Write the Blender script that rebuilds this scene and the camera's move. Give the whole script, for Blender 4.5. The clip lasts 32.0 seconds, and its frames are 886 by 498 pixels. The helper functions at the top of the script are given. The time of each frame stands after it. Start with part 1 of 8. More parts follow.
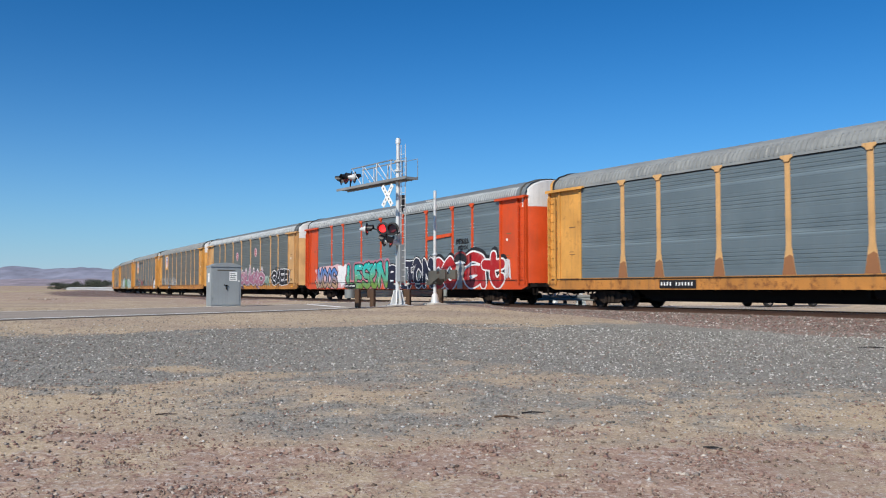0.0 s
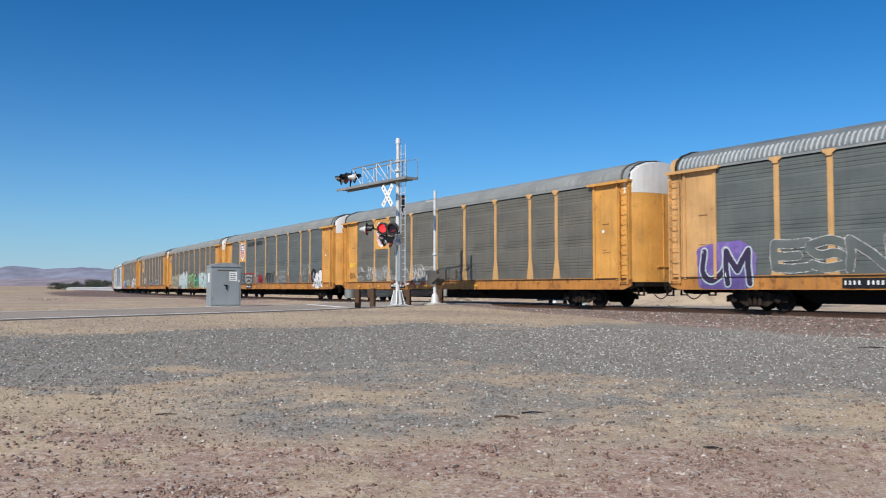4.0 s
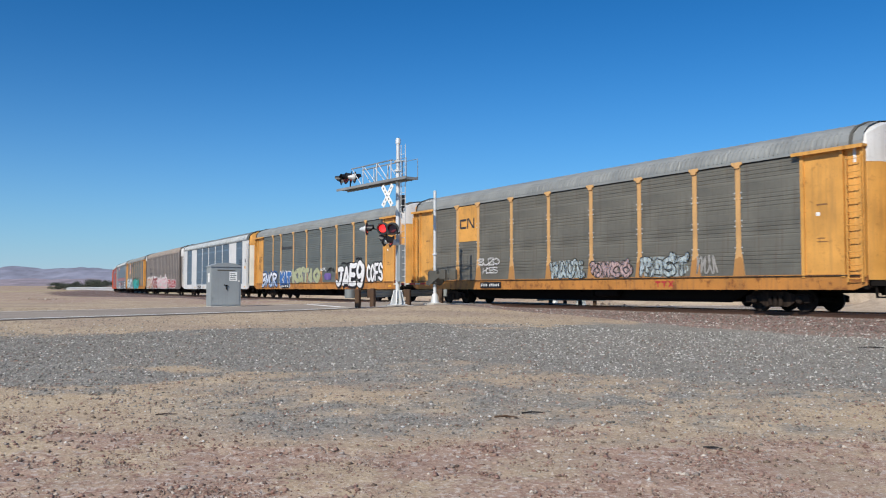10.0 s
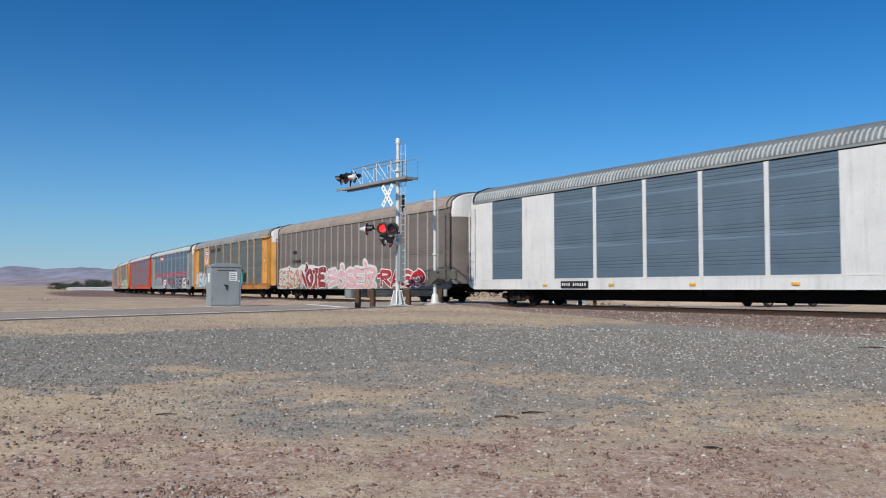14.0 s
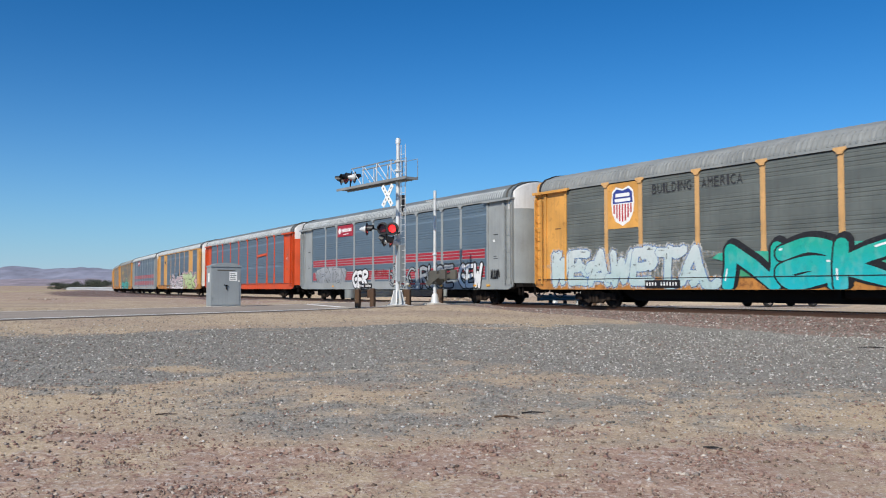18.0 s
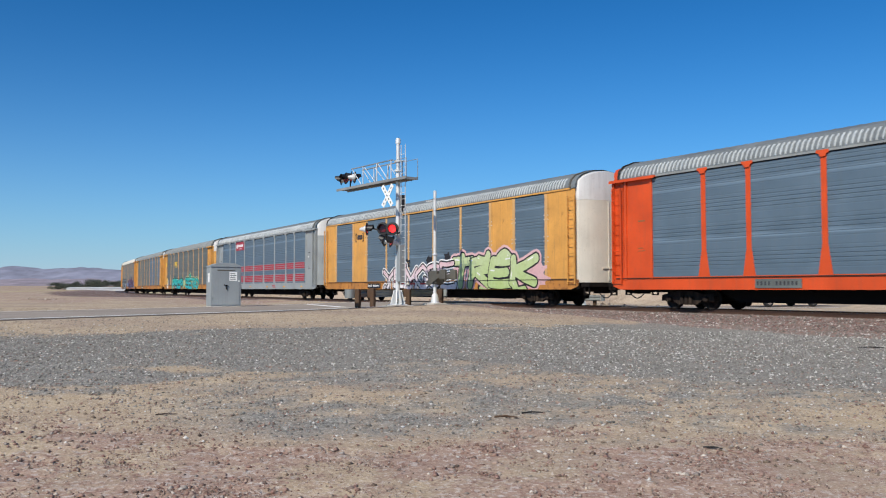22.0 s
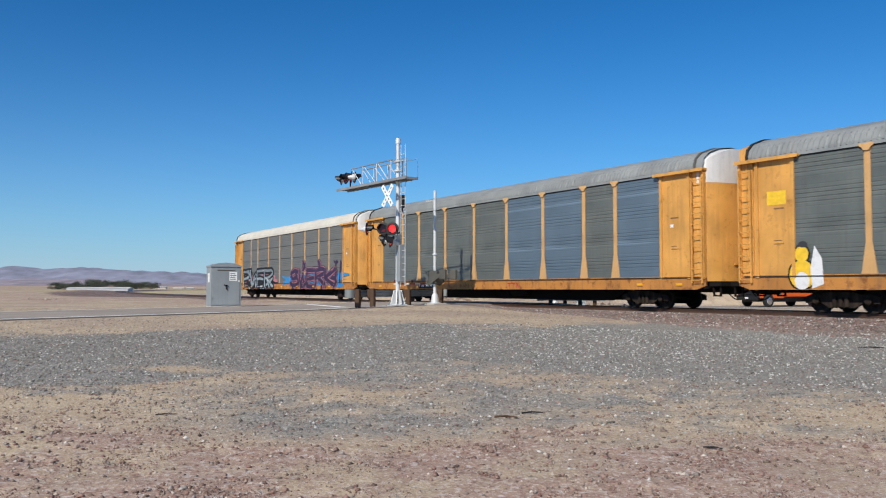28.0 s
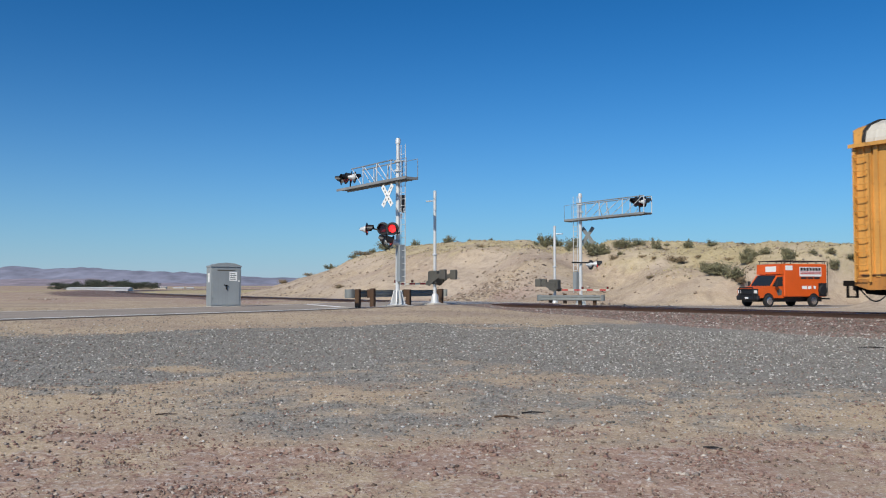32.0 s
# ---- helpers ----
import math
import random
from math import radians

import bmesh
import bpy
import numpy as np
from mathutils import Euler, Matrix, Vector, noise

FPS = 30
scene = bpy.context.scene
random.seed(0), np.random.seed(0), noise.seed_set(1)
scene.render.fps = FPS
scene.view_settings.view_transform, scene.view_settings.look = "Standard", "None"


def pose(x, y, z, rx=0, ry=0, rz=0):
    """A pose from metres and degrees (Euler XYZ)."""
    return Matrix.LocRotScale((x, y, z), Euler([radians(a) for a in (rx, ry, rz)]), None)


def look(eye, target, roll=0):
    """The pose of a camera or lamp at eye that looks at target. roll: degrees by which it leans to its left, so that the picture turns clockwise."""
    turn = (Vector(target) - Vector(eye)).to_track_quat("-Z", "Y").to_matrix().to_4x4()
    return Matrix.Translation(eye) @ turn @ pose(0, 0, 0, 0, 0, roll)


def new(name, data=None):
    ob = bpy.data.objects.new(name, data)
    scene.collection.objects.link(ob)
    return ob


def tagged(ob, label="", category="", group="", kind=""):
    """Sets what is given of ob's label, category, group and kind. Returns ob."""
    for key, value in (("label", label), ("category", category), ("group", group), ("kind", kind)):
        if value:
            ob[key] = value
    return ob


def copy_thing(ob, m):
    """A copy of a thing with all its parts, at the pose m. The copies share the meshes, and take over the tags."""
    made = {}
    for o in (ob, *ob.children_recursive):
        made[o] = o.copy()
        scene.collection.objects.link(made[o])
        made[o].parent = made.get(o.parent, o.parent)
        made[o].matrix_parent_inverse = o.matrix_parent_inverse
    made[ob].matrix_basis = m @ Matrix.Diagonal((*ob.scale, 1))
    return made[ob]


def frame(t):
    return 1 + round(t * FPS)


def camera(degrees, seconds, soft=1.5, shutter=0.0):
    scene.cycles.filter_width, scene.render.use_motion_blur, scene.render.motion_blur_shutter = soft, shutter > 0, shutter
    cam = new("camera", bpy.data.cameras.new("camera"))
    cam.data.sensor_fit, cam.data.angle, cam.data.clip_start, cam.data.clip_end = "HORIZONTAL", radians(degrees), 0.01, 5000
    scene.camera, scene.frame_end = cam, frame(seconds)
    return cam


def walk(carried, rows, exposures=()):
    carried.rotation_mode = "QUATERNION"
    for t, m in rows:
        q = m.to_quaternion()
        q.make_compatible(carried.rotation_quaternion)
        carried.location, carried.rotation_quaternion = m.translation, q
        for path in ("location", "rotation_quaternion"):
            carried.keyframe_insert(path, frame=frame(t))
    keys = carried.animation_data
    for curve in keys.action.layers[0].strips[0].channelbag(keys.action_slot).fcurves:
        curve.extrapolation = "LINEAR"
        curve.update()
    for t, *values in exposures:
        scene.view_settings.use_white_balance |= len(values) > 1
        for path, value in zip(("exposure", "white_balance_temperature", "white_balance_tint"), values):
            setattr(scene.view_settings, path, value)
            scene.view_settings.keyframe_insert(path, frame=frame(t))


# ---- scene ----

# ---- camera ----
EYE_Z = 1.45
cam = camera(55.5, 32.0, soft=1.1, shutter=0.1)
walk(cam, [(0.0, pose(0, 0, EYE_Z, 92.69, 0, 0)), (32.0, pose(0, 0, EYE_Z, 92.69, 0, 0))], [(0.0, 0.01), (12.0, 0.01), (13.0, -0.10), (17.0, -0.10), (18.0, 0.01), (30.0, 0.01), (31.0, -0.15), (32.0, -0.15)])

# ---- sky and sun ----
SUN_DIR = Vector((-0.382, -0.678, 0.628)).normalized()
SUN_EL = math.asin(SUN_DIR.z)
world = bpy.data.worlds.new("sky")
scene.world = world
world.use_nodes = True
wn = world.node_tree
sky = wn.nodes.new("ShaderNodeTexSky")
sky.sky_type = "NISHITA"
sky.sun_disc = False
sky.sun_elevation = SUN_EL
sky.sun_rotation = math.atan2(SUN_DIR.x, SUN_DIR.y)
sky.altitude = 900
sky.air_density = 1.0
sky.dust_density = 0.3
sky.ozone_density = 2.0
wn.nodes["Background"].inputs["Strength"].default_value = 0.10
deep = wn.nodes.new("ShaderNodeGamma")
deep.inputs["Gamma"].default_value = 1.2
tint = wn.nodes.new("ShaderNodeMix")
tint.data_type, tint.blend_type = "RGBA", "MULTIPLY"
tint.inputs[0].default_value = 1.0
tint.inputs[7].default_value = (0.066, 0.47, 0.75, 1)
wn.links.new(sky.outputs["Color"], deep.inputs["Color"])
wn.links.new(deep.outputs["Color"], tint.inputs[6])
# pale haze that thickens towards the horizon all round
way = wn.nodes.new("ShaderNodeTexCoord")
split = wn.nodes.new("ShaderNodeSeparateXYZ")
wn.links.new(way.outputs["Generated"], split.inputs["Vector"])
low = wn.nodes.new("ShaderNodeMapRange")
low.inputs["From Min"].default_value, low.inputs["From Max"].default_value = 0.0, 1.0
low.inputs["To Min"].default_value, low.inputs["To Max"].default_value = 1.0, 0.0
wn.links.new(split.outputs["Z"], low.inputs["Value"])
thick = wn.nodes.new("ShaderNodeMath")
thick.operation = "POWER"
wn.links.new(low.outputs["Result"], thick.inputs[0])
thick.inputs[1].default_value = 10.0
haze = wn.nodes.new("ShaderNodeMix")
haze.data_type = "RGBA"
wn.links.new(thick.outputs[0], haze.inputs[0])
wn.links.new(tint.outputs[2], haze.inputs[6])
haze.inputs[7].default_value = (4.5, 5.7, 6.95, 1)
wn.links.new(haze.outputs[2], wn.nodes["Background"].inputs["Color"])
sun = new("sun", bpy.data.lights.new("sun", "SUN"))
sun.data.energy = 4.6
sun.data.angle = radians(0.53)
sun.data.color = (1.0, 0.93, 0.82)
sun.matrix_world = look(SUN_DIR * 50, (0, 0, 0))


# ---- letter shapes, from the built-in font ----
def letter_shapes(chars, offsets):
    """Outlines of single letters, centred and one unit wide and high, for several stroke weights."""
    out = {}
    for ch in chars:
        for off in offsets:
            cu = bpy.data.curves.new("letter", "FONT")
            cu.body, cu.size, cu.offset, cu.resolution_u = ch, 1.0, off, 3
            ob = new("letter", cu)
            bpy.context.view_layer.update()
            me = bpy.data.meshes.new_from_object(ob.evaluated_get(bpy.context.evaluated_depsgraph_get()))
            bm = bmesh.new()
            bm.from_mesh(me)
            bmesh.ops.triangulate(bm, faces=bm.faces)
            for turn in range(2):
                bmesh.ops.subdivide_edges(bm, edges=[e for e in bm.edges if e.calc_length() > 0.2], cuts=1)
                bmesh.ops.triangulate(bm, faces=bm.faces)
            bm.to_mesh(me)
            bm.free()
            p = [(v.co.x, v.co.y) for v in me.vertices]
            xs, ys = [q[0] for q in p], [q[1] for q in p]
            cx, cy = (min(xs) + max(xs)) / 2, (min(ys) + max(ys)) / 2
            w, h = max(xs) - min(xs), max(ys) - min(ys)
            out[ch, round(off, 3)] = ([((x - cx) / w, (y - cy) / h) for x, y in p], [tuple(f.vertices) for f in me.polygons])
            bpy.data.objects.remove(ob)
            bpy.data.curves.remove(cu)
            bpy.data.meshes.remove(me)
    return out


GLYPHS = letter_shapes("ABCDEGILMNRU", (0.0,))


# ---- mesh building ----
class Shape:
    """Collects vertices and faces of one mesh."""

    def __init__(self):
        self.v, self.f = [], []

    def add(self, verts, faces):
        n = len(self.v)
        self.v.extend(tuple(p) for p in verts)
        self.f.extend(tuple(i + n for i in f) for f in faces)
        return self

    def box(self, x0, x1, y0, y1, z0, z1, m=None):
        vs = [Vector((x, y, z)) for x in (x0, x1) for y in (y0, y1) for z in (z0, z1)]
        if m is not None:
            vs = [m @ p for p in vs]
        return self.add(vs, [(0, 1, 3, 2), (4, 6, 7, 5), (0, 4, 5, 1), (2, 3, 7, 6), (0, 2, 6, 4), (1, 5, 7, 3)])

    def bbox(self, x0, x1, y0, y1, z0, z1, b=0.02, m=None):
        """A box with chamfered edges."""
        vs, fs = [], []
        for z, k in ((z0, b), (z0 + b, 0), (z1 - b, 0), (z1, b)):
            for x, y in ((x0 + b + k, y0 + k), (x1 - b - k, y0 + k), (x1 - k, y0 + b + k), (x1 - k, y1 - b - k), (x1 - b - k, y1 - k),
                         (x0 + b + k, y1 - k), (x0 + k, y1 - b - k), (x0 + k, y0 + b + k)):
                vs.append(Vector((x, y, z)))
        for r in range(3):
            for i in range(8):
                j = (i + 1) % 8
                fs.append((r * 8 + i, r * 8 + j, r * 8 + 8 + j, r * 8 + 8 + i))
        fs.append(tuple(range(7, -1, -1)))
        fs.append(tuple(range(24, 32)))
        if m is not None:
            vs = [m @ p for p in vs]
        return self.add(vs, fs)

    def tube(self, p, q, r, n=10, r2=None, caps=True):
        p, q = Vector(p), Vector(q)
        r2 = r if r2 is None else r2
        rot = (q - p).to_track_quat("Z", "Y")
        vs = []
        for c, k in ((p, r), (q, r2)):
            for i in range(n):
                a = 2 * math.pi * i / n
                vs.append(c + rot @ Vector((k * math.cos(a), k * math.sin(a), 0)))
        fs = [(i, (i + 1) % n, n + (i + 1) % n, n + i) for i in range(n)]
        if caps:
            fs += [tuple(range(n - 1, -1, -1)), tuple(range(n, 2 * n))]
        return self.add(vs, fs)

    def pipe(self, points, r, n=8):
        for a, b in zip(points, points[1:]):
            self.tube(a, b, r, n)
        return self

    def lathe(self, axis_from, axis_to, profile, n=16):
        """profile: rows of (distance along the axis, radius)."""
        p, q = Vector(axis_from), Vector(axis_to)
        d = (q - p).normalized()
        rot = d.to_track_quat("Z", "Y")
        vs = []
        for s, r in profile:
            for i in range(n):
                a = 2 * math.pi * i / n
                vs.append(p + d * s + rot @ Vector((r * math.cos(a), r * math.sin(a), 0)))
        fs = []
        for k in range(len(profile) - 1):
            for i in range(n):
                j = (i + 1) % n
                fs.append((k * n + i, k * n + j, k * n + n + j, k * n + n + i))
        fs += [tuple(range(n - 1, -1, -1)), tuple(range((len(profile) - 1) * n, len(profile) * n))]
        return self.add(vs, fs)

    def plate(self, outline, axis, a, b):
        """A flat outline of (u, w) pairs, thickened from a to b along axis 'x', 'y' or 'z'."""
        def at(u, w, t):
            return {"x": (t, u, w), "y": (u, t, w), "z": (u, w, t)}[axis]
        n = len(outline)
        vs = [at(u, w, a) for u, w in outline] + [at(u, w, b) for u, w in outline]
        fs = [tuple(range(n - 1, -1, -1)), tuple(range(n, 2 * n))] + [(i, (i + 1) % n, n + (i + 1) % n, n + i) for i in range(n)]
        return self.add(vs, fs)

    def mesh(self, name, smooth=False):
        me = bpy.data.meshes.new(name)
        me.from_pydata([tuple(p) for p in self.v], [], self.f)
        me.materials.append(None)
        bm = bmesh.new()
        bm.from_mesh(me)
        bmesh.ops.recalc_face_normals(bm, faces=bm.faces)
        bm.to_mesh(me)
        bm.free()
        if smooth:
            me.shade_smooth()
            me.set_sharp_from_angle(angle=radians(35))
        me.update()
        return me


def part(name, shape, material, parent=None, label="", at=None, smooth=False):
    """One mesh object under a thing or a part; shape is a Shape or a mesh that several parts share."""
    me = shape.mesh(name, smooth) if isinstance(shape, Shape) else shape
    ob = new(name, me)
    ob.material_slots[0].link = "OBJECT"
    ob.material_slots[0].material = material
    if parent is not None:
        ob.parent = parent
    if at is not None:
        ob.matrix_basis = at
    return tagged(ob, label)


def thing(name, m, label, category, group="", kind=""):
    ob = new(name)
    ob.empty_display_size = 0.3
    ob.matrix_basis = m
    return tagged(ob, label, category, group, kind)


# ---- materials ----
def material(name, rough=0.6, metal=0.0, spec=0.5):
    m = bpy.data.materials.new(name)
    m.use_nodes = True
    b = m.node_tree.nodes["Principled BSDF"]
    b.inputs["Roughness"].default_value = rough
    b.inputs["Metallic"].default_value = metal
    b.inputs["Specular IOR Level"].default_value = spec
    return m, m.node_tree, b


def node(nt, kind, **values):
    n = nt.nodes.new(kind)
    for k, v in values.items():
        n.inputs[k].default_value = v
    return n


def coords(nt, scale=(1, 1, 1), which="Object"):
    c = nt.nodes.new("ShaderNodeTexCoord")
    mp = nt.nodes.new("ShaderNodeMapping")
    mp.inputs["Scale"].default_value = scale
    nt.links.new(c.outputs[which], mp.inputs["Vector"])
    return mp.outputs["Vector"]


def noise_of(nt, vec, scale, detail=4.0, rough=0.55):
    n = node(nt, "ShaderNodeTexNoise", Scale=scale, Detail=detail, Roughness=rough)
    nt.links.new(vec, n.inputs["Vector"])
    return n.outputs["Fac"]


def ramp(nt, fac, lo, hi, a=0.0, b=1.0):
    r = node(nt, "ShaderNodeMapRange")
    r.inputs["From Min"].default_value, r.inputs["From Max"].default_value = lo, hi
    r.inputs["To Min"].default_value, r.inputs["To Max"].default_value = a, b
    nt.links.new(fac, r.inputs["Value"])
    return r.outputs["Result"]


def mix(nt, fac, a, b, blend="MIX"):
    n = nt.nodes.new("ShaderNodeMix")
    n.data_type, n.blend_type = "RGBA", blend
    for sock, v in ((n.inputs[0], fac), (n.inputs[6], a), (n.inputs[7], b)):
        if isinstance(v, bpy.types.NodeSocket):
            nt.links.new(v, sock)
        elif isinstance(v, tuple):
            sock.default_value = (*v, 1)
        else:
            sock.default_value = v
    return n.outputs[2]


def bump(nt, bsdf, height, strength=0.3, distance=0.01):
    n = node(nt, "ShaderNodeBump", Strength=strength, Distance=distance)
    nt.links.new(height, n.inputs["Height"])
    nt.links.new(n.outputs["Normal"], bsdf.inputs["Normal"])


def painted(name, col, rough=0.5, metal=0.0, dirt=(0.12, 0.085, 0.06), grime=0.45, streak=0.4, vary=0.12, rust=0.0, spec=0.4, bands=0.0, rust_at=0.62):
    """Weathered paint or metal: cloudy tone, run-down streaks, specks."""
    m, nt, b = material(name, rough, metal, spec)
    v = coords(nt)
    vs = coords(nt, (3.0, 3.0, 0.22))
    cloud = noise_of(nt, v, 0.9, 5)
    fine = noise_of(nt, v, 14, 3)
    runs = noise_of(nt, vs, 2.2, 4, 0.6)
    light = tuple(min(1, c * (1 + vary)) for c in col)
    dark = tuple(c * (1 - vary * 1.6) for c in col)
    c = mix(nt, ramp(nt, cloud, 0.32, 0.68), dark, light)
    c = mix(nt, ramp(nt, runs, 0.5, 0.78, 0.0, streak), c, dirt)
    c = mix(nt, ramp(nt, fine, 0.6, 0.75, 0.0, grime * 0.5), c, dirt)
    if rust:
        c = mix(nt, ramp(nt, noise_of(nt, v, 3.1, 6, 0.7), rust_at, rust_at + 0.1, 0.0, rust), c, (0.16, 0.055, 0.02))
    if bands:
        level = noise_of(nt, coords(nt, (0.05, 0.05, 1.0)), 2.6, 2, 0.5)
        c = mix(nt, ramp(nt, level, 0.56, 0.66, 0.0, bands), c, tuple(min(1, x * 1.9 + 0.03) for x in col))
    nt.links.new(c, b.inputs["Base Color"])
    nt.links.new(ramp(nt, cloud, 0.3, 0.7, rough - 0.08, min(1, rough + 0.15)), b.inputs["Roughness"])
    bump(nt, b, fine, 0.12, 0.004)
    return m


def plain(name, col, rough=0.6, metal=0.0, vary=0.15, scale=6.0):
    m, nt, b = material(name, rough, metal)
    v = coords(nt)
    c = mix(nt, ramp(nt, noise_of(nt, v, scale, 5), 0.3, 0.7), tuple(x * (1 - vary) for x in col), tuple(min(1, x * (1 + vary)) for x in col))
    nt.links.new(c, b.inputs["Base Color"])
    bump(nt, b, noise_of(nt, v, scale * 6, 3), 0.1, 0.004)
    return m


def glow(name, col, strength):
    m, nt, b = material(name, 0.3)
    b.inputs["Base Color"].default_value = (*col, 1)
    b.inputs["Emission Color"].default_value = (*col, 1)
    b.inputs["Emission Strength"].default_value = strength
    return m


YELLOW = painted("yellow_car_paint", (0.66, 0.33, 0.078), 0.5, streak=0.36, rust=0.4, rust_at=0.58)
TAN_YELLOW = painted("faded_yellow_paint", (0.61, 0.355, 0.145), 0.55, streak=0.35, rust=0.4)
SILL_YELLOW = painted("grimy_yellow_sill_paint", (0.47, 0.20, 0.045), 0.65, streak=0.5, rust=0.75, grime=0.9, rust_at=0.53)
RUST_FOOT = painted("rust_brown_worn_paint", (0.30, 0.13, 0.055), 0.75, streak=0.3, rust=0.5)
DULL_FOOT = painted("dull_worn_yellow_paint", (0.45, 0.22, 0.07), 0.7, streak=0.4, rust=0.4)
RED_PAINT = painted("orange_red_paint", (0.62, 0.075, 0.014), 0.45, streak=0.2, vary=0.1)
WHITE_PAINT = painted("white_car_paint", (0.66, 0.66, 0.645), 0.5, streak=0.2, vary=0.06, rust=0.15)
CREAM = painted("cream_roof_paint", (0.62, 0.585, 0.50), 0.55, streak=0.15, vary=0.06)
SILVER = painted("silver_car_paint", (0.32, 0.342, 0.342), 0.5, 0.1, streak=0.2, vary=0.08)
BROWN = painted("brown_car_paint", (0.165, 0.143, 0.13), 0.6, streak=0.3, rust=0.25)
BROWN_POST = painted("dusty_brown_paint", (0.34, 0.30, 0.27), 0.6, streak=0.2)
GALV_BLUE = painted("clean_galvanised_steel", (0.122, 0.176, 0.225), 0.5, 0.25, dirt=(0.15, 0.15, 0.15), streak=0.2, vary=0.08, bands=0.4)
GALV_GREY = painted("galvanised_steel", (0.152, 0.168, 0.155), 0.5, 0.3, dirt=(0.12, 0.11, 0.10), streak=0.5, vary=0.14, bands=0.14)
GALV_DUSTY = painted("dusty_galvanised_steel", (0.160, 0.155, 0.132), 0.6, 0.2, dirt=(0.11, 0.085, 0.065), streak=0.6, vary=0.16, bands=0.14)
GALV_LIGHT = painted("light_blue_grey_steel", (0.148, 0.193, 0.214), 0.5, 0.25, dirt=(0.15, 0.15, 0.15), streak=0.2, vary=0.08, bands=0.35)
GALV_PALE = painted("pale_galvanised_steel", (0.175, 0.18, 0.168), 0.55, 0.2, dirt=(0.16, 0.14, 0.12), streak=0.45, vary=0.12)
# roof top coloured darker for grazing sun, eave ribs paler for facing it
ROOF_DARK = painted("grazing_light_roof_steel", (0.185, 0.205, 0.21), 0.55, 0.15, dirt=(0.15, 0.15, 0.15), streak=0.15, vary=0.1)
ROOF_BRIGHT = painted("sunlit_rib_and_clip_steel", (0.52, 0.55, 0.55), 0.45, 0.1, dirt=(0.4, 0.4, 0.4), streak=0.12, vary=0.08)
ROOF_GREY = painted("galvanised_roof_steel", (0.27, 0.285, 0.28), 0.55, 0.1, dirt=(0.2, 0.19, 0.18), streak=0.15, vary=0.1)
ROOF_TAN = painted("dusty_tan_roof_steel", (0.34, 0.29, 0.25), 0.6, 0.1, streak=0.15)
# plain black, also for the strips that paint shade on the car sides
BLACK = plain("matt_black_and_shade", (0.018, 0.016, 0.015), 0.75)
RUBBER = plain("black_rubber", (0.02, 0.02, 0.02), 0.8)
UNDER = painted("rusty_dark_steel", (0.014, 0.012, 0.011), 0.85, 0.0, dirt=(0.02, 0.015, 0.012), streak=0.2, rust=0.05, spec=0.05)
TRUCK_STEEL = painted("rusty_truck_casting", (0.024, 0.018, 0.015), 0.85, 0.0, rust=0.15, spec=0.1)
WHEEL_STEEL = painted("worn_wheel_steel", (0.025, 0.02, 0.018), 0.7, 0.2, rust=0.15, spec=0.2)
RAIL_SIDE = painted("rusty_rail_steel", (0.10, 0.055, 0.038), 0.6, 0.4, rust=0.5)
RAIL_TOP = plain("polished_rail_head", (0.45, 0.44, 0.43), 0.25, 1.0)
TIE_WOOD = painted("creosoted_wood", (0.075, 0.055, 0.045), 0.9)
POST_WOOD = painted("weathered_brown_timber", (0.085, 0.05, 0.03), 0.9, streak=0.5)
MAST_ALU = painted("brushed_aluminium_mast", (0.64, 0.66, 0.66), 0.45, 0.15, dirt=(0.35, 0.35, 0.35), streak=0.15, vary=0.06)
GALV_RAIL = painted("galvanised_guardrail", (0.25, 0.27, 0.262), 0.55, 0.3, rust=0.2)
MACHINE_GREY = painted("dull_grey_machine_paint", (0.105, 0.102, 0.088), 0.6, 0.1, streak=0.3)
DECK_GREY = painted("grey_grating_steel", (0.27, 0.28, 0.28), 0.6, 0.2, streak=0.2)
CABINET = painted("grey_aluminium_cabinet", (0.30, 0.33, 0.34), 0.5, 0.15, dirt=(0.2, 0.2, 0.19), streak=0.3, vary=0.06)
SIGNAL_BLACK = plain("signal_black_paint", (0.012, 0.012, 0.013), 0.5)
SIGN_WHITE = plain("white_reflective_sheet", (0.8, 0.8, 0.78), 0.5, vary=0.04)
RED_OFF = plain("unlit_red_lens", (0.11, 0.008, 0.008), 0.2, vary=0.1)
RED_ON = glow("lit_red_lens", (1.0, 0.03, 0.03), 1.5)
STRIPE_RED = plain("red_reflective_stripe", (0.45, 0.03, 0.025), 0.5)
MARK_YELLOW = plain("yellow_reflector", (0.74, 0.37, 0.02), 0.4)
CONCRETE = plain("pale_concrete", (0.40, 0.37, 0.33), 0.9)


# ---- the lie of the land ----
TH, RAD, CX, CY, S0 = 0.6147, 1095.44, 935.41, 615.05, 63.8
R_MID = RAD - 1.55
RAIL_Z = 0.69
TRAIN_V, TRAIN_T, CAR_L = 15.659, 1.82643, 28.6


def track_pose(s, z=RAIL_Z):
    """The pose on the track's centre line, s metres along it: x ahead, y to the left, away from the near side."""
    b = TH - max(S0 - s, 0) / RAD
    x, y = CX - R_MID * math.cos(b), CY - R_MID * math.sin(b)
    k = max(s - S0, 0)
    return pose(x + k * math.sin(TH), y - k * math.cos(TH), z, 0, 0, math.degrees(b) - 90)


def step(a, b, x):
    t = np.clip((x - a) / (b - a), 0, 1)
    return t * t * (3 - 2 * t)


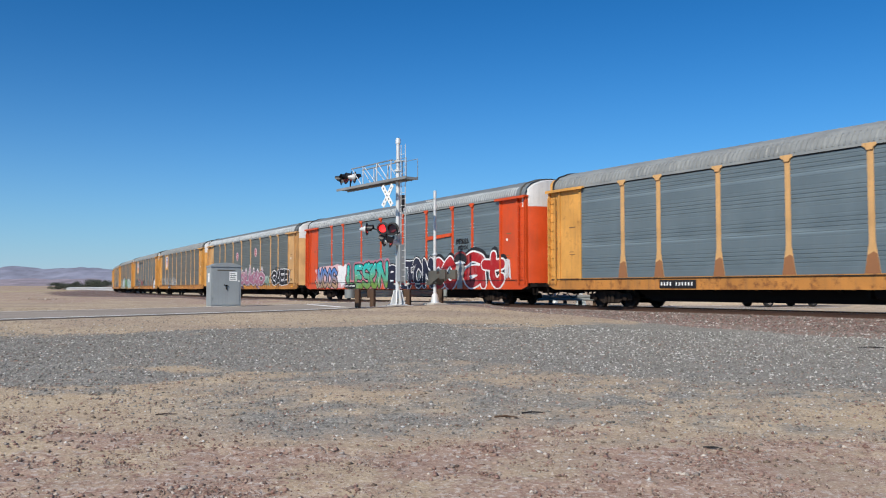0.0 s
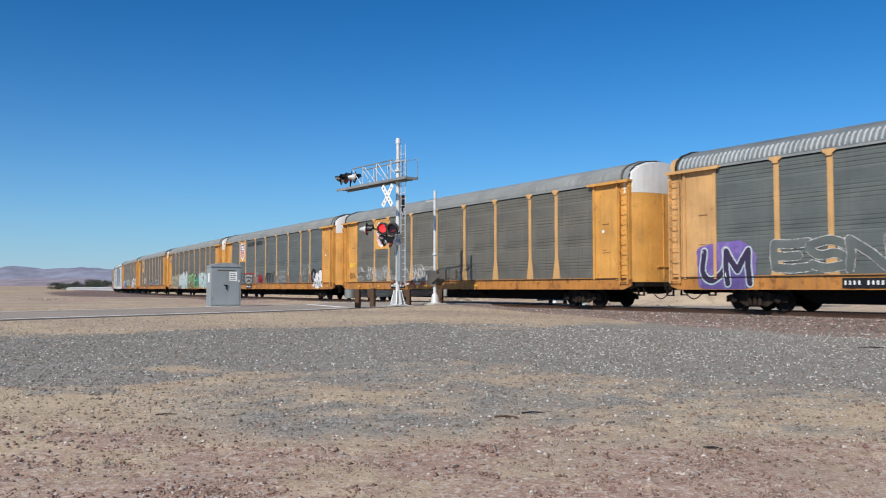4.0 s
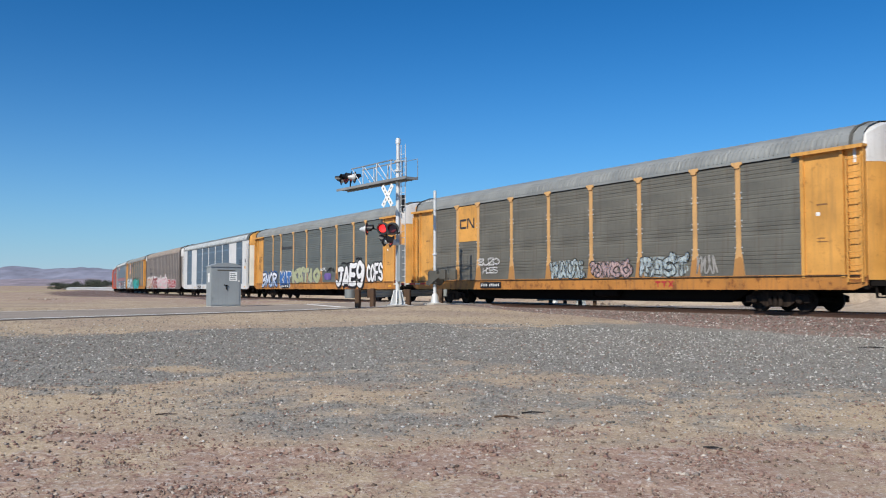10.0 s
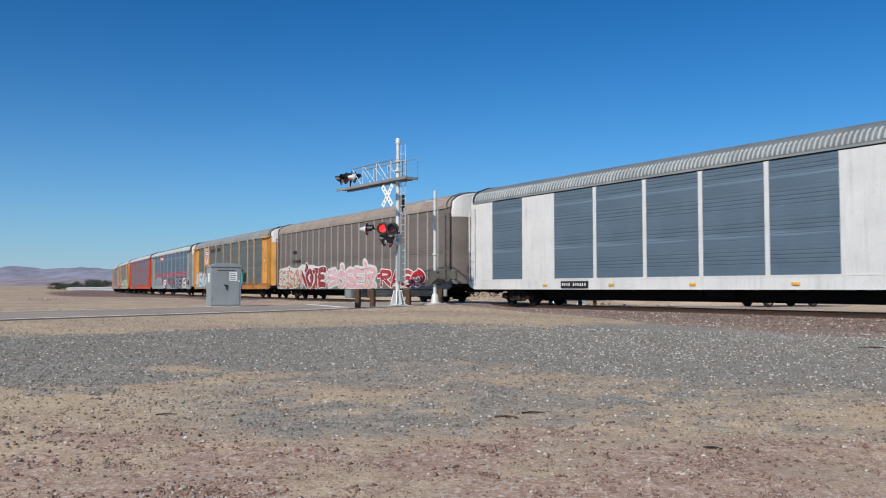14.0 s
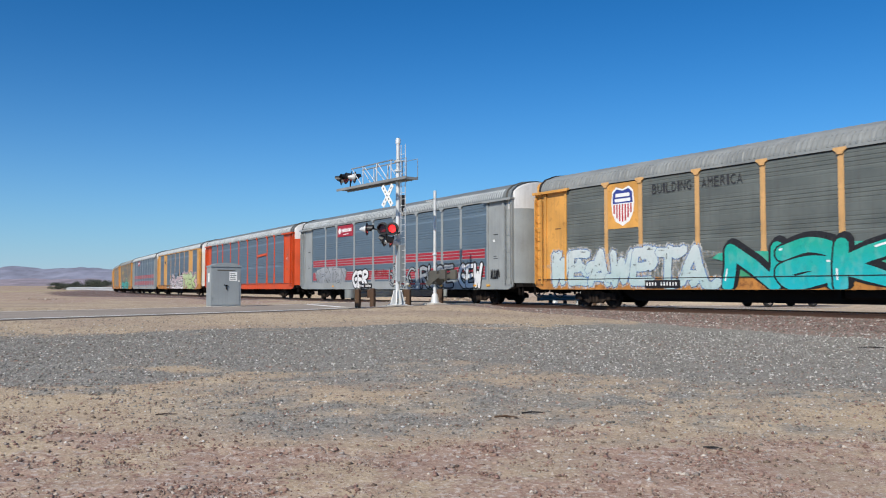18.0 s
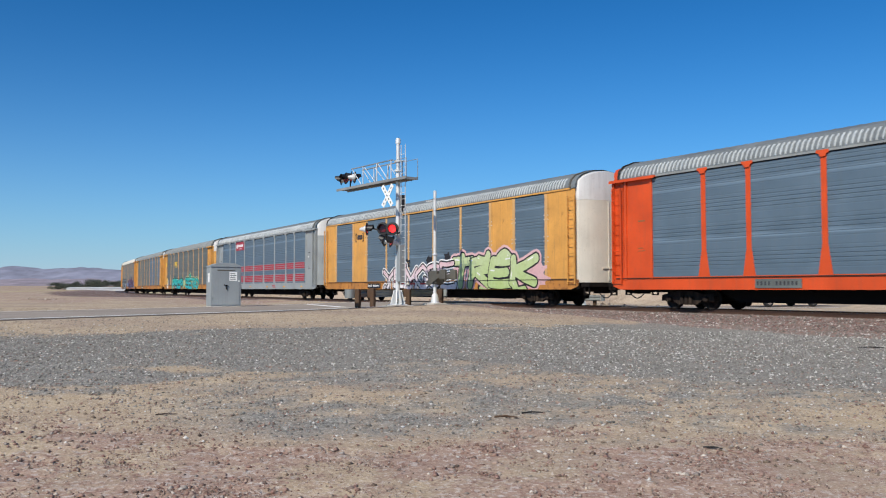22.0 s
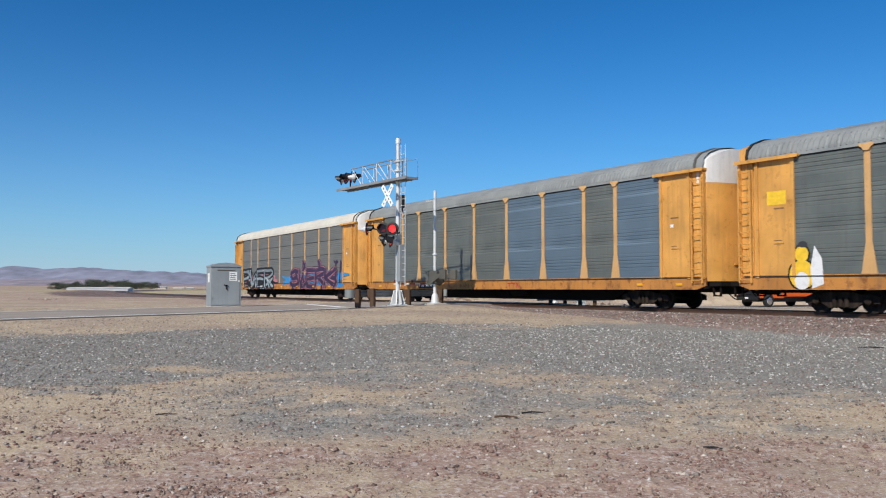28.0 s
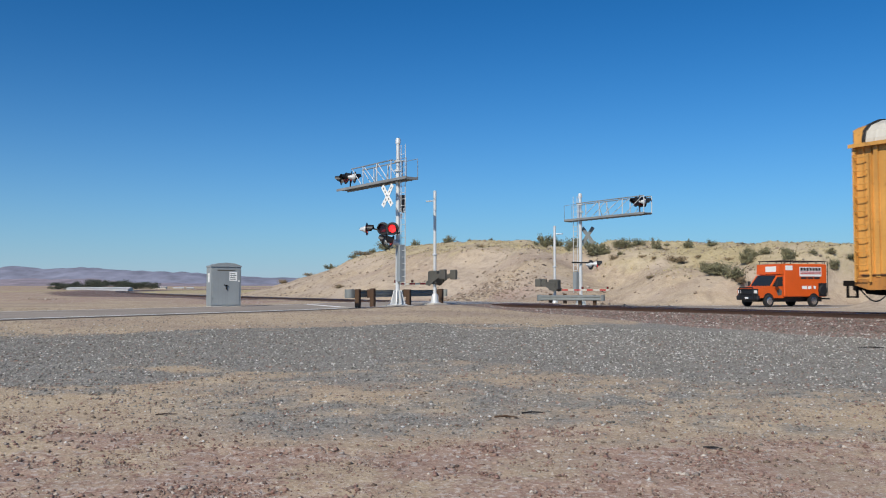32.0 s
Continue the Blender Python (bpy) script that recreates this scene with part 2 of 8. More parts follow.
def from_track(x, y):
    """Distance from the centre line, positive on the side of the crossing cabinet and the open ground."""
    d = np.hypot(x - CX, y - CY) - R_MID
    along = (x - CX) * math.sin(TH) - (y - CY) * math.cos(TH)
    straight = -((x - CX) * math.cos(TH) + (y - CY) * math.sin(TH)) - R_MID
    return np.where(along > 0, straight, d)


def smooth_line(points, per=10):
    """A Catmull-Rom curve through the points."""
    p = [np.array(q, float) for q in points]
    p = [2 * p[0] - p[1]] + p + [2 * p[-1] - p[-2]]
    out = []
    for i in range(1, len(p) - 2):
        for k in range(per):
            t = k / per
            out.append(0.5 * (2 * p[i] + (p[i + 1] - p[i - 1]) * t + (2 * p[i - 1] - 5 * p[i] + 4 * p[i + 1] - p[i + 2]) * t * t
                              + (3 * p[i] - p[i - 1] - 3 * p[i + 1] + p[i + 2]) * t ** 3))
    return np.array(out + [p[-2]])


ROAD_EDGE = smooth_line([(-76, -78), (-44, -28.5), (-20, 9), (-11.6, 22.1), (-4.2, 33.7), (0.6, 41.2), (4.5, 45.2), (9.5, 47.0), (16, 48.4), (26, 51.0), (60, 60), (120, 71), (230, 80)])
ROAD_W = 7.8
_d = np.gradient(ROAD_EDGE, axis=0)
_d /= np.linalg.norm(_d, axis=1)[:, None]
ROAD_LEFT = np.stack([-_d[:, 1], _d[:, 0]], 1)
ROAD_MID = ROAD_EDGE + ROAD_LEFT * ROAD_W / 2


def road_z(x, y):
    d = from_track(x, y)
    near = 0.625 + 0.05 * step(14, 4, d)
    far = 0.30 + 0.375 * step(-9, -3.5, d)
    return np.where(d > 0, near, far)


def from_road(x, y):
    """Distance from the road's middle line."""
    x, y = np.asarray(x, float), np.asarray(y, float)
    best = np.full(x.shape, 1e9)
    for a, b in zip(ROAD_MID[:-1], ROAD_MID[1:]):
        e = b - a
        t = np.clip(((x - a[0]) * e[0] + (y - a[1]) * e[1]) / (e @ e), 0, 1)
        best = np.minimum(best, np.hypot(x - a[0] - t * e[0], y - a[1] - t * e[1]))
    return best


def waves(x, y, size, seed=0):
    """Cheap smooth noise, about -1 to 1."""
    r = np.random.RandomState(seed)
    out = np.zeros(np.shape(x))
    for k in range(7):
        a, p, q = r.uniform(0, 6.283), r.uniform(0, 6.283), r.uniform(0.6, 1.7)
        out = out + np.sin((np.cos(a) * x + np.sin(a) * y) * 6.283 * q / size + p + 1.3 * np.sin((np.sin(a) * x - np.cos(a) * y) * 4 / size + q * 9))
    return out / 3.6


def hill_height(x, y):
    """The sand hill behind the crossing."""
    crest_x = [-60, -27, -21, -17, -13.5, -10, -6.3, -3.3, 1, 6, 12, 19, 28, 37, 47, 70, 110]
    crest_z = [0.0, 0.2, 1.8, 2.8, 3.9, 5.4, 6.4, 7.1, 7.15, 6.75, 6.45, 6.3, 5.8, 5.3, 4.9, 4.7, 4.0]
    d = -from_track(x, y)
    k = np.interp(x * 90 / np.clip(y, 40, 400), crest_x, crest_z)
    foot = np.where(x < 12, 5.5 + 5 * step(-14, 4, x), 10.5) + 7.5 * step(6, 14, x) + 0.9 * waves(x, y, 11, 3)
    wide = 19 + 3 * waves(x, y, 30, 5)
    u = (d - foot) / wide
    up = np.clip(u, 0, 1)
    prof = 0.62 * step(0.0, 0.55, up) + 0.38 * step(0.25, 1.0, up)
    back = 1 - 0.6 * step(75, 190, d)
    gullies = 1 + 0.05 * waves(x, y, 6, 8) * step(0.05, 0.3, up) * step(1.1, 0.7, up)
    return np.maximum(k - 0.4, 0) * prof * back * gullies * step(-45, -20, x) * step(260, 140, y)


def base_height(x, y):
    """The land without road and track bed."""
    d = from_track(x, y)
    rise = np.clip((y - 5) / 23, -0.3, 1)
    left = step(10, -1, x)
    near = rise * (0.655 * left + 0.22 * (1 - left)) + 0.012 * waves(x, y, 2.4, 11) + 0.02 * waves(x, y, 7, 12)
    mound = 0.15 * np.exp(-(((x + 1.2) / 3.0) ** 2 + ((y - 37.3) / 3.4) ** 2))
    near = near + mound
    far = 0.28 + 0.03 * waves(x, y, 9, 13)
    g = np.where(d > 0, near, far)
    g = near * step(-2.5, 2.5, d) + far * (1 - step(-2.5, 2.5, d))
    r = np.hypot(x, y)
    plain_rise = 0.0052 * np.clip(r - 700, 0, 1300) * step(-0.2, 0.4, y / np.maximum(r, 1))
    return g + plain_rise + np.where(d < 0, hill_height(x, y), 0) + 0.25 * waves(x, y, 60, 14) * step(90, 300, r)


def ballast_height(d):
    return RAIL_Z - 0.175 - np.clip(np.abs(d) - 1.75, 0, None) * 0.36


def ground_height(x, y):
    d = from_track(x, y)
    g = base_height(x, y)
    g = np.maximum(g * step(0.8, 4.5, np.abs(d)) + (1 - step(0.8, 4.5, np.abs(d))) * np.minimum(g, 0.4), ballast_height(d))
    q = from_road(x, y)
    onroad = step(ROAD_W / 2 + 2.4, ROAD_W / 2 + 0.3, q)
    return g * (1 - onroad) + (road_z(x, y) - 0.025) * onroad


def place(x, y, dz=0.0):
    return float(ground_height(np.array([float(x)]), np.array([float(y)]))[0]) + dz


def spread(*spans):
    out = []
    for a, b, n in spans:
        out += list(np.linspace(a, b, n, endpoint=False))
    return out


gx = np.array([-6000, -4200, -3000, -2200, -1600, -1200, -900, -700, -540, -420, -330, -260] + spread((-210, -60, 50), (-60, -18, 84), (-18, -9, 40), (-9, 9, 240), (9, 20, 50), (20, 60, 80), (60, 140, 40)) + [140, 180, 240, 330, 460, 640, 900, 1300, 1900, 2800, 4200, 6000])
gy = np.array([-6000, -3000, -1500, -800, -400, -200, -110, -70, -45, -30, -18, -10, -5, 0] + spread((2, 6, 14), (6, 13, 150), (13, 34, 110), (34, 60, 80), (60, 110, 90), (110, 200, 50)) + [200, 215, 235, 260, 290, 330, 380, 440, 520, 620, 760, 950, 1200, 1600, 2200, 3000, 4200, 6000])
GX, GY = np.meshgrid(gx, gy)
GZ = ground_height(GX, GY)
# clods and footprints of the near ground
lump = np.random.RandomState(40).normal(0, 1, GX.shape)
near_zone = step(4.5, 6.0, GY) * step(15.0, 11.0, GY) * step(10, 8.8, np.abs(GX))
GZ = GZ + near_zone * (0.0045 * lump + 0.007 * waves(GX, GY, 0.55, 41) + 0.005 * waves(GX, GY, 0.27, 42)) * (0.75 + 0.5 * waves(GX, GY, 2.2, 43))
nx, ny = len(gx), len(gy)
ids = np.arange(nx * ny).reshape(ny, nx)
quads = np.stack([ids[:-1, :-1], ids[:-1, 1:], ids[1:, 1:], ids[1:, :-1]], -1).reshape(-1, 4)
gme = bpy.data.meshes.new("ground")
gme.from_pydata(np.stack([GX, GY, GZ], -1).reshape(-1, 3).tolist(), [], quads.tolist())
gme.shade_smooth()

# what lies where: grey gravel, tan sand, red crushed rock, ballast
dist = from_track(GX, GY)
near_side = dist > 0
wob = 0.8 * waves(GX, GY, 5, 21) + 0.35 * waves(GX, GY, 1.4, 22)
row = GY + 0.05 * GX + wob
left_edge = 10.4 + 2.4 * step(-5, -1.5, GX) - 1.4 * step(0, 6, GX)
far_edge = 18.9 + 2.9 * step(-9, -1, GX) + 9 * step(1, 9, GX) + 0.7 * waves(GX, GY, 3.1, 29)
grey = step(-0.6, 0.6, row - left_edge) * step(1.0, -1.0, row - far_edge)
isle = 1.1 * np.exp(-(((GX + 4.1) / 0.75) ** 2 + ((GY - 12.9) / 0.4) ** 2)) + 0.9 * np.exp(-(((GX + 2.2) / 1.1) ** 2 + ((GY - 11.9) / 0.9) ** 2))
grey = np.clip(grey - np.clip(isle + 0.25 * waves(GX, GY, 1.1, 25), 0, 1), 0, 1) * near_side
grey = np.maximum(grey, (0.58 + 0.3 * waves(GX, GY, 4.5, 26) + 0.25 * waves(GX, GY, 1.2, 27)) * step(6.5, 9.5, row) * near_side * step(14, 12, row) * step(-5, -1, GX))
bare = np.clip(0.9 * np.exp(-(((GX - 4.4) / 2.2) ** 2 + ((GY - 9.6) / 0.9) ** 2)) + 0.8 * np.exp(-(((GX - 1.6) / 0.9) ** 2 + ((GY - 8.3) / 0.5) ** 2)) + 0.35 * waves(GX, GY, 1.3, 28), 0, 1) * step(0, 2, GX) * step(12.5, 11, GY)
grey = grey * (1 - 0.8 * bare)
pink = step(9.0, 6.6, row) * near_side * (0.62 + 0.3 * waves(GX, GY, 2.5, 23) + 0.15 * waves(GX, GY, 0.9, 24))
pink = np.maximum(pink, 0.85 * step(6.2, 4.2, dist + 0.5 * wob) * step(3.4, 4.4, dist) * step(4, 9, GX))
bed = step(3.3 + 1.1 * step(1, 5, GX), 2.6 + 1.1 * step(1, 5, GX), np.abs(dist) + 0.25 * wob)
pink = np.maximum(pink, step(-10, -18, GX) * step(10, 7, np.abs(dist) + wob) * near_side)
scrub = step(4.5, 6.0, GZ + 0.5 * waves(GX, GY, 5, 31)) * (dist < -8)
scrub = np.maximum(scrub, step(150, 240, np.hypot(GX, GY)) * 0.8)
scrub = np.maximum(scrub, 0.8 * step(2.4, 3.6, GZ + 0.6 * waves(GX, GY, 6, 33)) * (dist < -14) * step(10, 18, GX))
bed = np.maximum(bed, step(-9, -16, GX) * step(8.5, 7, np.abs(dist) - 6.5 * step(-22, -40, GX) + 0.5 * wob) * near_side)
plain_left = near_side * step(-3, -8, GX) * step(ROAD_W / 2 + 0.5, ROAD_W / 2 + 2.5, from_road(GX, GY)) * step(30, 38, GY + 0.6 * GX)
pink = np.maximum(pink, plain_left * (0.5 + 0.45 * waves(GX, GY, 14, 61) + 0.3 * waves(GX, GY, 3.5, 62)))
pink = np.maximum(pink, 1.1 * np.exp(-(((GX - 5.6) / 2.2) ** 2 + ((GY - 66.0) / 2.6) ** 2)) + 0.3 * waves(GX, GY, 2.0, 64) * np.exp(-(((GX - 5.0) / 4.0) ** 2 + ((GY - 67.0) / 4.0) ** 2)))
on_hill = step(-5.5, -8, dist) * step(260, 180, np.hypot(GX, GY))
for label, values in (("grey", grey), ("pink", pink), ("bed", bed), ("scrub", scrub), ("hill", on_hill)):
    at = gme.attributes.new(label, "FLOAT", "POINT")
    at.data.foreach_set("value", np.clip(values, 0, 1).astype(np.float32).ravel())


def ground_material():
    m, nt, b = material("desert_ground", 0.95, spec=0.08)
    v = coords(nt)
    def attr(name):
        a = nt.nodes.new("ShaderNodeAttribute")
        a.attribute_name = name
        return a.outputs["Fac"]
    big, mid, fine, grain = noise_of(nt, v, 0.25, 5), noise_of(nt, v, 1.7, 6, 0.65), noise_of(nt, v, 9, 6, 0.7), noise_of(nt, v, 45, 4, 0.7)
    cell = node(nt, "ShaderNodeTexVoronoi", Scale=22.0)
    nt.links.new(v, cell.inputs["Vector"])
    bits = cell.outputs["Color"]
    sep = nt.nodes.new("ShaderNodeSeparateColor")
    nt.links.new(bits, sep.inputs["Color"])
    sand = mix(nt, ramp(nt, mid, 0.3, 0.7), (0.44, 0.345, 0.235), (0.63, 0.51, 0.365))
    sand = mix(nt, ramp(nt, fine, 0.46, 0.66, 0, 0.5), sand, (0.33, 0.24, 0.17))
    gravel = mix(nt, sep.outputs[0], (0.18, 0.174, 0.155), (0.37, 0.36, 0.325))
    gravel = mix(nt, ramp(nt, mid, 0.35, 0.65, 0.0, 0.5), gravel, (0.27, 0.262, 0.245))
    red = mix(nt, ramp(nt, mid, 0.3, 0.7), (0.37, 0.25, 0.195), (0.49, 0.365, 0.285))
    red = mix(nt, ramp(nt, fine, 0.5, 0.64, 0, 0.7), red, (0.24, 0.135, 0.11))
    red = mix(nt, ramp(nt, sep.outputs[1], 0.82, 0.9, 0, 0.8), red, (0.56, 0.48, 0.43))
    stone = mix(nt, sep.outputs[2], (0.095, 0.075, 0.07), (0.27, 0.225, 0.205))
    stone = mix(nt, ramp(nt, sep.outputs[0], 0.45, 0.6, 0, 0.7), stone, (0.19, 0.085, 0.072))
    grass = mix(nt, ramp(nt, mid, 0.3, 0.7), (0.43, 0.36, 0.18), (0.58, 0.49, 0.27))
    sand = mix(nt, ramp(nt, big, 0.42, 0.62, 0, 0.45), sand, (0.54, 0.43, 0.29))
    sand = mix(nt, ramp(nt, noise_of(nt, v, 0.6, 6, 0.65), 0.54, 0.66, 0, 0.6), sand, (0.40, 0.31, 0.235))
    sand = mix(nt, ramp(nt, noise_of(nt, coords(nt, (0.35, 1, 1)), 0.22, 6, 0.65), 0.48, 0.60, 0, 0.6), sand, (0.36, 0.275, 0.225))
    c = mix(nt, ramp(nt, attr("scrub"), 0.2, 0.8, 0.0, 0.8), sand, grass)
    def ragged(name, lo=0.8, hi=1.1):
        s = nt.nodes.new("ShaderNodeMath")
        s.operation = "MULTIPLY_ADD"
        nt.links.new(fine, s.inputs[0])
        s.inputs[1].default_value = 0.9
        nt.links.new(attr(name), s.inputs[2])
        return ramp(nt, s.outputs[0], lo, hi)
    c = mix(nt, ragged("pink"), c, red)
    c = mix(nt, ragged("grey", 0.65, 1.2), c, gravel)
    c = mix(nt, ragged("bed"), c, stone)
    c = mix(nt, ramp(nt, grain, 0.44, 0.58, 0, 0.7), c, (0.64, 0.62, 0.59), "MULTIPLY")
    c = mix(nt, ramp(nt, noise_of(nt, v, 24, 5, 0.75), 0.54, 0.64, 0, 0.7), c, (0.66, 0.60, 0.53))
    hill = attr("hill")
    crust = noise_of(nt, v, 1.1, 8, 0.72)
    rubble = nt.nodes.new("ShaderNodeMath")
    rubble.operation = "MULTIPLY"
    nt.links.new(ramp(nt, crust, 0.50, 0.64, 0.0, 0.45), rubble.inputs[0])
    nt.links.new(hill, rubble.inputs[1])
    pale = nt.nodes.new("ShaderNodeMath")
    pale.operation = "MULTIPLY"
    nt.links.new(ramp(nt, noise_of(nt, coords(nt, (1, 1, 2.2)), 0.16, 5, 0.6), 0.42, 0.62, 0.0, 0.55), pale.inputs[0])
    nt.links.new(hill, pale.inputs[1])
    c = mix(nt, pale.outputs[0], c, (0.54, 0.45, 0.36))
    c = mix(nt, rubble.outputs[0], c, (0.235, 0.185, 0.145))
    nt.links.new(c, b.inputs["Base Color"])
    h = mix(nt, 0.5, grain, cell.outputs["Distance"])
    bump(nt, b, h, 0.6, 0.02)
    first = b.inputs["Normal"].links[0].from_node
    second = node(nt, "ShaderNodeBump", Distance=0.12)
    nt.links.new(hill, second.inputs["Strength"])
    nt.links.new(crust, second.inputs["Height"])
    nt.links.new(second.outputs["Normal"], first.inputs["Normal"])
    return m


gme.materials.append(ground_material())
ground = tagged(new("ground", gme), "dry desert ground of tan sand, grey gravel and reddish crushed rock", "ground", kind="structure")


# ---- road ----
def road_material():
    m, nt, b = material("worn_asphalt", 0.95, spec=0.08)
    v = coords(nt)
    c = mix(nt, ramp(nt, noise_of(nt, v, 0.5, 5), 0.3, 0.7), (0.31, 0.265, 0.222), (0.41, 0.355, 0.30))
    c = mix(nt, ramp(nt, noise_of(nt, v, 40, 4), 0.4, 0.7, 0, 0.5), c, (0.17, 0.16, 0.15))
    c = mix(nt, ramp(nt, noise_of(nt, v, 2.5, 6, 0.7), 0.55, 0.7, 0, 0.5), c, (0.36, 0.30, 0.23))
    nt.links.new(c, b.inputs["Base Color"])
    bump(nt, b, noise_of(nt, v, 60, 3), 0.4, 0.006)
    return m


def strip(name, inner, outer, dz, mat, label, thick=0.05):
    """A band along the road between two distances from its right edge."""
    sh = Shape()
    n = len(ROAD_EDGE)
    across = 9 if outer - inner > 1 else 2
    vs = []
    for i in range(n):
        for k in range(across):
            p = ROAD_EDGE[i] + ROAD_LEFT[i] * (inner + (outer - inner) * k / (across - 1))
            z = float(road_z(np.array([p[0]]), np.array([p[1]]))[0])
            vs.append((p[0], p[1], z + dz))
    fs = [(i * across + k, i * across + k + 1, (i + 1) * across + k + 1, (i + 1) * across + k) for i in range(n - 1) for k in range(across - 1)]
    sh.add(vs, fs)
    if thick:
        low = [(x, y, z - thick) for x, y, z in vs]
        m0 = len(sh.v)
        sh.v.extend(low)
        for i in range(n - 1):
            for k in (0, across - 1):
                a, bq = i * across + k, (i + 1) * across + k
                sh.f.append((a, bq, m0 + bq, m0 + a))
    ob = part(name, sh, mat)
    return tagged(ob, label, name.split("_")[0], kind="structure")


# the lane is sampled densely so that its rise over the crossing is smooth
_fine = []
for a, b in zip(ROAD_EDGE[:-1], ROAD_EDGE[1:]):
    k = max(1, int(np.linalg.norm(b - a) / 1.2))
    _fine += [a + (b - a) * i / k for i in range(k)]
ROAD_EDGE = np.array(_fine + [ROAD_EDGE[-1]])
_d = np.gradient(ROAD_EDGE, axis=0)
_d /= np.linalg.norm(_d, axis=1)[:, None]
ROAD_LEFT = np.stack([-_d[:, 1], _d[:, 0]], 1)
LINE_WHITE = plain("worn_white_road_paint", (0.82, 0.81, 0.78), 0.85, vary=0.1, scale=9)
road = strip("road", 0.0, ROAD_W, 0.0, road_material(), "worn grey asphalt road over the railway crossing")
edge_line = strip("line", 0.12, 0.46, 0.014, LINE_WHITE, "white painted edge line on the asphalt road", 0)
edge_line.name = "edge_line"
edge_line_far = strip("line", ROAD_W - 0.48, ROAD_W - 0.3, 0.014, LINE_WHITE, "white painted edge line on the asphalt road", 0)
edge_line_far.name = "edge_line"

_a, _b = Vector((-4.35, 36.5)), Vector((-6.9, 43.0))
_n = Vector((0.15, 0.06))
stop_line = part("stop_line", Shape().plate([tuple(_a - _n), tuple(_b - _n), tuple(_b + _n), tuple(_a + _n)], "z", 0.62, 0.656), LINE_WHITE)
tagged(stop_line, "white painted stop line across the lane", "line", kind="structure")


# ---- railway ----
def bent_bar(name, offset, outline, z, s_from, s_to, mat, label, every=6.0):
    """A bar of the given section laid along the track."""
    sh = Shape()
    n = int((s_to - s_from) / every) + 1
    k = len(outline)
    for i in range(n):
        m = track_pose(s_from + (s_to - s_from) * i / (n - 1), z)
        for u, w in outline:
            sh.v.append(tuple(m @ Vector((0, offset + u, w))))
    for i in range(n - 1):
        for j in range(k):
            sh.f.append((i * k + j, i * k + (j + 1) % k, (i + 1) * k + (j + 1) % k, (i + 1) * k + j))
    ob = part(name, sh, mat)
    return tagged(ob, label, "rail")


RAIL_WEB = [(-0.07, -0.17), (0.07, -0.17), (0.07, -0.155), (0.012, -0.135), (0.012, -0.045), (0.036, -0.035), (0.036, -0.008), (-0.036, -0.008), (-0.036, -0.035), (-0.012, -0.045), (-0.012, -0.135), (-0.07, -0.155)]
RAIL_HEAD = [(-0.034, -0.008), (0.034, -0.008), (0.028, 0.0), (-0.028, 0.0)]
for side in (-0.755, 0.755):
    r = bent_bar("rail", side, RAIL_WEB, RAIL_Z, -560, 560, RAIL_SIDE, "long rusty steel rail with a polished head on wooden ties")
    tagged(r, group="rails of the track")
    head = bent_bar("rail_head", side, RAIL_HEAD, RAIL_Z, -560, 560, RAIL_TOP, "polished rail head")
    head.parent = r
    del head["category"]


# ---- autorack railcars ----
POSTS = (-8.84, -6.94, -4.15, -1.38, 1.41, 4.19, 6.95, 8.85)
Z_SILL, Z_PANEL, Z_EAVE = 0.72, 1.20, 5.08
ROOF_ARCH = [(1.53, 5.06), (1.525, 5.2), (1.45, 5.42), (1.2, 5.64), (0.65, 5.84), (0.0, 5.92)]
ROOF_ARCH = [(-y, z) for y, z in ROOF_ARCH[:-1]] + ROOF_ARCH[::-1]
_cache = {}


def cached(key, make, smooth=False):
    if key not in _cache:
        _cache[key] = make().mesh(key[0], smooth)
    return _cache[key]


def arch_z(y):
    ys, zs = [p[0] for p in ROOF_ARCH], [p[1] for p in ROOF_ARCH]
    return float(np.interp(y, ys, zs))


def ribbed_panel(w, h, seams=False):
    """A side screen with pressed horizontal ribs; the origin is at its lower middle, facing -y."""
    sh = Shape()
    rows = []
    for tier in range(4):
        for k in range(7):
            z, p = h * (tier + k / 7) / 4, h / 28
            deep = (0.0, 0.003, 0.012, 0.014, 0.014, 0.010, 0.003)[k]
            rows += [(z, 0.0), (z + p * 0.60, 0.0), (z + p * 0.68, deep * (0.5 if seams else 1)), (z + p * 0.86, deep * (0.5 if seams else 1)), (z + p * 0.96, 0.0)]
    rows.append((h, 0.0))
    if seams:
        for k in (1, 2, 3):
            z = h * k / 4
            rows = [r for r in rows if abs(r[0] - z) > 0.03] + [(z - 0.022, 0.0), (z - 0.020, 0.045), (z + 0.020, 0.045), (z + 0.022, 0.0)]
        rows.sort()
    rows += [(h, 0.05), (0.0, 0.05)]
    vs = [(x, y, z) for z, y in rows for x in (-w / 2, w / 2)]
    n = len(rows)
    fs = [(2 * i, 2 * i + 1, (2 * i + 3) % (2 * n), (2 * i + 2) % (2 * n)) for i in range(n)]
    sh.add(vs, fs)
    return sh


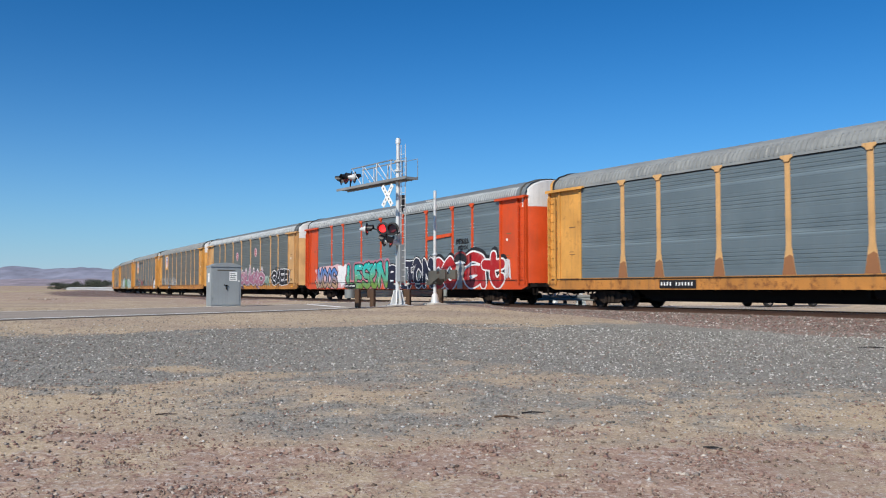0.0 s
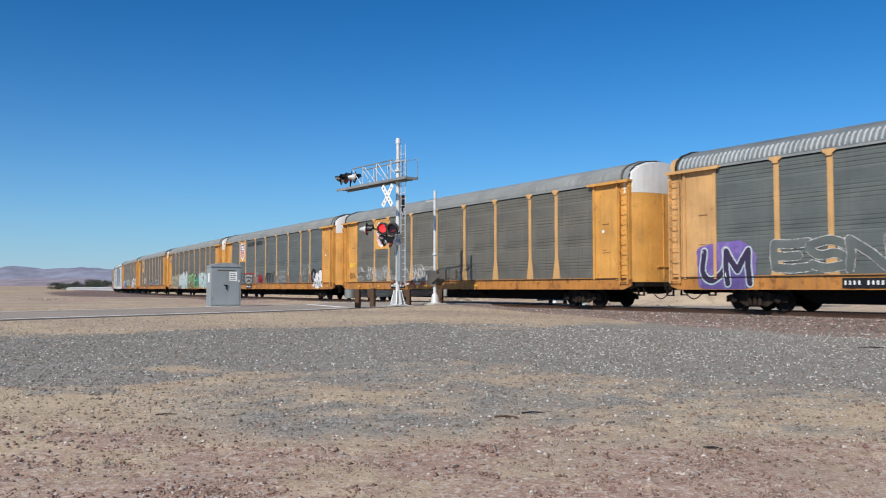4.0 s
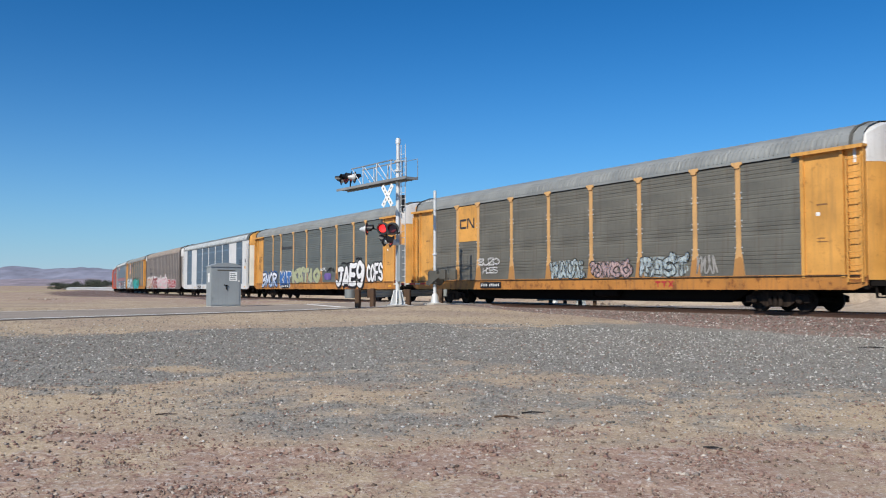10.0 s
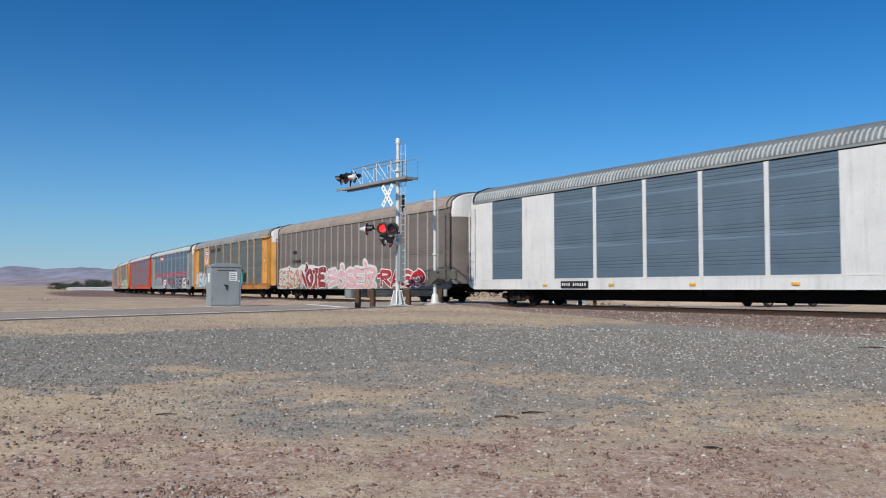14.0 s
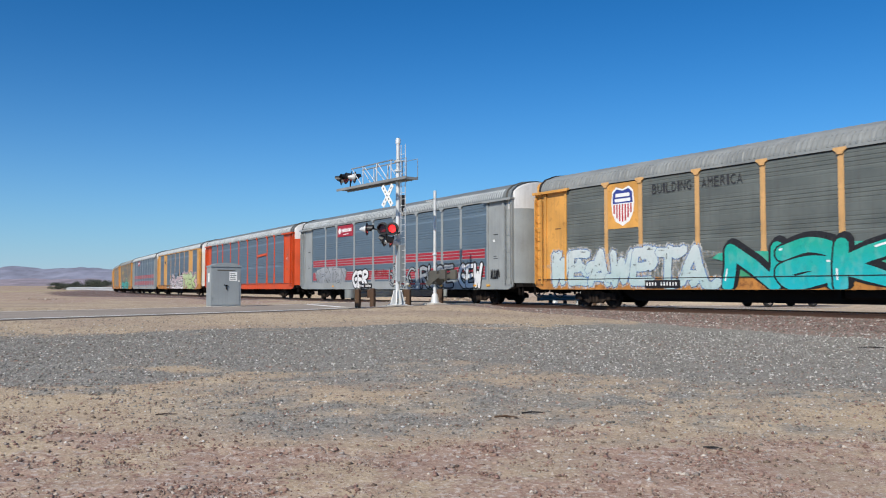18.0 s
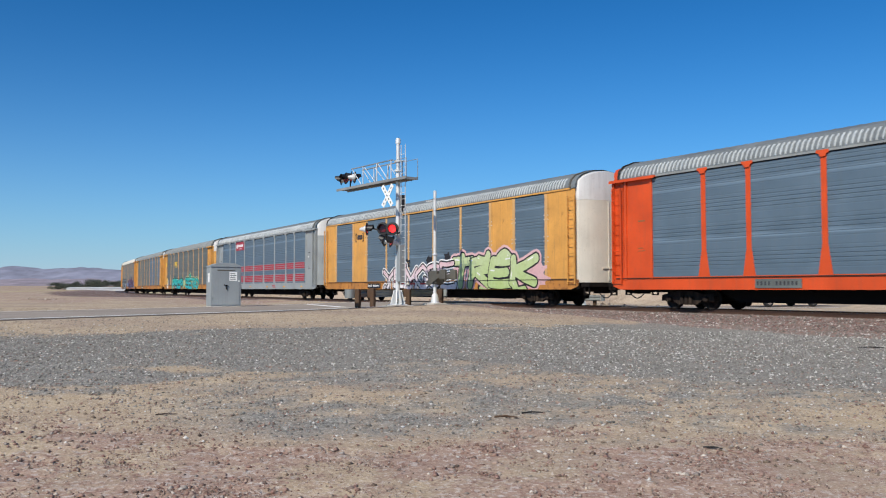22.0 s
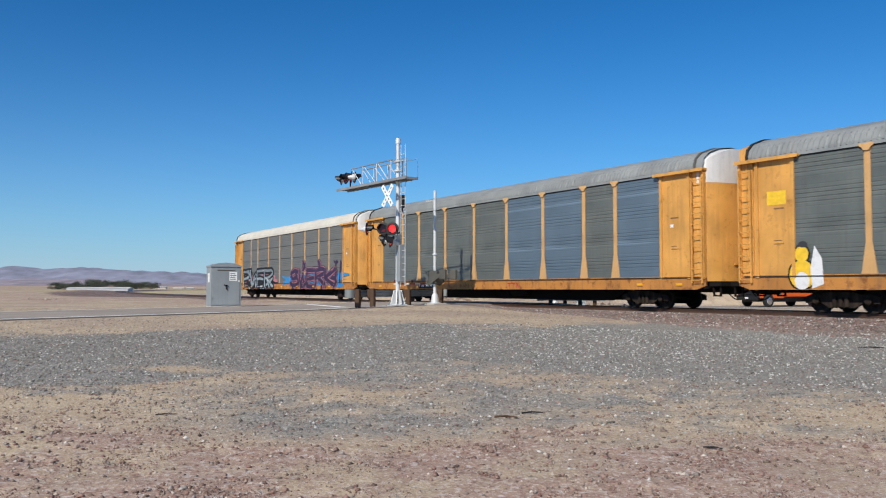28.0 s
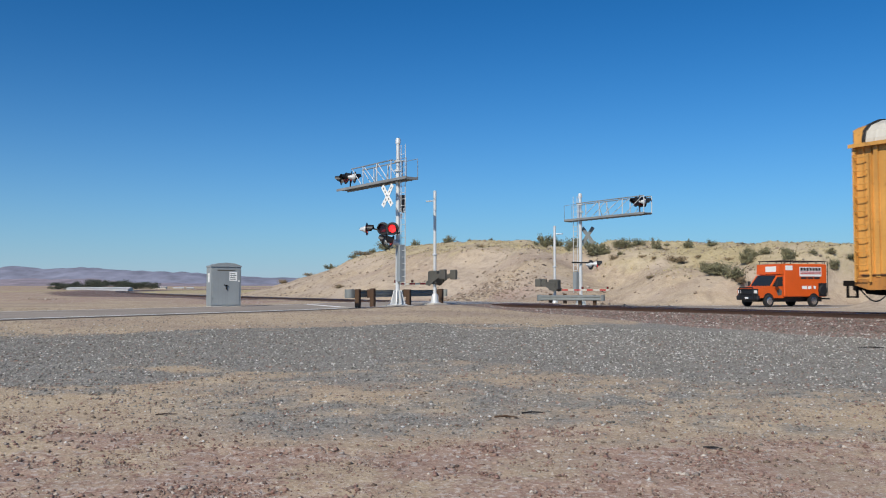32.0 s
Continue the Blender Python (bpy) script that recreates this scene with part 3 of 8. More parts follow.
def side_post(h, wide=0.098):
    """A post with a splayed foot and a T-shaped head that laps the roof's edge."""
    sh = Shape()
    f = wide * 2.6
    sh.plate([(-f, 0), (f, 0), (f * 0.86, 0.18), (wide, 0.95), (wide, h - 0.05), (-wide, h - 0.05), (-wide, 0.95), (-f * 0.86, 0.18)], "y", -0.018, 0.03)
    sh.box(-0.02, 0.02, -0.024, -0.018, 0.9, h - 0.2)
    k = wide * 2.25
    sh.plate([(-wide, h - 0.16), (wide, h - 0.16), (wide * 1.25, h - 0.085), (k, h - 0.025), (k, h + 0.05), (-k, h + 0.05), (-k, h - 0.025), (-wide * 1.25, h - 0.085)], "y", -0.068, 0.0)
    return sh


def post_foot(wide=0.098):
    """The worn lower end of a post, where the paint has gone."""
    f = wide * 2.55
    return Shape().plate([(-f, 0.004), (f, 0.004), (f * 0.86, 0.18), (wide * 1.55, 0.58), (wide * 0.4, 0.66), (-wide * 0.5, 0.60), (-wide * 1.55, 0.56), (-f * 0.86, 0.18)], "y", -0.0215, -0.0183)


def straight_post(h, wide=0.09):
    sh = Shape()
    sh.plate([(-wide, 0), (wide, 0), (wide, h - 0.08), (wide * 1.8, h - 0.03), (wide * 1.8, h + 0.02), (-wide * 1.8, h + 0.02), (-wide * 1.8, h - 0.03), (-wide, h - 0.08)], "y", -0.018, 0.03)
    for k in range(6):
        for x in (-wide * 0.7, wide * 0.7):
            sh.box(x - 0.02, x + 0.02, -0.026, -0.018, 0.4 + 0.62 * k, 0.46 + 0.62 * k)
    return sh


def panel_clips(h):
    """Small bright clips that hold the screens on both sides of a post."""
    sh = Shape()
    for share in (0.20, 0.25, 0.44, 0.49, 0.69, 0.74):
        for x in (-0.135, 0.135):
            sh.box(x - 0.028, x + 0.028, -0.016, 0.005, h * share - 0.02, h * share + 0.02)
    return sh


def slim_post(h, wide=0.05):
    sh = Shape()
    sh.box(-wide, wide, -0.02, 0.03, 0, h)
    sh.box(-wide - 0.03, wide + 0.03, -0.008, 0.02, 0, h)
    return sh


def roof_shape(half=13.05, pitch=0.42, depth=0.012):
    """The rounded roof, with low standing seams."""
    sh = Shape()
    k = len(ROOF_ARCH)
    xs = []
    x = -half
    while x < half - 1e-6:
        xs += [(x, 0.0), (x + pitch * 0.80, 0.0), (x + pitch * 0.84, depth), (x + pitch * 0.96, depth)]
        x += pitch
    xs.append((half, 0.0))
    for x, d in xs:
        for y, z in ROOF_ARCH:
            sh.v.append((x, y * (1 + d / 1.6), z + d * (0.2 + 0.8 * (1 - abs(y) / 1.6))))
    for i in range(len(xs) - 1):
        for j in range(k - 1):
            sh.f.append((i * k + j, i * k + j + 1, (i + 1) * k + j + 1, (i + 1) * k + j))
    return sh


def eave_ribs(half=12.9, pitch=0.19):
    """The row of short pressed ribs along one eave of the roof."""
    sh = Shape()
    line = [(-1.535, 5.12), (-1.529, 5.22), (-1.47, 5.40), (-1.36, 5.525)]
    n = int(2 * half / pitch)
    for k in range(n):
        x = -half + k * pitch
        vs = []
        for y, z in line:
            for dx, out in ((0.0, -0.01), (0.014, 0.024), (0.052, 0.024), (0.066, -0.01)):
                vs.append((x + dx + 0.12 * (z - 5.12), y - out * 0.8, z + out * 0.6))
        fs = [(4 * r + q, 4 * r + q + 1, 4 * r + q + 5, 4 * r + q + 4) for r in range(3) for q in range(3)] + [(0, 1, 2, 3), (12, 13, 14, 15)]
        sh.add(vs, fs)
    return sh


def roof_rim():
    """The dark seal that arches over a roof end."""
    sh = Shape()
    for (y0, z0), (y1, z1) in zip(ROOF_ARCH, ROOF_ARCH[1:]):
        sh.add([(x, y0 * a, z0 + b) for x in (-0.05, 0.05) for a, b in ((1.0, -0.05), (1.02, 0.045))] + [(x, y1 * a, z1 + b) for x in (-0.05, 0.05) for a, b in ((1.0, -0.05), (1.02, 0.045))],
               [(0, 1, 5, 4), (2, 6, 7, 3), (1, 3, 7, 5), (0, 4, 6, 2)])
    return sh


DOOR_PLAN = [(13.05, -1.47), (13.42, -1.38), (13.62, -1.08), (13.71, -0.6), (13.74, 0.0), (13.71, 0.6), (13.62, 1.08), (13.42, 1.38), (13.05, 1.47)]


def end_door():
    """Clamshell end doors, below the pale cap."""
    sh = Shape()
    sh.plate(DOOR_PLAN, "z", 1.02, 4.55)
    for y in (0.0,):
        sh.box(13.68, 13.765, y - 0.03, y + 0.03, 1.1, 4.5)
    sh.box(13.68, 13.78, -0.35, 0.35, 1.6, 1.66)
    return sh


def end_cap():
    """The top of the end doors, arched under the roof."""
    sh = Shape()
    n = len(DOOR_PLAN)
    for x, y in DOOR_PLAN:
        sh.v.append((x, y, 4.554))
    for x, y in DOOR_PLAN:
        sh.v.append((x, y, max(4.7, arch_z(y) - 0.10)))
    for x, y in DOOR_PLAN:
        sh.v.append((13.0, y * 0.98, arch_z(y) + 0.02))
    for r in (0, 1):
        for i in range(n - 1):
            sh.f.append((r * n + i, r * n + i + 1, r * n + n + i + 1, r * n + n + i))
    sh.f.append(tuple(range(n)))
    return sh


def corner_sheet():
    """The flat side sheet between the last panel and the end, with its stiles; for the +x, -y corner."""
    sh = Shape()
    sh.plate([(11.27, -1.53), (11.39, -1.53), (11.39, -1.475), (12.62, -1.475), (12.62, -1.53), (12.74, -1.53), (12.74, -1.40), (12.86, -1.40), (12.86, -1.45), (13.30, -1.45),
              (13.30, -1.535), (13.40, -1.535), (13.40, -1.20), (13.32, -1.20), (13.32, -1.34), (11.27, -1.34)], "z", 1.10, 5.0)
    return sh


def corner_ledge():
    sh = Shape()
    sh.plate([(11.05, 5.00), (13.45, 5.00), (13.45, 5.07), (11.05, 5.07)], "y", -1.66, -1.40)
    sh.plate([(11.05, 4.96), (13.45, 4.96), (13.45, 5.0), (11.05, 5.0)], "y", -1.66, -1.63)
    return sh


def side_ladder():
    sh = Shape()
    for x in (12.88, 13.34):
        sh.box(x - 0.025, x + 0.025, -1.60, -1.54, 0.95, 4.75)
    for k in range(10):
        z = 1.05 + k * 0.40
        sh.pipe([(12.88, -1.59, z + 0.05), (12.96, -1.64, z), (13.26, -1.64, z), (13.34, -1.59, z + 0.05)], 0.014, 6)
    return sh


def side_sill():
    sh = Shape()
    sh.plate([(-13.0, Z_SILL), (13.0, Z_SILL), (13.42, Z_SILL + 0.14), (13.42, Z_PANEL - 0.05), (-13.42, Z_PANEL - 0.05), (-13.42, Z_SILL + 0.14)], "y", -1.50, -1.42)
    sh.box(-13.25, 13.25, -1.508, -1.42, Z_PANEL - 0.05, Z_PANEL)
    sh.box(-13.0, 13.0, -1.507, -1.50, Z_SILL, Z_SILL + 0.03)
    for x in np.arange(-12, 12.1, 1.5):
        sh.box(x - 0.03, x + 0.03, -1.506, -1.50, Z_SILL + 0.03, Z_PANEL - 0.05)
    return sh


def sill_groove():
    # raised black strip that paints the shadow line of the deck-edge groove
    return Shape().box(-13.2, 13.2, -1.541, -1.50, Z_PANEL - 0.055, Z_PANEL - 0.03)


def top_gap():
    """A black strip over the screens, painting the shaded slot under the roof's edge."""
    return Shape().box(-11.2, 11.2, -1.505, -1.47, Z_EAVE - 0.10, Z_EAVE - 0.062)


def top_rail():
    sh = Shape()
    sh.box(-13.0, 13.0, -1.545, -1.44, Z_EAVE - 0.06, Z_EAVE + 0.01)
    return sh


def underframe():
    sh = Shape()
    sh.box(-13.2, 13.2, -1.42, 1.42, 0.92, 1.12)
    sh.plate([(-13.2, 0.92), (-13.2, 0.62), (-8.6, 0.60), (-7.8, 0.30), (7.8, 0.30), (8.6, 0.60), (13.2, 0.62), (13.2, 0.92)], "y", -0.38, 0.38)
    for x in np.arange(-7.5, 7.6, 2.5):
        sh.plate([(-1.40, 0.92), (-1.40, 0.80), (-0.38, 0.48), (0.38, 0.48), (1.40, 0.80), (1.40, 0.92)], "x", x - 0.05, x + 0.05)
    for x in (-13.2, 13.0):
        sh.box(x, x + 0.2, -1.35, 1.35, 0.72, 1.1)
    for y in (-0.8, 0.7):
        sh.plate([(-8.6, 0.9), (-8.6, 0.6), (-7.9, 0.27), (7.9, 0.27), (8.6, 0.6), (8.6, 0.9)], "y", y, y + 0.1)
    return sh


def air_tank():
    return Shape().lathe((1.2, -1.02, 0.62), (3.0, -1.02, 0.62), [(0, 0.05), (0.05, 0.16), (0.2, 0.21), (1.2, 0.21), (1.35, 0.16), (1.4, 0.05)], 12).box(1.0, 1.15, -1.2, -0.9, 0.45, 0.9)


def side_frame():
    """A cast truck side frame with its bow, jaws and spring opening."""
    sh = Shape()
    top = [(-1.22, 0.50), (-1.05, 0.56), (-0.62, 0.58), (-0.35, 0.66), (0.35, 0.66), (0.62, 0.58), (1.05, 0.56), (1.22, 0.50)]
    low = [(1.22, 0.30), (1.02, 0.30), (0.98, 0.42), (0.72, 0.42), (0.66, 0.30), (0.42, 0.16), (-0.42, 0.16), (-0.66, 0.30), (-0.72, 0.42), (-0.98, 0.42), (-1.02, 0.30), (-1.22, 0.30)]
    sh.plate(top + low, "y", -0.06, 0.06)
    for x in (-0.86, 0.86):
        sh.lathe((x, -0.14, 0.38), (x, 0.06, 0.38), [(0, 0.08), (0.03, 0.12), (0.2, 0.12)], 12)
    for x in (-0.2, 0.0, 0.2):
        sh.tube((x, -0.10, 0.20), (x, -0.10, 0.50), 0.075, 10)
    return sh


def bolster():
    sh = Shape().bbox(-0.22, 0.22, -1.05, 1.05, 0.42, 0.62, 0.03)
    for x in (-0.40, 0.40):
        sh.box(x - 0.06, x + 0.06, -0.95, 0.95, 0.28, 0.42)
    return sh


WHEEL_R = 0.38


def wheelset():
    sh = Shape()
    sh.tube((0, -1.0, 0), (0, 1.0, 0), 0.075, 12)
    for s in (-1, 1):
        prof = [(0.0, 0.10), (0.0, 0.13), (0.05, 0.15), (0.03, 0.30), (0.0, 0.33), (0.0, WHEEL_R), (0.10, WHEEL_R + 0.004), (0.105, WHEEL_R + 0.025), (0.135, WHEEL_R + 0.025), (0.135, 0.32), (0.09, 0.29), (0.11, 0.13), (0.11, 0.10)]
        sh.lathe((0, s * 0.82, 0), (0, 0, 0), prof, 22)
        for k in range(5):
            a = k * 2 * math.pi / 5
            sh.box(0.2 * math.cos(a) - 0.025, 0.2 * math.cos(a) + 0.025, s * 0.80 - 0.02, s * 0.80 + 0.02, 0.2 * math.sin(a) - 0.025, 0.2 * math.sin(a) + 0.025)
    return sh


def coupler():
    sh = Shape().bbox(13.1, 13.95, -0.10, 0.10, 0.74, 0.94, 0.03)
    sh.plate([(13.9, -0.16), (14.15, -0.18), (14.34, -0.10), (14.36, 0.02), (14.22, 0.06), (14.2, 0.16), (14.0, 0.2), (13.9, 0.14)], "z", 0.70, 0.98)
    return sh


def end_platform():
    """The dark step and draft gear housing under the end doors."""
    sh = Shape().box(13.40, 13.92, -1.28, 1.28, 0.84, 1.0)
    sh.plate([(13.2, 0.86), (13.85, 0.86), (13.7, 0.60), (13.2, 0.55)], "y", -0.42, 0.42)
    for y in (-1.22, 1.16):
        sh.box(13.5, 13.56, y, y + 0.06, 0.5, 0.86)
        sh.box(13.8, 13.86, y, y + 0.06, 0.5, 0.86)
        sh.box(13.5, 13.86, y, y + 0.06, 0.48, 0.53)
    return sh


def air_hose():
    pts = [(13.35 + 0.09 * k, -0.34 + 0.03 * k, 0.72 - 0.36 * math.sin(math.pi * k / 9)) for k in range(10)]
    return Shape().pipe(pts, 0.024, 6)


def cut_lever():
    return Shape().pipe([(13.36, -1.42, 0.86), (13.46, -1.36, 0.80), (13.5, -0.5, 0.82), (13.55, -0.25, 0.92)], 0.016, 6).box(13.3, 13.42, -1.46, -1.36, 0.74, 1.0)


FLIP_X = pose(0, 0, 0, 0, 0, 180)
MIRROR = Matrix.Diagonal((1, -1, 1, 1))
MIRROR_X = Matrix.Diagonal((-1, 1, 1, 1))
SIDES = (("near", Matrix.Identity(4)), ("far", FLIP_X))
WHEELS = []


def running_gear(car):
    """Trucks, underframe and couplers, alike on all cars."""
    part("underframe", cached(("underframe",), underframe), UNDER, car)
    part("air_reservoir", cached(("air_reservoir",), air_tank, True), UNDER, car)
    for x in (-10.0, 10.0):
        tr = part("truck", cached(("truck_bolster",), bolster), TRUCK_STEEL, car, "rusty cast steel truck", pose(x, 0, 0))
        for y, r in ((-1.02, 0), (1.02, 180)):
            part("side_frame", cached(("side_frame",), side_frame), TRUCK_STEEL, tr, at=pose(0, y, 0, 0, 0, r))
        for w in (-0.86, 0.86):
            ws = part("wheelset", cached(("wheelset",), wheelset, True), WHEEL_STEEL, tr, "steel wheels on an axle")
            ws.matrix_parent_inverse = pose(w, 0, WHEEL_R)
            WHEELS.append(ws)
    for m in (Matrix.Identity(4), FLIP_X):
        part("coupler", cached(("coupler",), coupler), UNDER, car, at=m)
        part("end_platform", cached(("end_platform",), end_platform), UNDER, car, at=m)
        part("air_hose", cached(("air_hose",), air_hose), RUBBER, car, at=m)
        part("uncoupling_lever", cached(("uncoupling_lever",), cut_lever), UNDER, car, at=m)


def autorack(label, paint, panel, roof=None, cap=None, posts=POSTS, post_paint=None, bays=None, door=None, slim=False, seams=False, sill=None, ends=True, odd=(), odd_panel=None, rail=None, groove_shade=True, clips=False, feet=None, straight=False):
    """An enclosed two- or three-deck railcar for automobiles. bays: 'p' screen or 's' flat sheet for each bay between the posts."""
    car = thing("autorack_railcar", track_pose(0), label, "railcar", "autorack cars of the train")
    roof, cap, post_paint, door, sill = roof or ROOF_GREY, cap or WHITE_PAINT, post_paint or (TAN_YELLOW if paint is YELLOW else paint), door or paint, sill or (SILL_YELLOW if paint in (YELLOW, TAN_YELLOW) else paint)
    running_gear(car)
    edges = (-11.27, *posts, 11.27) if ends else (-13.3, *posts, 13.3)
    bays = bays or "p" * (len(edges) - 1)
    h = Z_EAVE - Z_PANEL - 0.05
    for side, m in SIDES:
        part("side_sill", cached(("side_sill",), side_sill), sill, car, at=m)
        if groove_shade:
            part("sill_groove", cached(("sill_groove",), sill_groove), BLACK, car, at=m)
        part("top_rail", cached(("top_rail",), top_rail), rail or (ROOF_GREY if roof is ROOF_BRIGHT else roof), car, at=m)
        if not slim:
            # black strip in place of the eave's shade
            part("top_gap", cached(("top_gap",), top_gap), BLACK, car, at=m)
        for k, (a, b, kind) in enumerate(zip(edges, edges[1:], bays)):
            w = round(b - a, 3)
            at = m @ pose((a + b) / 2, -1.485, Z_PANEL)
            if kind == "p":
                part("side_panel", cached(("side_panel", w, seams), lambda: ribbed_panel(w, h, seams)), odd_panel if k in odd else panel, car, at=at)
            else:
                part("side_sheet", cached(("side_sheet", w), lambda: Shape().box(-w / 2, w / 2, -0.012, 0.02, 0, h).box(-0.02, 0.02, -0.017, -0.012, 0.1, h - 0.1)), paint, car, at=at)
        for x in posts:
            make = (lambda: straight_post(h)) if straight or "s" in bays else (lambda: slim_post(h)) if slim else (lambda: side_post(h))
            if side == "near" and clips:
                tagged(part("panel_clips", cached(("panel_clips",), lambda: panel_clips(h)), ROOF_BRIGHT, car, at=m @ pose(x, -1.485, Z_PANEL)), kind="stuff")
            if side == "near" and feet:
                part("post_foot", cached(("post_foot",), post_foot), feet, car, "rusty worn foot of the post", at=m @ pose(x, -1.485, Z_PANEL))
            part("side_post", cached(("side_post", slim, straight or "s" in bays), make), post_paint, car, at=m @ pose(x, -1.485, Z_PANEL))
        for end in (0, 1):
            mm = m @ (MIRROR_X if end else Matrix.Identity(4))
            if ends:
                part("corner_sheet", cached(("corner_sheet", end), lambda: flipped(corner_sheet(), end)), paint, car, at=m)
                part("corner_ledge", cached(("corner_ledge", end), lambda: flipped(corner_ledge(), end)), paint, car, at=m)
            part("side_ladder", cached(("side_ladder", end), lambda: flipped(side_ladder(), end)), paint, car, at=m)
    # bright roofs get the darker top colour, their ribs keep the sunlit one
    part("roof", cached(("roof",), roof_shape), ROOF_DARK if roof is ROOF_BRIGHT else roof, car, "rounded steel roof")
    for side, m in SIDES if roof is not CREAM else ():
        part("eave_ribs", cached(("eave_ribs",), eave_ribs), roof, car, "row of pressed roof ribs", at=m)
    for m in (Matrix.Identity(4), FLIP_X):
        part("end_door", cached(("end_door",), end_door, True), door, car, at=m)
        part("end_cap", cached(("end_cap",), end_cap, True), cap if m == Matrix.Identity(4) else paint, car, "pale cap over the end doors", at=m)
        part("roof_seal", cached(("roof_seal",), roof_rim), BLACK if m == FLIP_X else MACHINE_GREY, car, at=m @ pose(13.02, 0, 0))
    return car


def flipped(sh, end):
    if end:
        sh.v = [(-x, y, z) for x, y, z in sh.v]
    return sh


CARS = [
    autorack("weathered yellow autorack railcar with clean blue-grey steel side panels", YELLOW, GALV_LIGHT, feet=RUST_FOOT),
    autorack("orange-red autorack railcar with grey panels and bright lettered graffiti", RED_PAINT, GALV_LIGHT, roof=ROOF_BRIGHT, clips=True),
    autorack("faded yellow autorack railcar with pink and black graffiti on grey panels", TAN_YELLOW, GALV_GREY, roof=ROOF_BRIGHT),
    autorack("dusty yellow autorack railcar with a shield emblem and faded white graffiti", YELLOW, GALV_DUSTY),
    autorack("yellow autorack railcar with a shield emblem and dark lettering", YELLOW, GALV_GREY, feet=RUST_FOOT),
    autorack("yellow autorack railcar with dusty panels and pale green graffiti", YELLOW, GALV_DUSTY),
    autorack("yellow autorack railcar with a plain yellow emblem bay and dusty panels", YELLOW, GALV_DUSTY, clips=True, feet=DULL_FOOT),
    autorack("yellow autorack railcar with blue and white graffiti on dusty panels", YELLOW, GALV_GREY, feet=RUST_FOOT),
    autorack("white autorack railcar with blue-grey panels and wide white sheets", WHITE_PAINT, GALV_BLUE, roof=ROOF_BRIGHT, door=CREAM, cap=YELLOW, groove_shade=False, posts=(-11.55, -8.98, -6.87, -4.17, -1.36, 1.38, 4.16, 6.85, 9.1, 11.4), bays="spspppppsps", ends=False),
    autorack("dark brown autorack railcar with slim posts and red graffiti", BROWN, BROWN, roof=ROOF_TAN, posts=tuple(-12.55 + 1.115 * k for k in range(23)), post_paint=BROWN_POST, slim=True, ends=False, groove_shade=False),
    autorack("yellow autorack railcar with a shield emblem and big teal graffiti", YELLOW, GALV_GREY, feet=DULL_FOOT),
    autorack("silver autorack railcar with red stripes and a red name board", SILVER, GALV_BLUE, roof=ROOF_BRIGHT, groove_shade=False),
    autorack("clean orange-red autorack railcar with blue-grey steel panels", RED_PAINT, GALV_BLUE, roof=ROOF_BRIGHT),
    autorack("orange-yellow autorack railcar with flat sheets and green lettered graffiti", YELLOW, GALV_BLUE, clips=True, posts=(-11.5, -8.85, -6.83, -4.15, -1.38, 1.42, 4.2, 6.9, 8.87, 11.3), bays="spspppppsps", ends=False, door=CREAM, roof=ROOF_BRIGHT, rail=YELLOW),
    autorack("silver autorack railcar with two bands of red stripes", SILVER, GALV_BLUE, roof=ROOF_BRIGHT, groove_shade=False),
    autorack("yellow autorack railcar with teal graffiti and grey panels", YELLOW, GALV_GREY),
    autorack("yellow autorack railcar with some clean blue panels among grey ones", YELLOW, GALV_GREY, odd=(5, 6, 8), odd_panel=GALV_BLUE),
    autorack("yellow autorack railcar with a cream roof, the last of the train", YELLOW, GALV_PALE, roof=CREAM, seams=True, clips=True, straight=True),
]


# ---- crossing signals ----
def basis(origin, facing):
    """A pose whose -y axis points along facing, z up."""
    f = Vector((facing[0], facing[1], 0)).normalized()
    return pose(origin[0], origin[1], origin[2], 0, 0, math.degrees(math.atan2(f.x, -f.y)))


def lens_mesh():
    """A two-faced lens: lit red on one side, dark on the other."""
    sh = Shape().lathe((0, 0.012, 0), (0, -0.012, 0), [(0, 0.02), (0.0, 0.178), (0.012, 0.186), (0.024, 0.178), (0.036, 0.02)], 18)
    me = sh.mesh("lens", True)
    me.materials.clear()
    me.materials.append(RED_ON)
    me.materials.append(RED_OFF)
    for p in me.polygons:
        p.material_index = 0 if p.center.y < 0 else 1
    return me


LENS = lens_mesh()


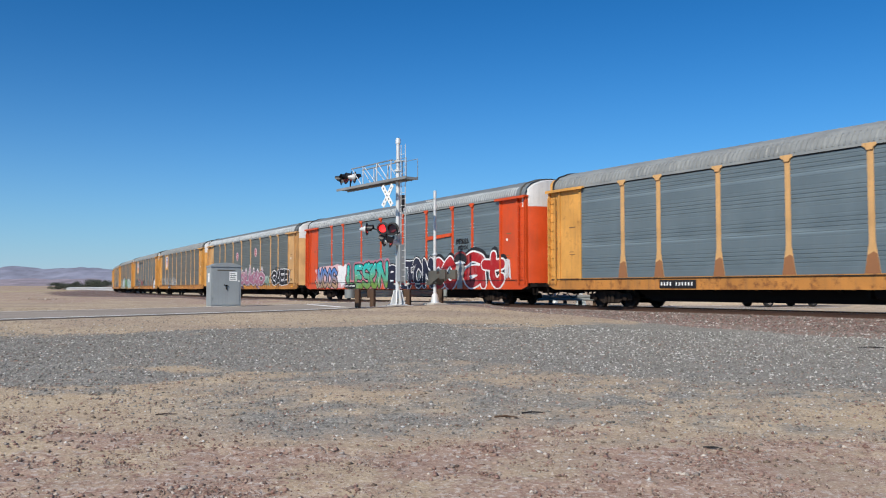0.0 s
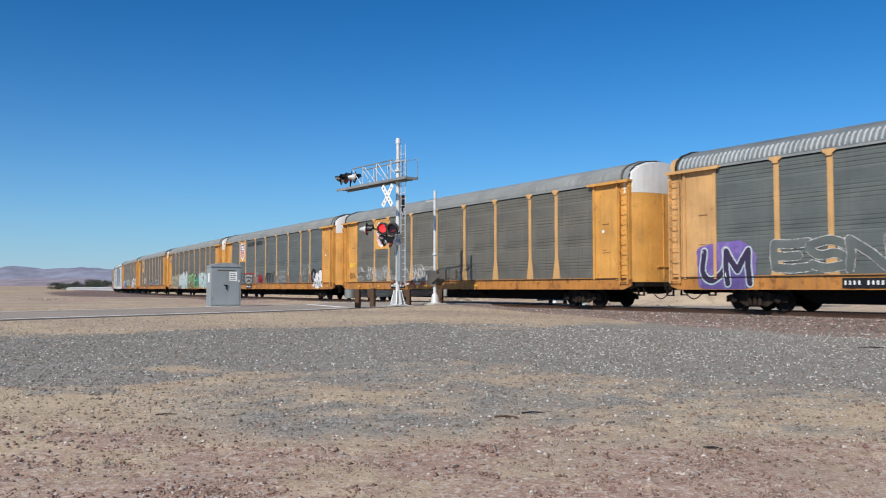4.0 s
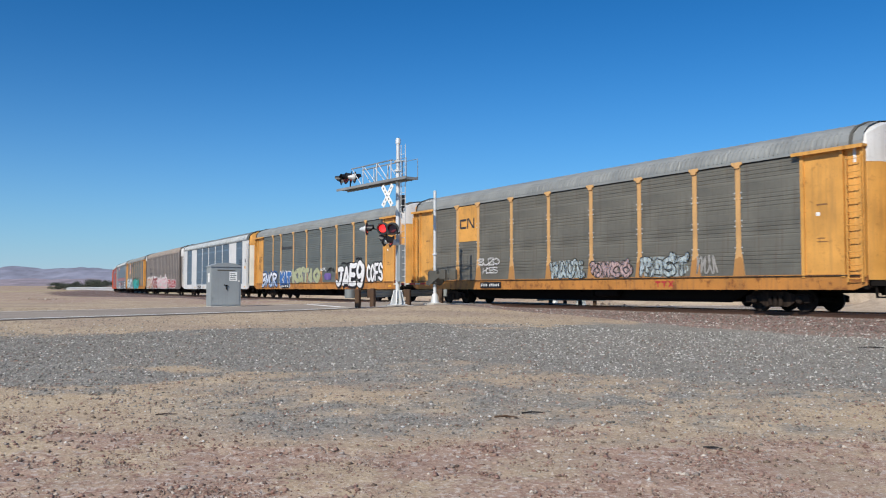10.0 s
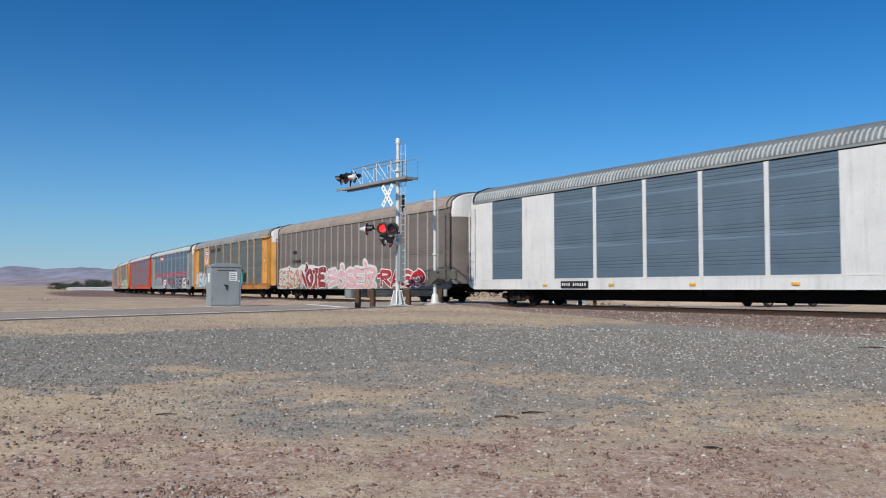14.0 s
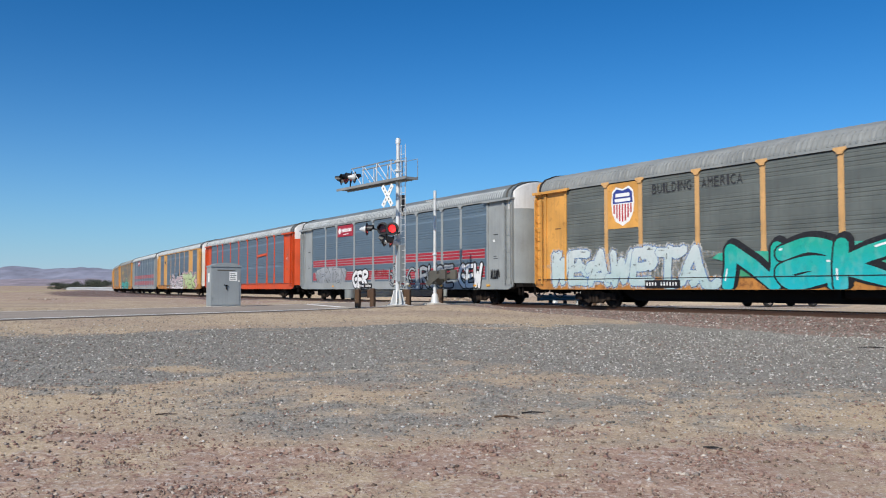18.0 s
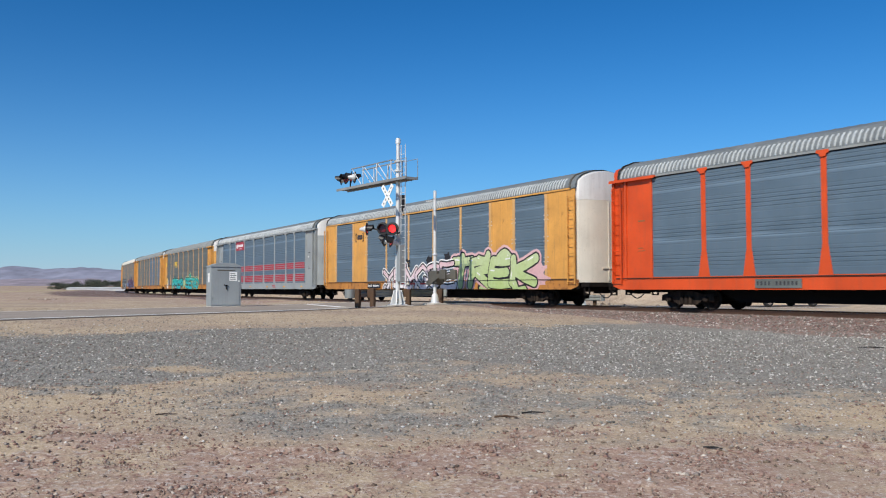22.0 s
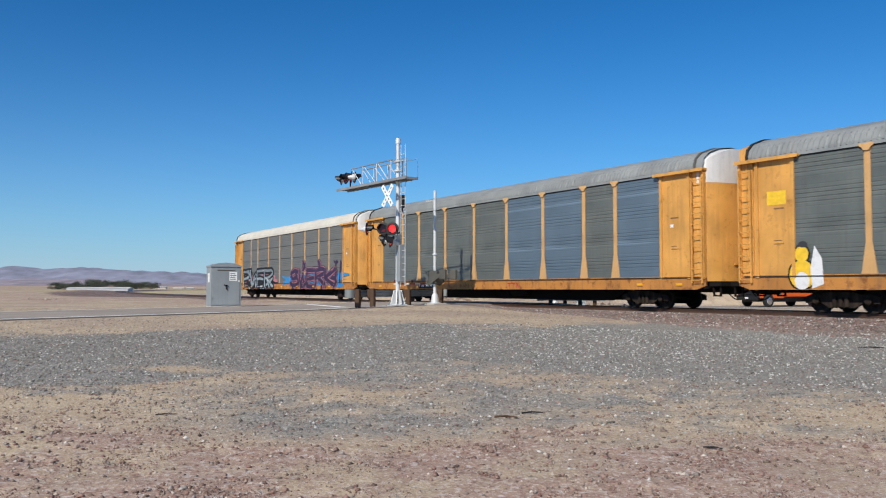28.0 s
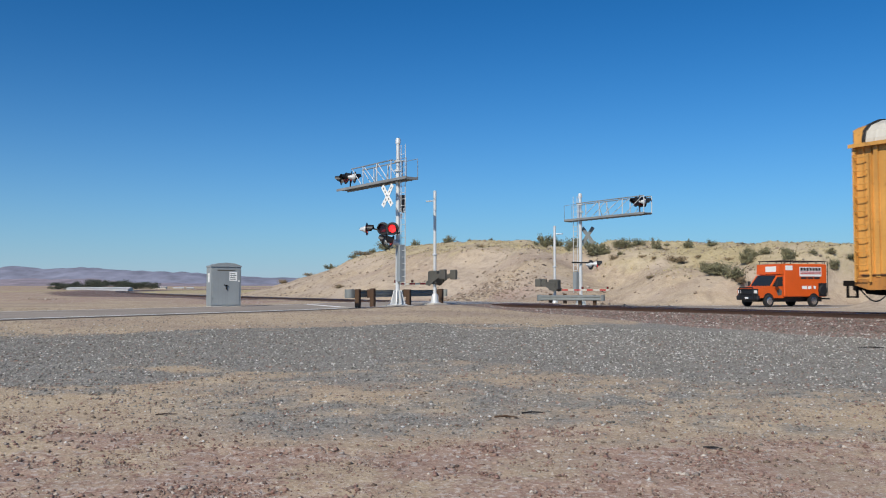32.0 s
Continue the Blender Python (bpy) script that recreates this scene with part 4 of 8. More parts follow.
def signal_light(parent, m, hood=True):
    """One round flasher: backing disc, housing, hood, lens. It faces -y. Returns the lens."""
    body = part("signal_light", cached(("signal_light",), lambda: Shape().lathe((0, 0.02, 0), (0, 0.6, 0), [(0, 0.15), (0, 0.17), (0.08, 0.17), (0.16, 0.12), (0.34, 0.06), (0.36, 0.02)], 16), True), MAST_ALU, parent, "round red railway flasher", m)
    part("backing_disc", cached(("backing_disc",), lambda: Shape().lathe((0, 0.02, 0), (0, -0.2, 0), [(0, 0.16), (0, 0.29), (0.012, 0.305), (0.02, 0.30), (0.03, 0.16)], 28), True), SIGNAL_BLACK, body)
    if hood:
        def visor():
            sh = Shape()
            n = 14
            for k in range(n + 1):
                a = radians(-25 + 230 * k / n)
                for r in (0.195, 0.203):
                    for y, lo in ((-0.01, 0), (-0.30 if 0.1 < k / n < 0.9 else -0.18, 0)):
                        sh.v.append((r * math.cos(a), y, r * math.sin(a)))
            for k in range(n):
                b = 4 * k
                sh.f += [(b, b + 1, b + 5, b + 4), (b + 2, b + 6, b + 7, b + 3), (b + 1, b + 3, b + 7, b + 5), (b, b + 4, b + 6, b + 2)]
            return sh
        part("hood", cached(("hood",), visor), SIGNAL_BLACK, body)
    lens = new("lens", LENS)
    lens.parent = body
    lens.matrix_basis = pose(0, -0.03, 0, 0, 0, 180)
    return lens


def grating(sh, p, q, w, z, t=0.05):
    """A flat walkway from p to q."""
    p, q = Vector((*p, 0)), Vector((*q, 0))
    d = (q - p).normalized()
    n = Vector((-d.y, d.x, 0)) * w / 2
    sh.add([p - n + Vector((0, 0, z)), p + n + Vector((0, 0, z)), q + n + Vector((0, 0, z)), q - n + Vector((0, 0, z)),
            p - n + Vector((0, 0, z - t)), p + n + Vector((0, 0, z - t)), q + n + Vector((0, 0, z - t)), q - n + Vector((0, 0, z - t))],
           [(0, 1, 2, 3), (7, 6, 5, 4), (0, 4, 5, 1), (1, 5, 6, 2), (2, 6, 7, 3), (3, 7, 4, 0)])


def cantilever(x, y, z, arm, length, back, z_arm, top, label, rail_h=1.05, reach=0.8):
    """A crossing mast with a walkway arm; local x runs along the arm. Heights are over the base."""
    ang = math.degrees(math.atan2(arm[1], arm[0]))
    t = thing("cantilever_signal", pose(x, y, z, 0, 0, ang), label, "crossing signal", "cantilever signals at the crossing")
    part("mast", Shape().tube((0, 0, 0.3), (0, 0, z_arm + 0.3), 0.105, 16).tube((0, 0, z_arm + 0.2), (0, 0, top), 0.088, 14).lathe((0, 0, top - 0.28), (0, 0, top), [(0, 0.12), (0.2, 0.12), (0.26, 0.1), (0.28, 0.02)], 14), MAST_ALU, t, smooth=True)
    foot = part("mast_base", Shape().bbox(-0.34, 0.34, -0.34, 0.34, 0.0, 0.05, 0.02), MAST_ALU, t)
    for k in range(8):
        a = k * math.pi / 4
        part("base_fin", cached(("base_fin",), lambda: Shape().plate([(0.12, 0.04), (0.36, 0.04), (0.34, 0.16), (0.19, 0.72), (0.12, 0.72)], "y", -0.02, 0.02)), MAST_ALU, foot, at=pose(0, 0, 0, 0, 0, math.degrees(a)))
    part("foundation", Shape().bbox(-0.55, 0.55, -0.55, 0.55, -0.5, 0.0, 0.03), CONCRETE, t)
    deck = Shape()
    deck.box(-back, length, -0.30, 0.30, z_arm - 0.03, z_arm)
    for yy in (-0.32, 0.32):
        deck.box(-back, length, yy - 0.03, yy + 0.03, z_arm - 0.09, z_arm + 0.03)
    for k in range(int((length + back) / 0.45)):
        deck.box(-back + 0.45 * k, -back + 0.45 * k + 0.04, -0.3, 0.3, z_arm - 0.12, z_arm - 0.03)
    part("walkway", deck, DECK_GREY, t, "grey metal grating walkway")
    for yy in (-0.32, 0.32):
        part("handrail", Shape().tube((0.0, yy, z_arm + rail_h), (length * reach, yy, z_arm + rail_h), 0.03, 8), DECK_GREY, t)
        for k, u in enumerate((0.03, 0.36, 0.70, 1.0)):
            if u < 1.0 or reach > 0.8:
                part("upright", cached(("upright", rail_h), lambda: Shape().tube((0, 0, 0), (0, 0, rail_h), 0.026, 8)), MAST_ALU, t, at=pose(length * reach * u, yy, z_arm))
        for a, b in ((0.10, 0.34), (0.40, 0.34), (0.40, 0.68), (0.74, 0.98)):
            part("brace", Shape().tube((length * reach * a, yy, z_arm + 0.02), (length * reach * b, yy, z_arm + rail_h), 0.02, 8), MAST_ALU if a < b else DECK_GREY, t)
        part("rear_rail", Shape().pipe([(0, yy, z_arm + rail_h * 0.95), (-back, yy, z_arm + rail_h * 0.95), (-back, yy, z_arm)], 0.014, 6), DECK_GREY, t)
    for k in range(3):
        part("hoop", cached(("mast_hoop",), lambda: Shape().tube((0, 0, 0), (0, 0, 0.09), 0.17, 16)), MAST_ALU, t, at=pose(0, 0, z_arm - 0.08 + k * rail_h * 0.5))
    return t


def mast_ladder(t, x, y, z0, z1):
    lad = part("ladder", Shape().tube((x - 0.18, y, z0), (x - 0.18, y, z1), 0.02, 8).tube((x + 0.18, y, z0), (x + 0.18, y, z1), 0.02, 8), MAST_ALU, t, "narrow metal ladder")
    for k in range(int((z1 - z0) / 0.305)):
        part("rung", cached(("mast_rung",), lambda: Shape().tube((-0.18, 0, 0), (0.18, 0, 0), 0.012, 6)), MAST_ALU, lad, at=pose(x, y, z0 + 0.15 + 0.305 * k))


def crossbuck(t, m, face=SIGN_WHITE):
    """Two crossed white boards with lettering bars."""
    for a in (52, -52):
        b = part("crossbuck_board", cached(("crossbuck_board",), lambda: Shape().box(-0.61, 0.61, -0.012, 0.012, -0.115, 0.115)), face, t, "white crossing board" if face is SIGN_WHITE else "grey back of a crossing board", m @ pose(0, -0.03 if a > 0 else 0.0, 0, 0, a, 0))
        for k in range(5):
            part("lettering", cached(("crossbuck_bar",), lambda: Shape().box(-0.05, 0.05, -0.017, -0.012, -0.03, 0.03)), GALV_DUSTY, b, at=pose(-0.44 + 0.22 * k, 0, 0))


# near mast
M1 = (-2.15, 40.0)
M1_Z = place(*M1) + 0.02
near_mast = cantilever(M1[0], M1[1], M1_Z, (-0.59, 0.81), 5.4, 1.2, 5.98, 7.98, "tall aluminium cantilever crossing signal flashing red beside the road", 0.92, 0.72)
_inv = near_mast.matrix_basis.inverted()
mast_ladder(near_mast, -0.45, 0.0, 0.9, 7.6)
part("junction_box", Shape().bbox(-0.40, -0.12, -0.16, 0.16, 1.1, 2.85, 0.02), CABINET, near_mast, "grey steel junction box")
part("bell", Shape().lathe((0.0, -0.2, 4.55), (0, -0.5, 4.55), [(0, 0.05), (0.05, 0.14), (0.1, 0.16), (0.14, 0.05)], 14).box(-0.05, 0.05, -0.3, -0.1, 4.5, 4.62), MAST_ALU, near_mast, smooth=True)
part("number_plate", Shape().box(-0.02, 0.5, -0.24, -0.22, 4.15, 4.38), SIGN_WHITE, near_mast, "blank white plate")
part("cable_box", Shape().bbox(-0.12, 0.12, -0.36, -0.14, 4.45, 5.25, 0.02), SIGNAL_BLACK, near_mast)
crossbuck(near_mast, _inv @ basis((-2.62, 39.7, M1_Z + 5.18), (-0.75, -0.66)))
part("light_arm", Shape().tube(_inv @ Vector((-2.95, 40.95, M1_Z + 3.40)), _inv @ Vector((-2.05, 39.35, M1_Z + 3.40)), 0.045, 8).tube(_inv @ Vector((-2.15, 40.0, M1_Z + 3.42)), _inv @ Vector((-3.75, 40.25, M1_Z + 3.72)), 0.035, 8)
     .tube(_inv @ Vector((-2.95, 40.3, M1_Z + 3.0)), _inv @ Vector((-2.15, 40.0, M1_Z + 3.0)), 0.04, 8).tube(_inv @ Vector((-2.9, 40.2, M1_Z + 2.9)), _inv @ Vector((-2.9, 40.2, M1_Z + 3.45)), 0.03, 8), SIGNAL_BLACK, near_mast)
LENS_A = signal_light(near_mast, _inv @ basis((-2.84, 39.75, M1_Z + 3.62), (-0.18, -0.98)))
LENS_B = signal_light(near_mast, _inv @ basis((-2.36, 39.25, M1_Z + 3.58), (-0.12, -0.99)))
signal_light(near_mast, _inv @ basis((-3.62, 40.1, M1_Z + 3.62), (0.97, -0.15)))
signal_light(near_mast, _inv @ basis((-2.75, 40.0, M1_Z + 3.08), (-0.92, 0.30)) @ pose(0, 0, 0, -14, 0, 0))
signal_light(near_mast, _inv @ basis((-2.42, 39.6, M1_Z + 3.00), (-0.86, -0.30)) @ pose(0, 0, 0, -18, 0, 0))
for dx, dy, dz, fx, fy in ((-4.75, 43.5, 6.62, -0.96, -0.2), (-5.1, 44.0, 6.62, -0.80, -0.55), (-5.4, 44.4, 6.60, -0.98, 0.1), (-4.55, 43.2, 6.56, 0.9, 0.4)):
    signal_light(near_mast, _inv @ basis((dx, dy, M1_Z + dz - 0.05), (fx, fy)))
part("arm_bracket", Shape().tube((4.9, -0.2, 6.0), (4.9, -0.2, 6.8), 0.035, 8).tube((4.2, -0.2, 6.5), (5.4, -0.2, 6.5), 0.03, 8), SIGNAL_BLACK, near_mast)

# the mast stands on the crown of the mound
CROWN = Matrix.Translation((0, 0, EYE_Z)) @ Matrix.Scale(0.955, 4) @ Matrix.Translation((0, 0, -EYE_Z))
near_mast.matrix_basis = CROWN @ near_mast.matrix_basis

# far mast
M2 = (8.5, 52.0)
M2_Z = place(*M2) + 0.02
far_mast = cantilever(M2[0], M2[1], M2_Z, (0.56, -0.83), 5.5, 1.1, 5.45, 7.05, "tall aluminium cantilever crossing signal beyond the railway", 0.95, 1.0)
_inv2 = far_mast.matrix_basis.inverted()
mast_ladder(far_mast, -0.45, 0.0, 0.9, 6.9)
part("junction_box", Shape().bbox(-0.5, -0.2, -0.2, 0.2, 1.0, 2.2, 0.02), CABINET, far_mast, "grey steel junction box")
crossbuck(far_mast, _inv2 @ basis((8.95, 52.0, M2_Z + 4.45), (0.62, 0.78)), GALV_RAIL)
part("light_arm", Shape().tube(_inv2 @ Vector((7.9, 51.6, M2_Z + 2.75)), _inv2 @ Vector((9.6, 52.2, M2_Z + 2.75)), 0.045, 8), SIGNAL_BLACK, far_mast)
for dx, dy, dz, fx, fy in ((9.15, 52.1, 2.72, 0.9, 0.45), (9.5, 51.9, 2.76, 0.95, -0.1), (11.1, 48.3, 6.25, -0.9, -0.3), (11.3, 47.9, 6.2, 0.3, -0.95), (11.5, 47.7, 6.2, 0.95, 0.1)):
    signal_light(far_mast, _inv2 @ basis((dx, dy, M2_Z + dz - 0.1), (fx, fy)))
part("arm_bracket", Shape().tube((4.9, 0, 5.5), (4.9, 0, 6.5), 0.035, 8).tube((4.4, 0, 6.05), (5.5, 0, 6.05), 0.03, 8), SIGNAL_BLACK, far_mast)


# ---- crossing gates ----
def gate(x, y, top, arm_dir, arm_len, label, arm_z=1.02):
    z = place(x, y) + 0.02
    g = thing("crossing_gate", pose(x, y, z, 0, 0, math.degrees(math.atan2(arm_dir[1], arm_dir[0]))), label, "crossing gate", "lowered crossing gates")
    part("foundation", Shape().bbox(-0.42, 0.42, -0.42, 0.42, -0.5, 0.06, 0.02), CONCRETE, g)
    part("gate_base", Shape().lathe((0, 0, 0.05), (0, 0, 1), [(0, 0.3), (0.04, 0.3), (0.06, 0.2), (0.42, 0.15), (0.5, 0.09), (0.8, 0.09)], 12), MAST_ALU, g, smooth=True)
    part("pole", Shape().tube((0, 0, 0.5), (0, 0, top), 0.075, 12).lathe((0, 0, 2.4), (0, 0, 3), [(0, 0.09), (0.03, 0.12), (0.07, 0.12), (0.1, 0.09)], 12), MAST_ALU, g, smooth=True)
    part("pole_arm", Shape().tube((0, 0, top - 0.5), (0.42, 0.12, top - 0.5), 0.025, 8).bbox(0.1, 0.5, 0.08, 0.16, top - 0.53, top - 0.47, 0.01), MAST_ALU, g)
    part("gate_machine", Shape().bbox(-0.32, 0.32, -0.28, 0.22, 1.0, 1.66, 0.06).bbox(-0.2, 0.2, -0.36, -0.28, 1.1, 1.5, 0.03), MACHINE_GREY, g, "grey gate motor housing")
    for yy in (-0.44, 0.24):
        part("counterweight_arm", Shape().plate([(0.35, 0.98), (0.3, 1.12), (-0.25, 1.42), (-0.95, 1.58), (-0.95, 1.42), (-0.4, 1.22), (0.1, 0.92)], "y", yy, yy + 0.06), MACHINE_GREY, g, "dull grey iron arm")
        part("counterweight", Shape().bbox(-1.12, -0.72, yy - 0.06, yy + 0.12, 1.22, 1.70, 0.03), MACHINE_GREY, g, "dark iron counterweight")
    n = int(arm_len / 0.42)
    arm = part("gate_arm", Shape().box(0.3, arm_len, 0.24, 0.28, arm_z - 0.035, arm_z + 0.035), CREAM, g, "red and white striped barrier arm")
    for k in range(n):
        if k % 2 == 0:
            part("stripe", Shape().box(0.36 + 0.42 * k, 0.36 + 0.42 * (k + 1), 0.234, 0.286, arm_z - 0.04, arm_z + 0.04), STRIPE_RED, arm)
    for k in (0.5, 0.97):
        part("gate_lamp", Shape().bbox(arm_len * k - 0.06, arm_len * k + 0.06, 0.2, 0.3, arm_z + 0.06, arm_z + 0.2, 0.02), RED_OFF, arm)
    return g


near_gate = gate(-0.40, 41.4, 5.6, (-0.66, 0.75), 2.9, "aluminium crossing gate with its striped arm lowered and tall pole")
near_gate.matrix_basis = CROWN @ near_gate.matrix_basis
gate(6.85, 51.6, 4.95, (0.80, -0.60), 3.5, "crossing gate beyond the railway with its striped arm lowered")


# ---- guardrails ----
def guardrail(p, q, stations, face, label, h=0.72):
    """Timber posts with a corrugated steel beam; face: the side of the posts on which the beam hangs."""
    p, q = Vector(p), Vector(q)
    z = (place(p.x, p.y) + place(q.x, q.y)) / 2
    d = q - p
    ang = math.degrees(math.atan2(d.y, d.x))
    L = d.length
    g = thing("guardrail", pose(p.x, p.y, z, 0, 0, ang), label, "guardrail")
    for k, share in enumerate(stations):
        x = L * share
        w = (g.matrix_basis @ Vector((x, 0, 0)))
        dz = place(w.x, w.y) - z
        part("guardrail_post", Shape().bbox(x - 0.10, x + 0.10, -0.10, 0.10, dz - 0.3, h + dz * 0.5 + 0.03 * math.sin(k * 2.1), 0.015), POST_WOOD, g, "brown weathered timber post")
        part("offset_block", Shape().bbox(x - 0.08, x + 0.08, 0.10 * face if face > 0 else -0.24, 0.24 if face > 0 else -0.10, h - 0.38, h - 0.02, 0.01), POST_WOOD, g)
    sec = [(0.0, 0.0), (0.05, 0.04), (0.05, 0.09), (0.0, 0.13), (0.0, 0.18), (0.05, 0.22), (0.05, 0.27), (0.0, 0.31)]
    sh = Shape()
    for x in (-0.55, L + 0.35):
        for u, w in sec + [(u - 0.012, w) for u, w in reversed(sec)]:
            sh.v.append((x, face * (0.25 + u), h - 0.36 + w))
    k = len(sec) * 2
    for j in range(k):
        sh.f.append((j, (j + 1) % k, k + (j + 1) % k, k + j))
    part("beam", sh, GALV_RAIL, g, "galvanised corrugated steel beam")
    n2 = 10
    for e, xx in ((-1, -0.55), (1, L + 0.35)):
        cap = Shape()
        pts = [(xx + e * (0.02 + 0.22 * math.sin(math.pi * i / n2)), face * (0.27 - 0.22 * (1 - math.cos(math.pi * i / n2)))) for i in range(n2 + 1)]
        for (a, b), (c, f) in zip(pts, pts[1:]):
            cap.add([(a, b, h - 0.38), (a, b, h - 0.02), (c, f, h - 0.02), (c, f, h - 0.38)], [(0, 1, 2, 3)])
        part("end_shoe", cap, GALV_RAIL, g, "rounded end of the beam", smooth=True)
    return g


guardrail((-3.55, 35.2), (-0.10, 43.0), (0.0, 0.15, 0.56, 1.0), 1, "short steel guardrail on brown timber posts in front of the signal", 0.8)
guardrail((6.3, 49.4), (8.75, 48.65), (0.0, 0.33, 0.67, 1.0), -1, "short galvanised guardrail on timber posts beyond the rails")


# ---- signal cabinet ----
def signal_cabinet():
    x, y = -10.15, 39.0
    z = place(x, y)
    c = thing("signal_cabinet", pose(x, y, z, 0, 0, 27) @ Matrix.Diagonal((0.88, 1, 1.035, 1)), "grey aluminium railway signal cabinet standing beside the road", "cabinet")
    part("plinth", Shape().bbox(-0.80, 0.80, -0.52, 0.52, -0.3, 0.05, 0.02), CONCRETE, c)
    part("body", Shape().bbox(-0.78, 0.78, -0.5, 0.5, 0.05, 1.80, 0.015), CABINET, c)
    part("roof", Shape().plate([(-0.81, 1.78), (0.81, 1.78), (0.81, 1.82), (0.45, 1.93), (0.0, 1.97), (-0.45, 1.93), (-0.81, 1.82)], "y", -0.54, 0.53), CABINET, c, "low pitched metal roof")
    door = part("door", Shape().bbox(-0.70, 0.70, -0.525, -0.50, 0.10, 1.70, 0.008), CABINET, c)
    part("handle", Shape().tube((-0.12, -0.56, 0.98), (0.1, -0.56, 0.94), 0.02, 8).tube((0.02, -0.56, 0.78), (0.0, -0.56, 0.96), 0.024, 8).tube((0, -0.56, 0.9), (0, -0.5, 0.9), 0.03, 8), UNDER, door, "dark latch handle")
    for zz in (0.3, 0.85, 1.4):
        part("hinge", Shape().tube((-0.71, -0.53, zz), (-0.71, -0.53, zz + 0.14), 0.016, 6), CABINET, door)
    part("vent", Shape().box(-0.45, 0.45, -0.535, -0.525, 1.60, 1.65), MACHINE_GREY, c)
    s = part("notice", Shape().box(0.16, 0.56, -0.535, -0.527, 1.16, 1.56), SIGN_WHITE, c, "white notice sheet")
    for k in range(4):
        part("text_line", Shape().box(0.21, 0.51 - 0.05 * (k % 2), -0.538, -0.535, 1.22 + 0.08 * k, 1.25 + 0.08 * k), GALV_GREY, s)
    part("side_notice", Shape().box(-0.79, -0.782, -0.22, 0.12, 1.10, 1.50), SIGN_WHITE, c, "white notice sheet")
    part("plate", Shape().box(0.62, 0.70, -0.535, -0.527, 1.12, 1.18), SIGN_WHITE, c)
    return c


signal_cabinet()


# ---- orange service van ----
def service_van():
    ORANGE = painted("orange_van_paint", (0.70, 0.105, 0.012), 0.35, streak=0.08, vary=0.05, grime=0.1)
    TRIM = plain("black_van_trim", (0.015, 0.015, 0.016), 0.5)
    CHROME = plain("wheel_chrome", (0.7, 0.7, 0.7), 0.25, 1.0)
    g, gnt, gb = material("dark_van_glass", 0.08)
    gb.inputs["Base Color"].default_value = (0.02, 0.025, 0.03, 1)
    DARK = plain("dark_print", (0.03, 0.02, 0.02), 0.6)
    x, y = 21.9, 54.2
    rx, ry = -0.94, -0.35
    z = float(road_z(np.array([x]), np.array([y]))[0])
    v = thing("service_van", pose(x, y, z, 0, 0, math.degrees(math.atan2(ry, rx))) @ Matrix.Diagonal((0.93, 1, 1, 1)), "bright orange box van with a roof rack waiting on the road", "van")
    # x ahead, y to its left
    part("box_body", Shape().bbox(-2.75, 0.95, -1.05, 1.05, 0.62, 2.72, 0.06).plate([(0.9, 2.0), (1.35, 2.05), (1.30, 2.68), (0.9, 2.72)], "y", -1.02, 1.02), ORANGE, v, "tall orange cargo box")
    part("cab", Shape().plate([(0.95, 0.55), (3.0, 0.55), (3.05, 1.02), (2.95, 1.18), (2.0, 1.32), (1.42, 1.98), (0.95, 2.02)], "y", -0.98, 0.98), ORANGE, v)
    part("bumper", Shape().bbox(2.95, 3.16, -1.0, 1.0, 0.42, 0.72, 0.05), TRIM, v)
    part("grille", Shape().bbox(2.98, 3.09, -0.92, 0.92, 0.72, 1.14, 0.03), TRIM, v)
    part("brush_guard", Shape().pipe([(3.18, -0.6, 0.5), (3.2, -0.6, 1.2), (3.2, 0.6, 1.2), (3.18, 0.6, 0.5)], 0.04, 8).tube((3.2, -0.6, 0.85), (3.2, 0.6, 0.85), 0.03, 8), TRIM, v)
    for s in (-1, 1):
        part("headlight", Shape().bbox(3.05, 3.12, s * 0.74 - 0.14, s * 0.74 + 0.14, 0.84, 1.04, 0.02), SIGN_WHITE, v)
        part("door_window", Shape().plate([(1.05, 1.30), (1.92, 1.30), (1.48, 1.86), (1.05, 1.9)], "y", s * 0.985 - 0.006, s * 0.985 + 0.006), g, v)
        mir = part("mirror", Shape().bbox(1.75, 1.86, s * 1.22 - 0.1, s * 1.22 + 0.1, 1.25, 1.62, 0.02).tube((1.8, s * 0.98, 1.4), (1.8, s * 1.15, 1.4), 0.02, 6), TRIM, v)
        part("door_seam", Shape().box(1.0, 1.015, s * 0.985 - 0.004, s * 0.985 + 0.004, 0.6, 1.95), TRIM, v)
        part("wheel_arch", Shape().lathe((2.25, s * 0.93, 0.44), (2.25, s * 1.0, 0.44), [(0, 0.44), (0.06, 0.44)], 18), TRIM, v)
        part("wheel_arch", Shape().lathe((-1.55, s * 1.0, 0.44), (-1.55, s * 1.062, 0.44), [(0, 0.42), (0.055, 0.42)], 18), TRIM, v)
        for xx in (2.25, -1.55):
            w = part("wheel", Shape().lathe((xx, s * 1.075, 0.38), (xx, s * 0.7, 0.38), [(0, 0.22), (0.0, 0.34), (0.03, 0.38), (0.22, 0.38), (0.25, 0.3)], 20), RUBBER, v, smooth=True)
            part("hub", Shape().lathe((xx, s * 1.09, 0.38), (xx, s * 0.8, 0.38), [(0, 0.06), (0.0, 0.19), (0.012, 0.235), (0.03, 0.05)], 16), CHROME, w, smooth=True)
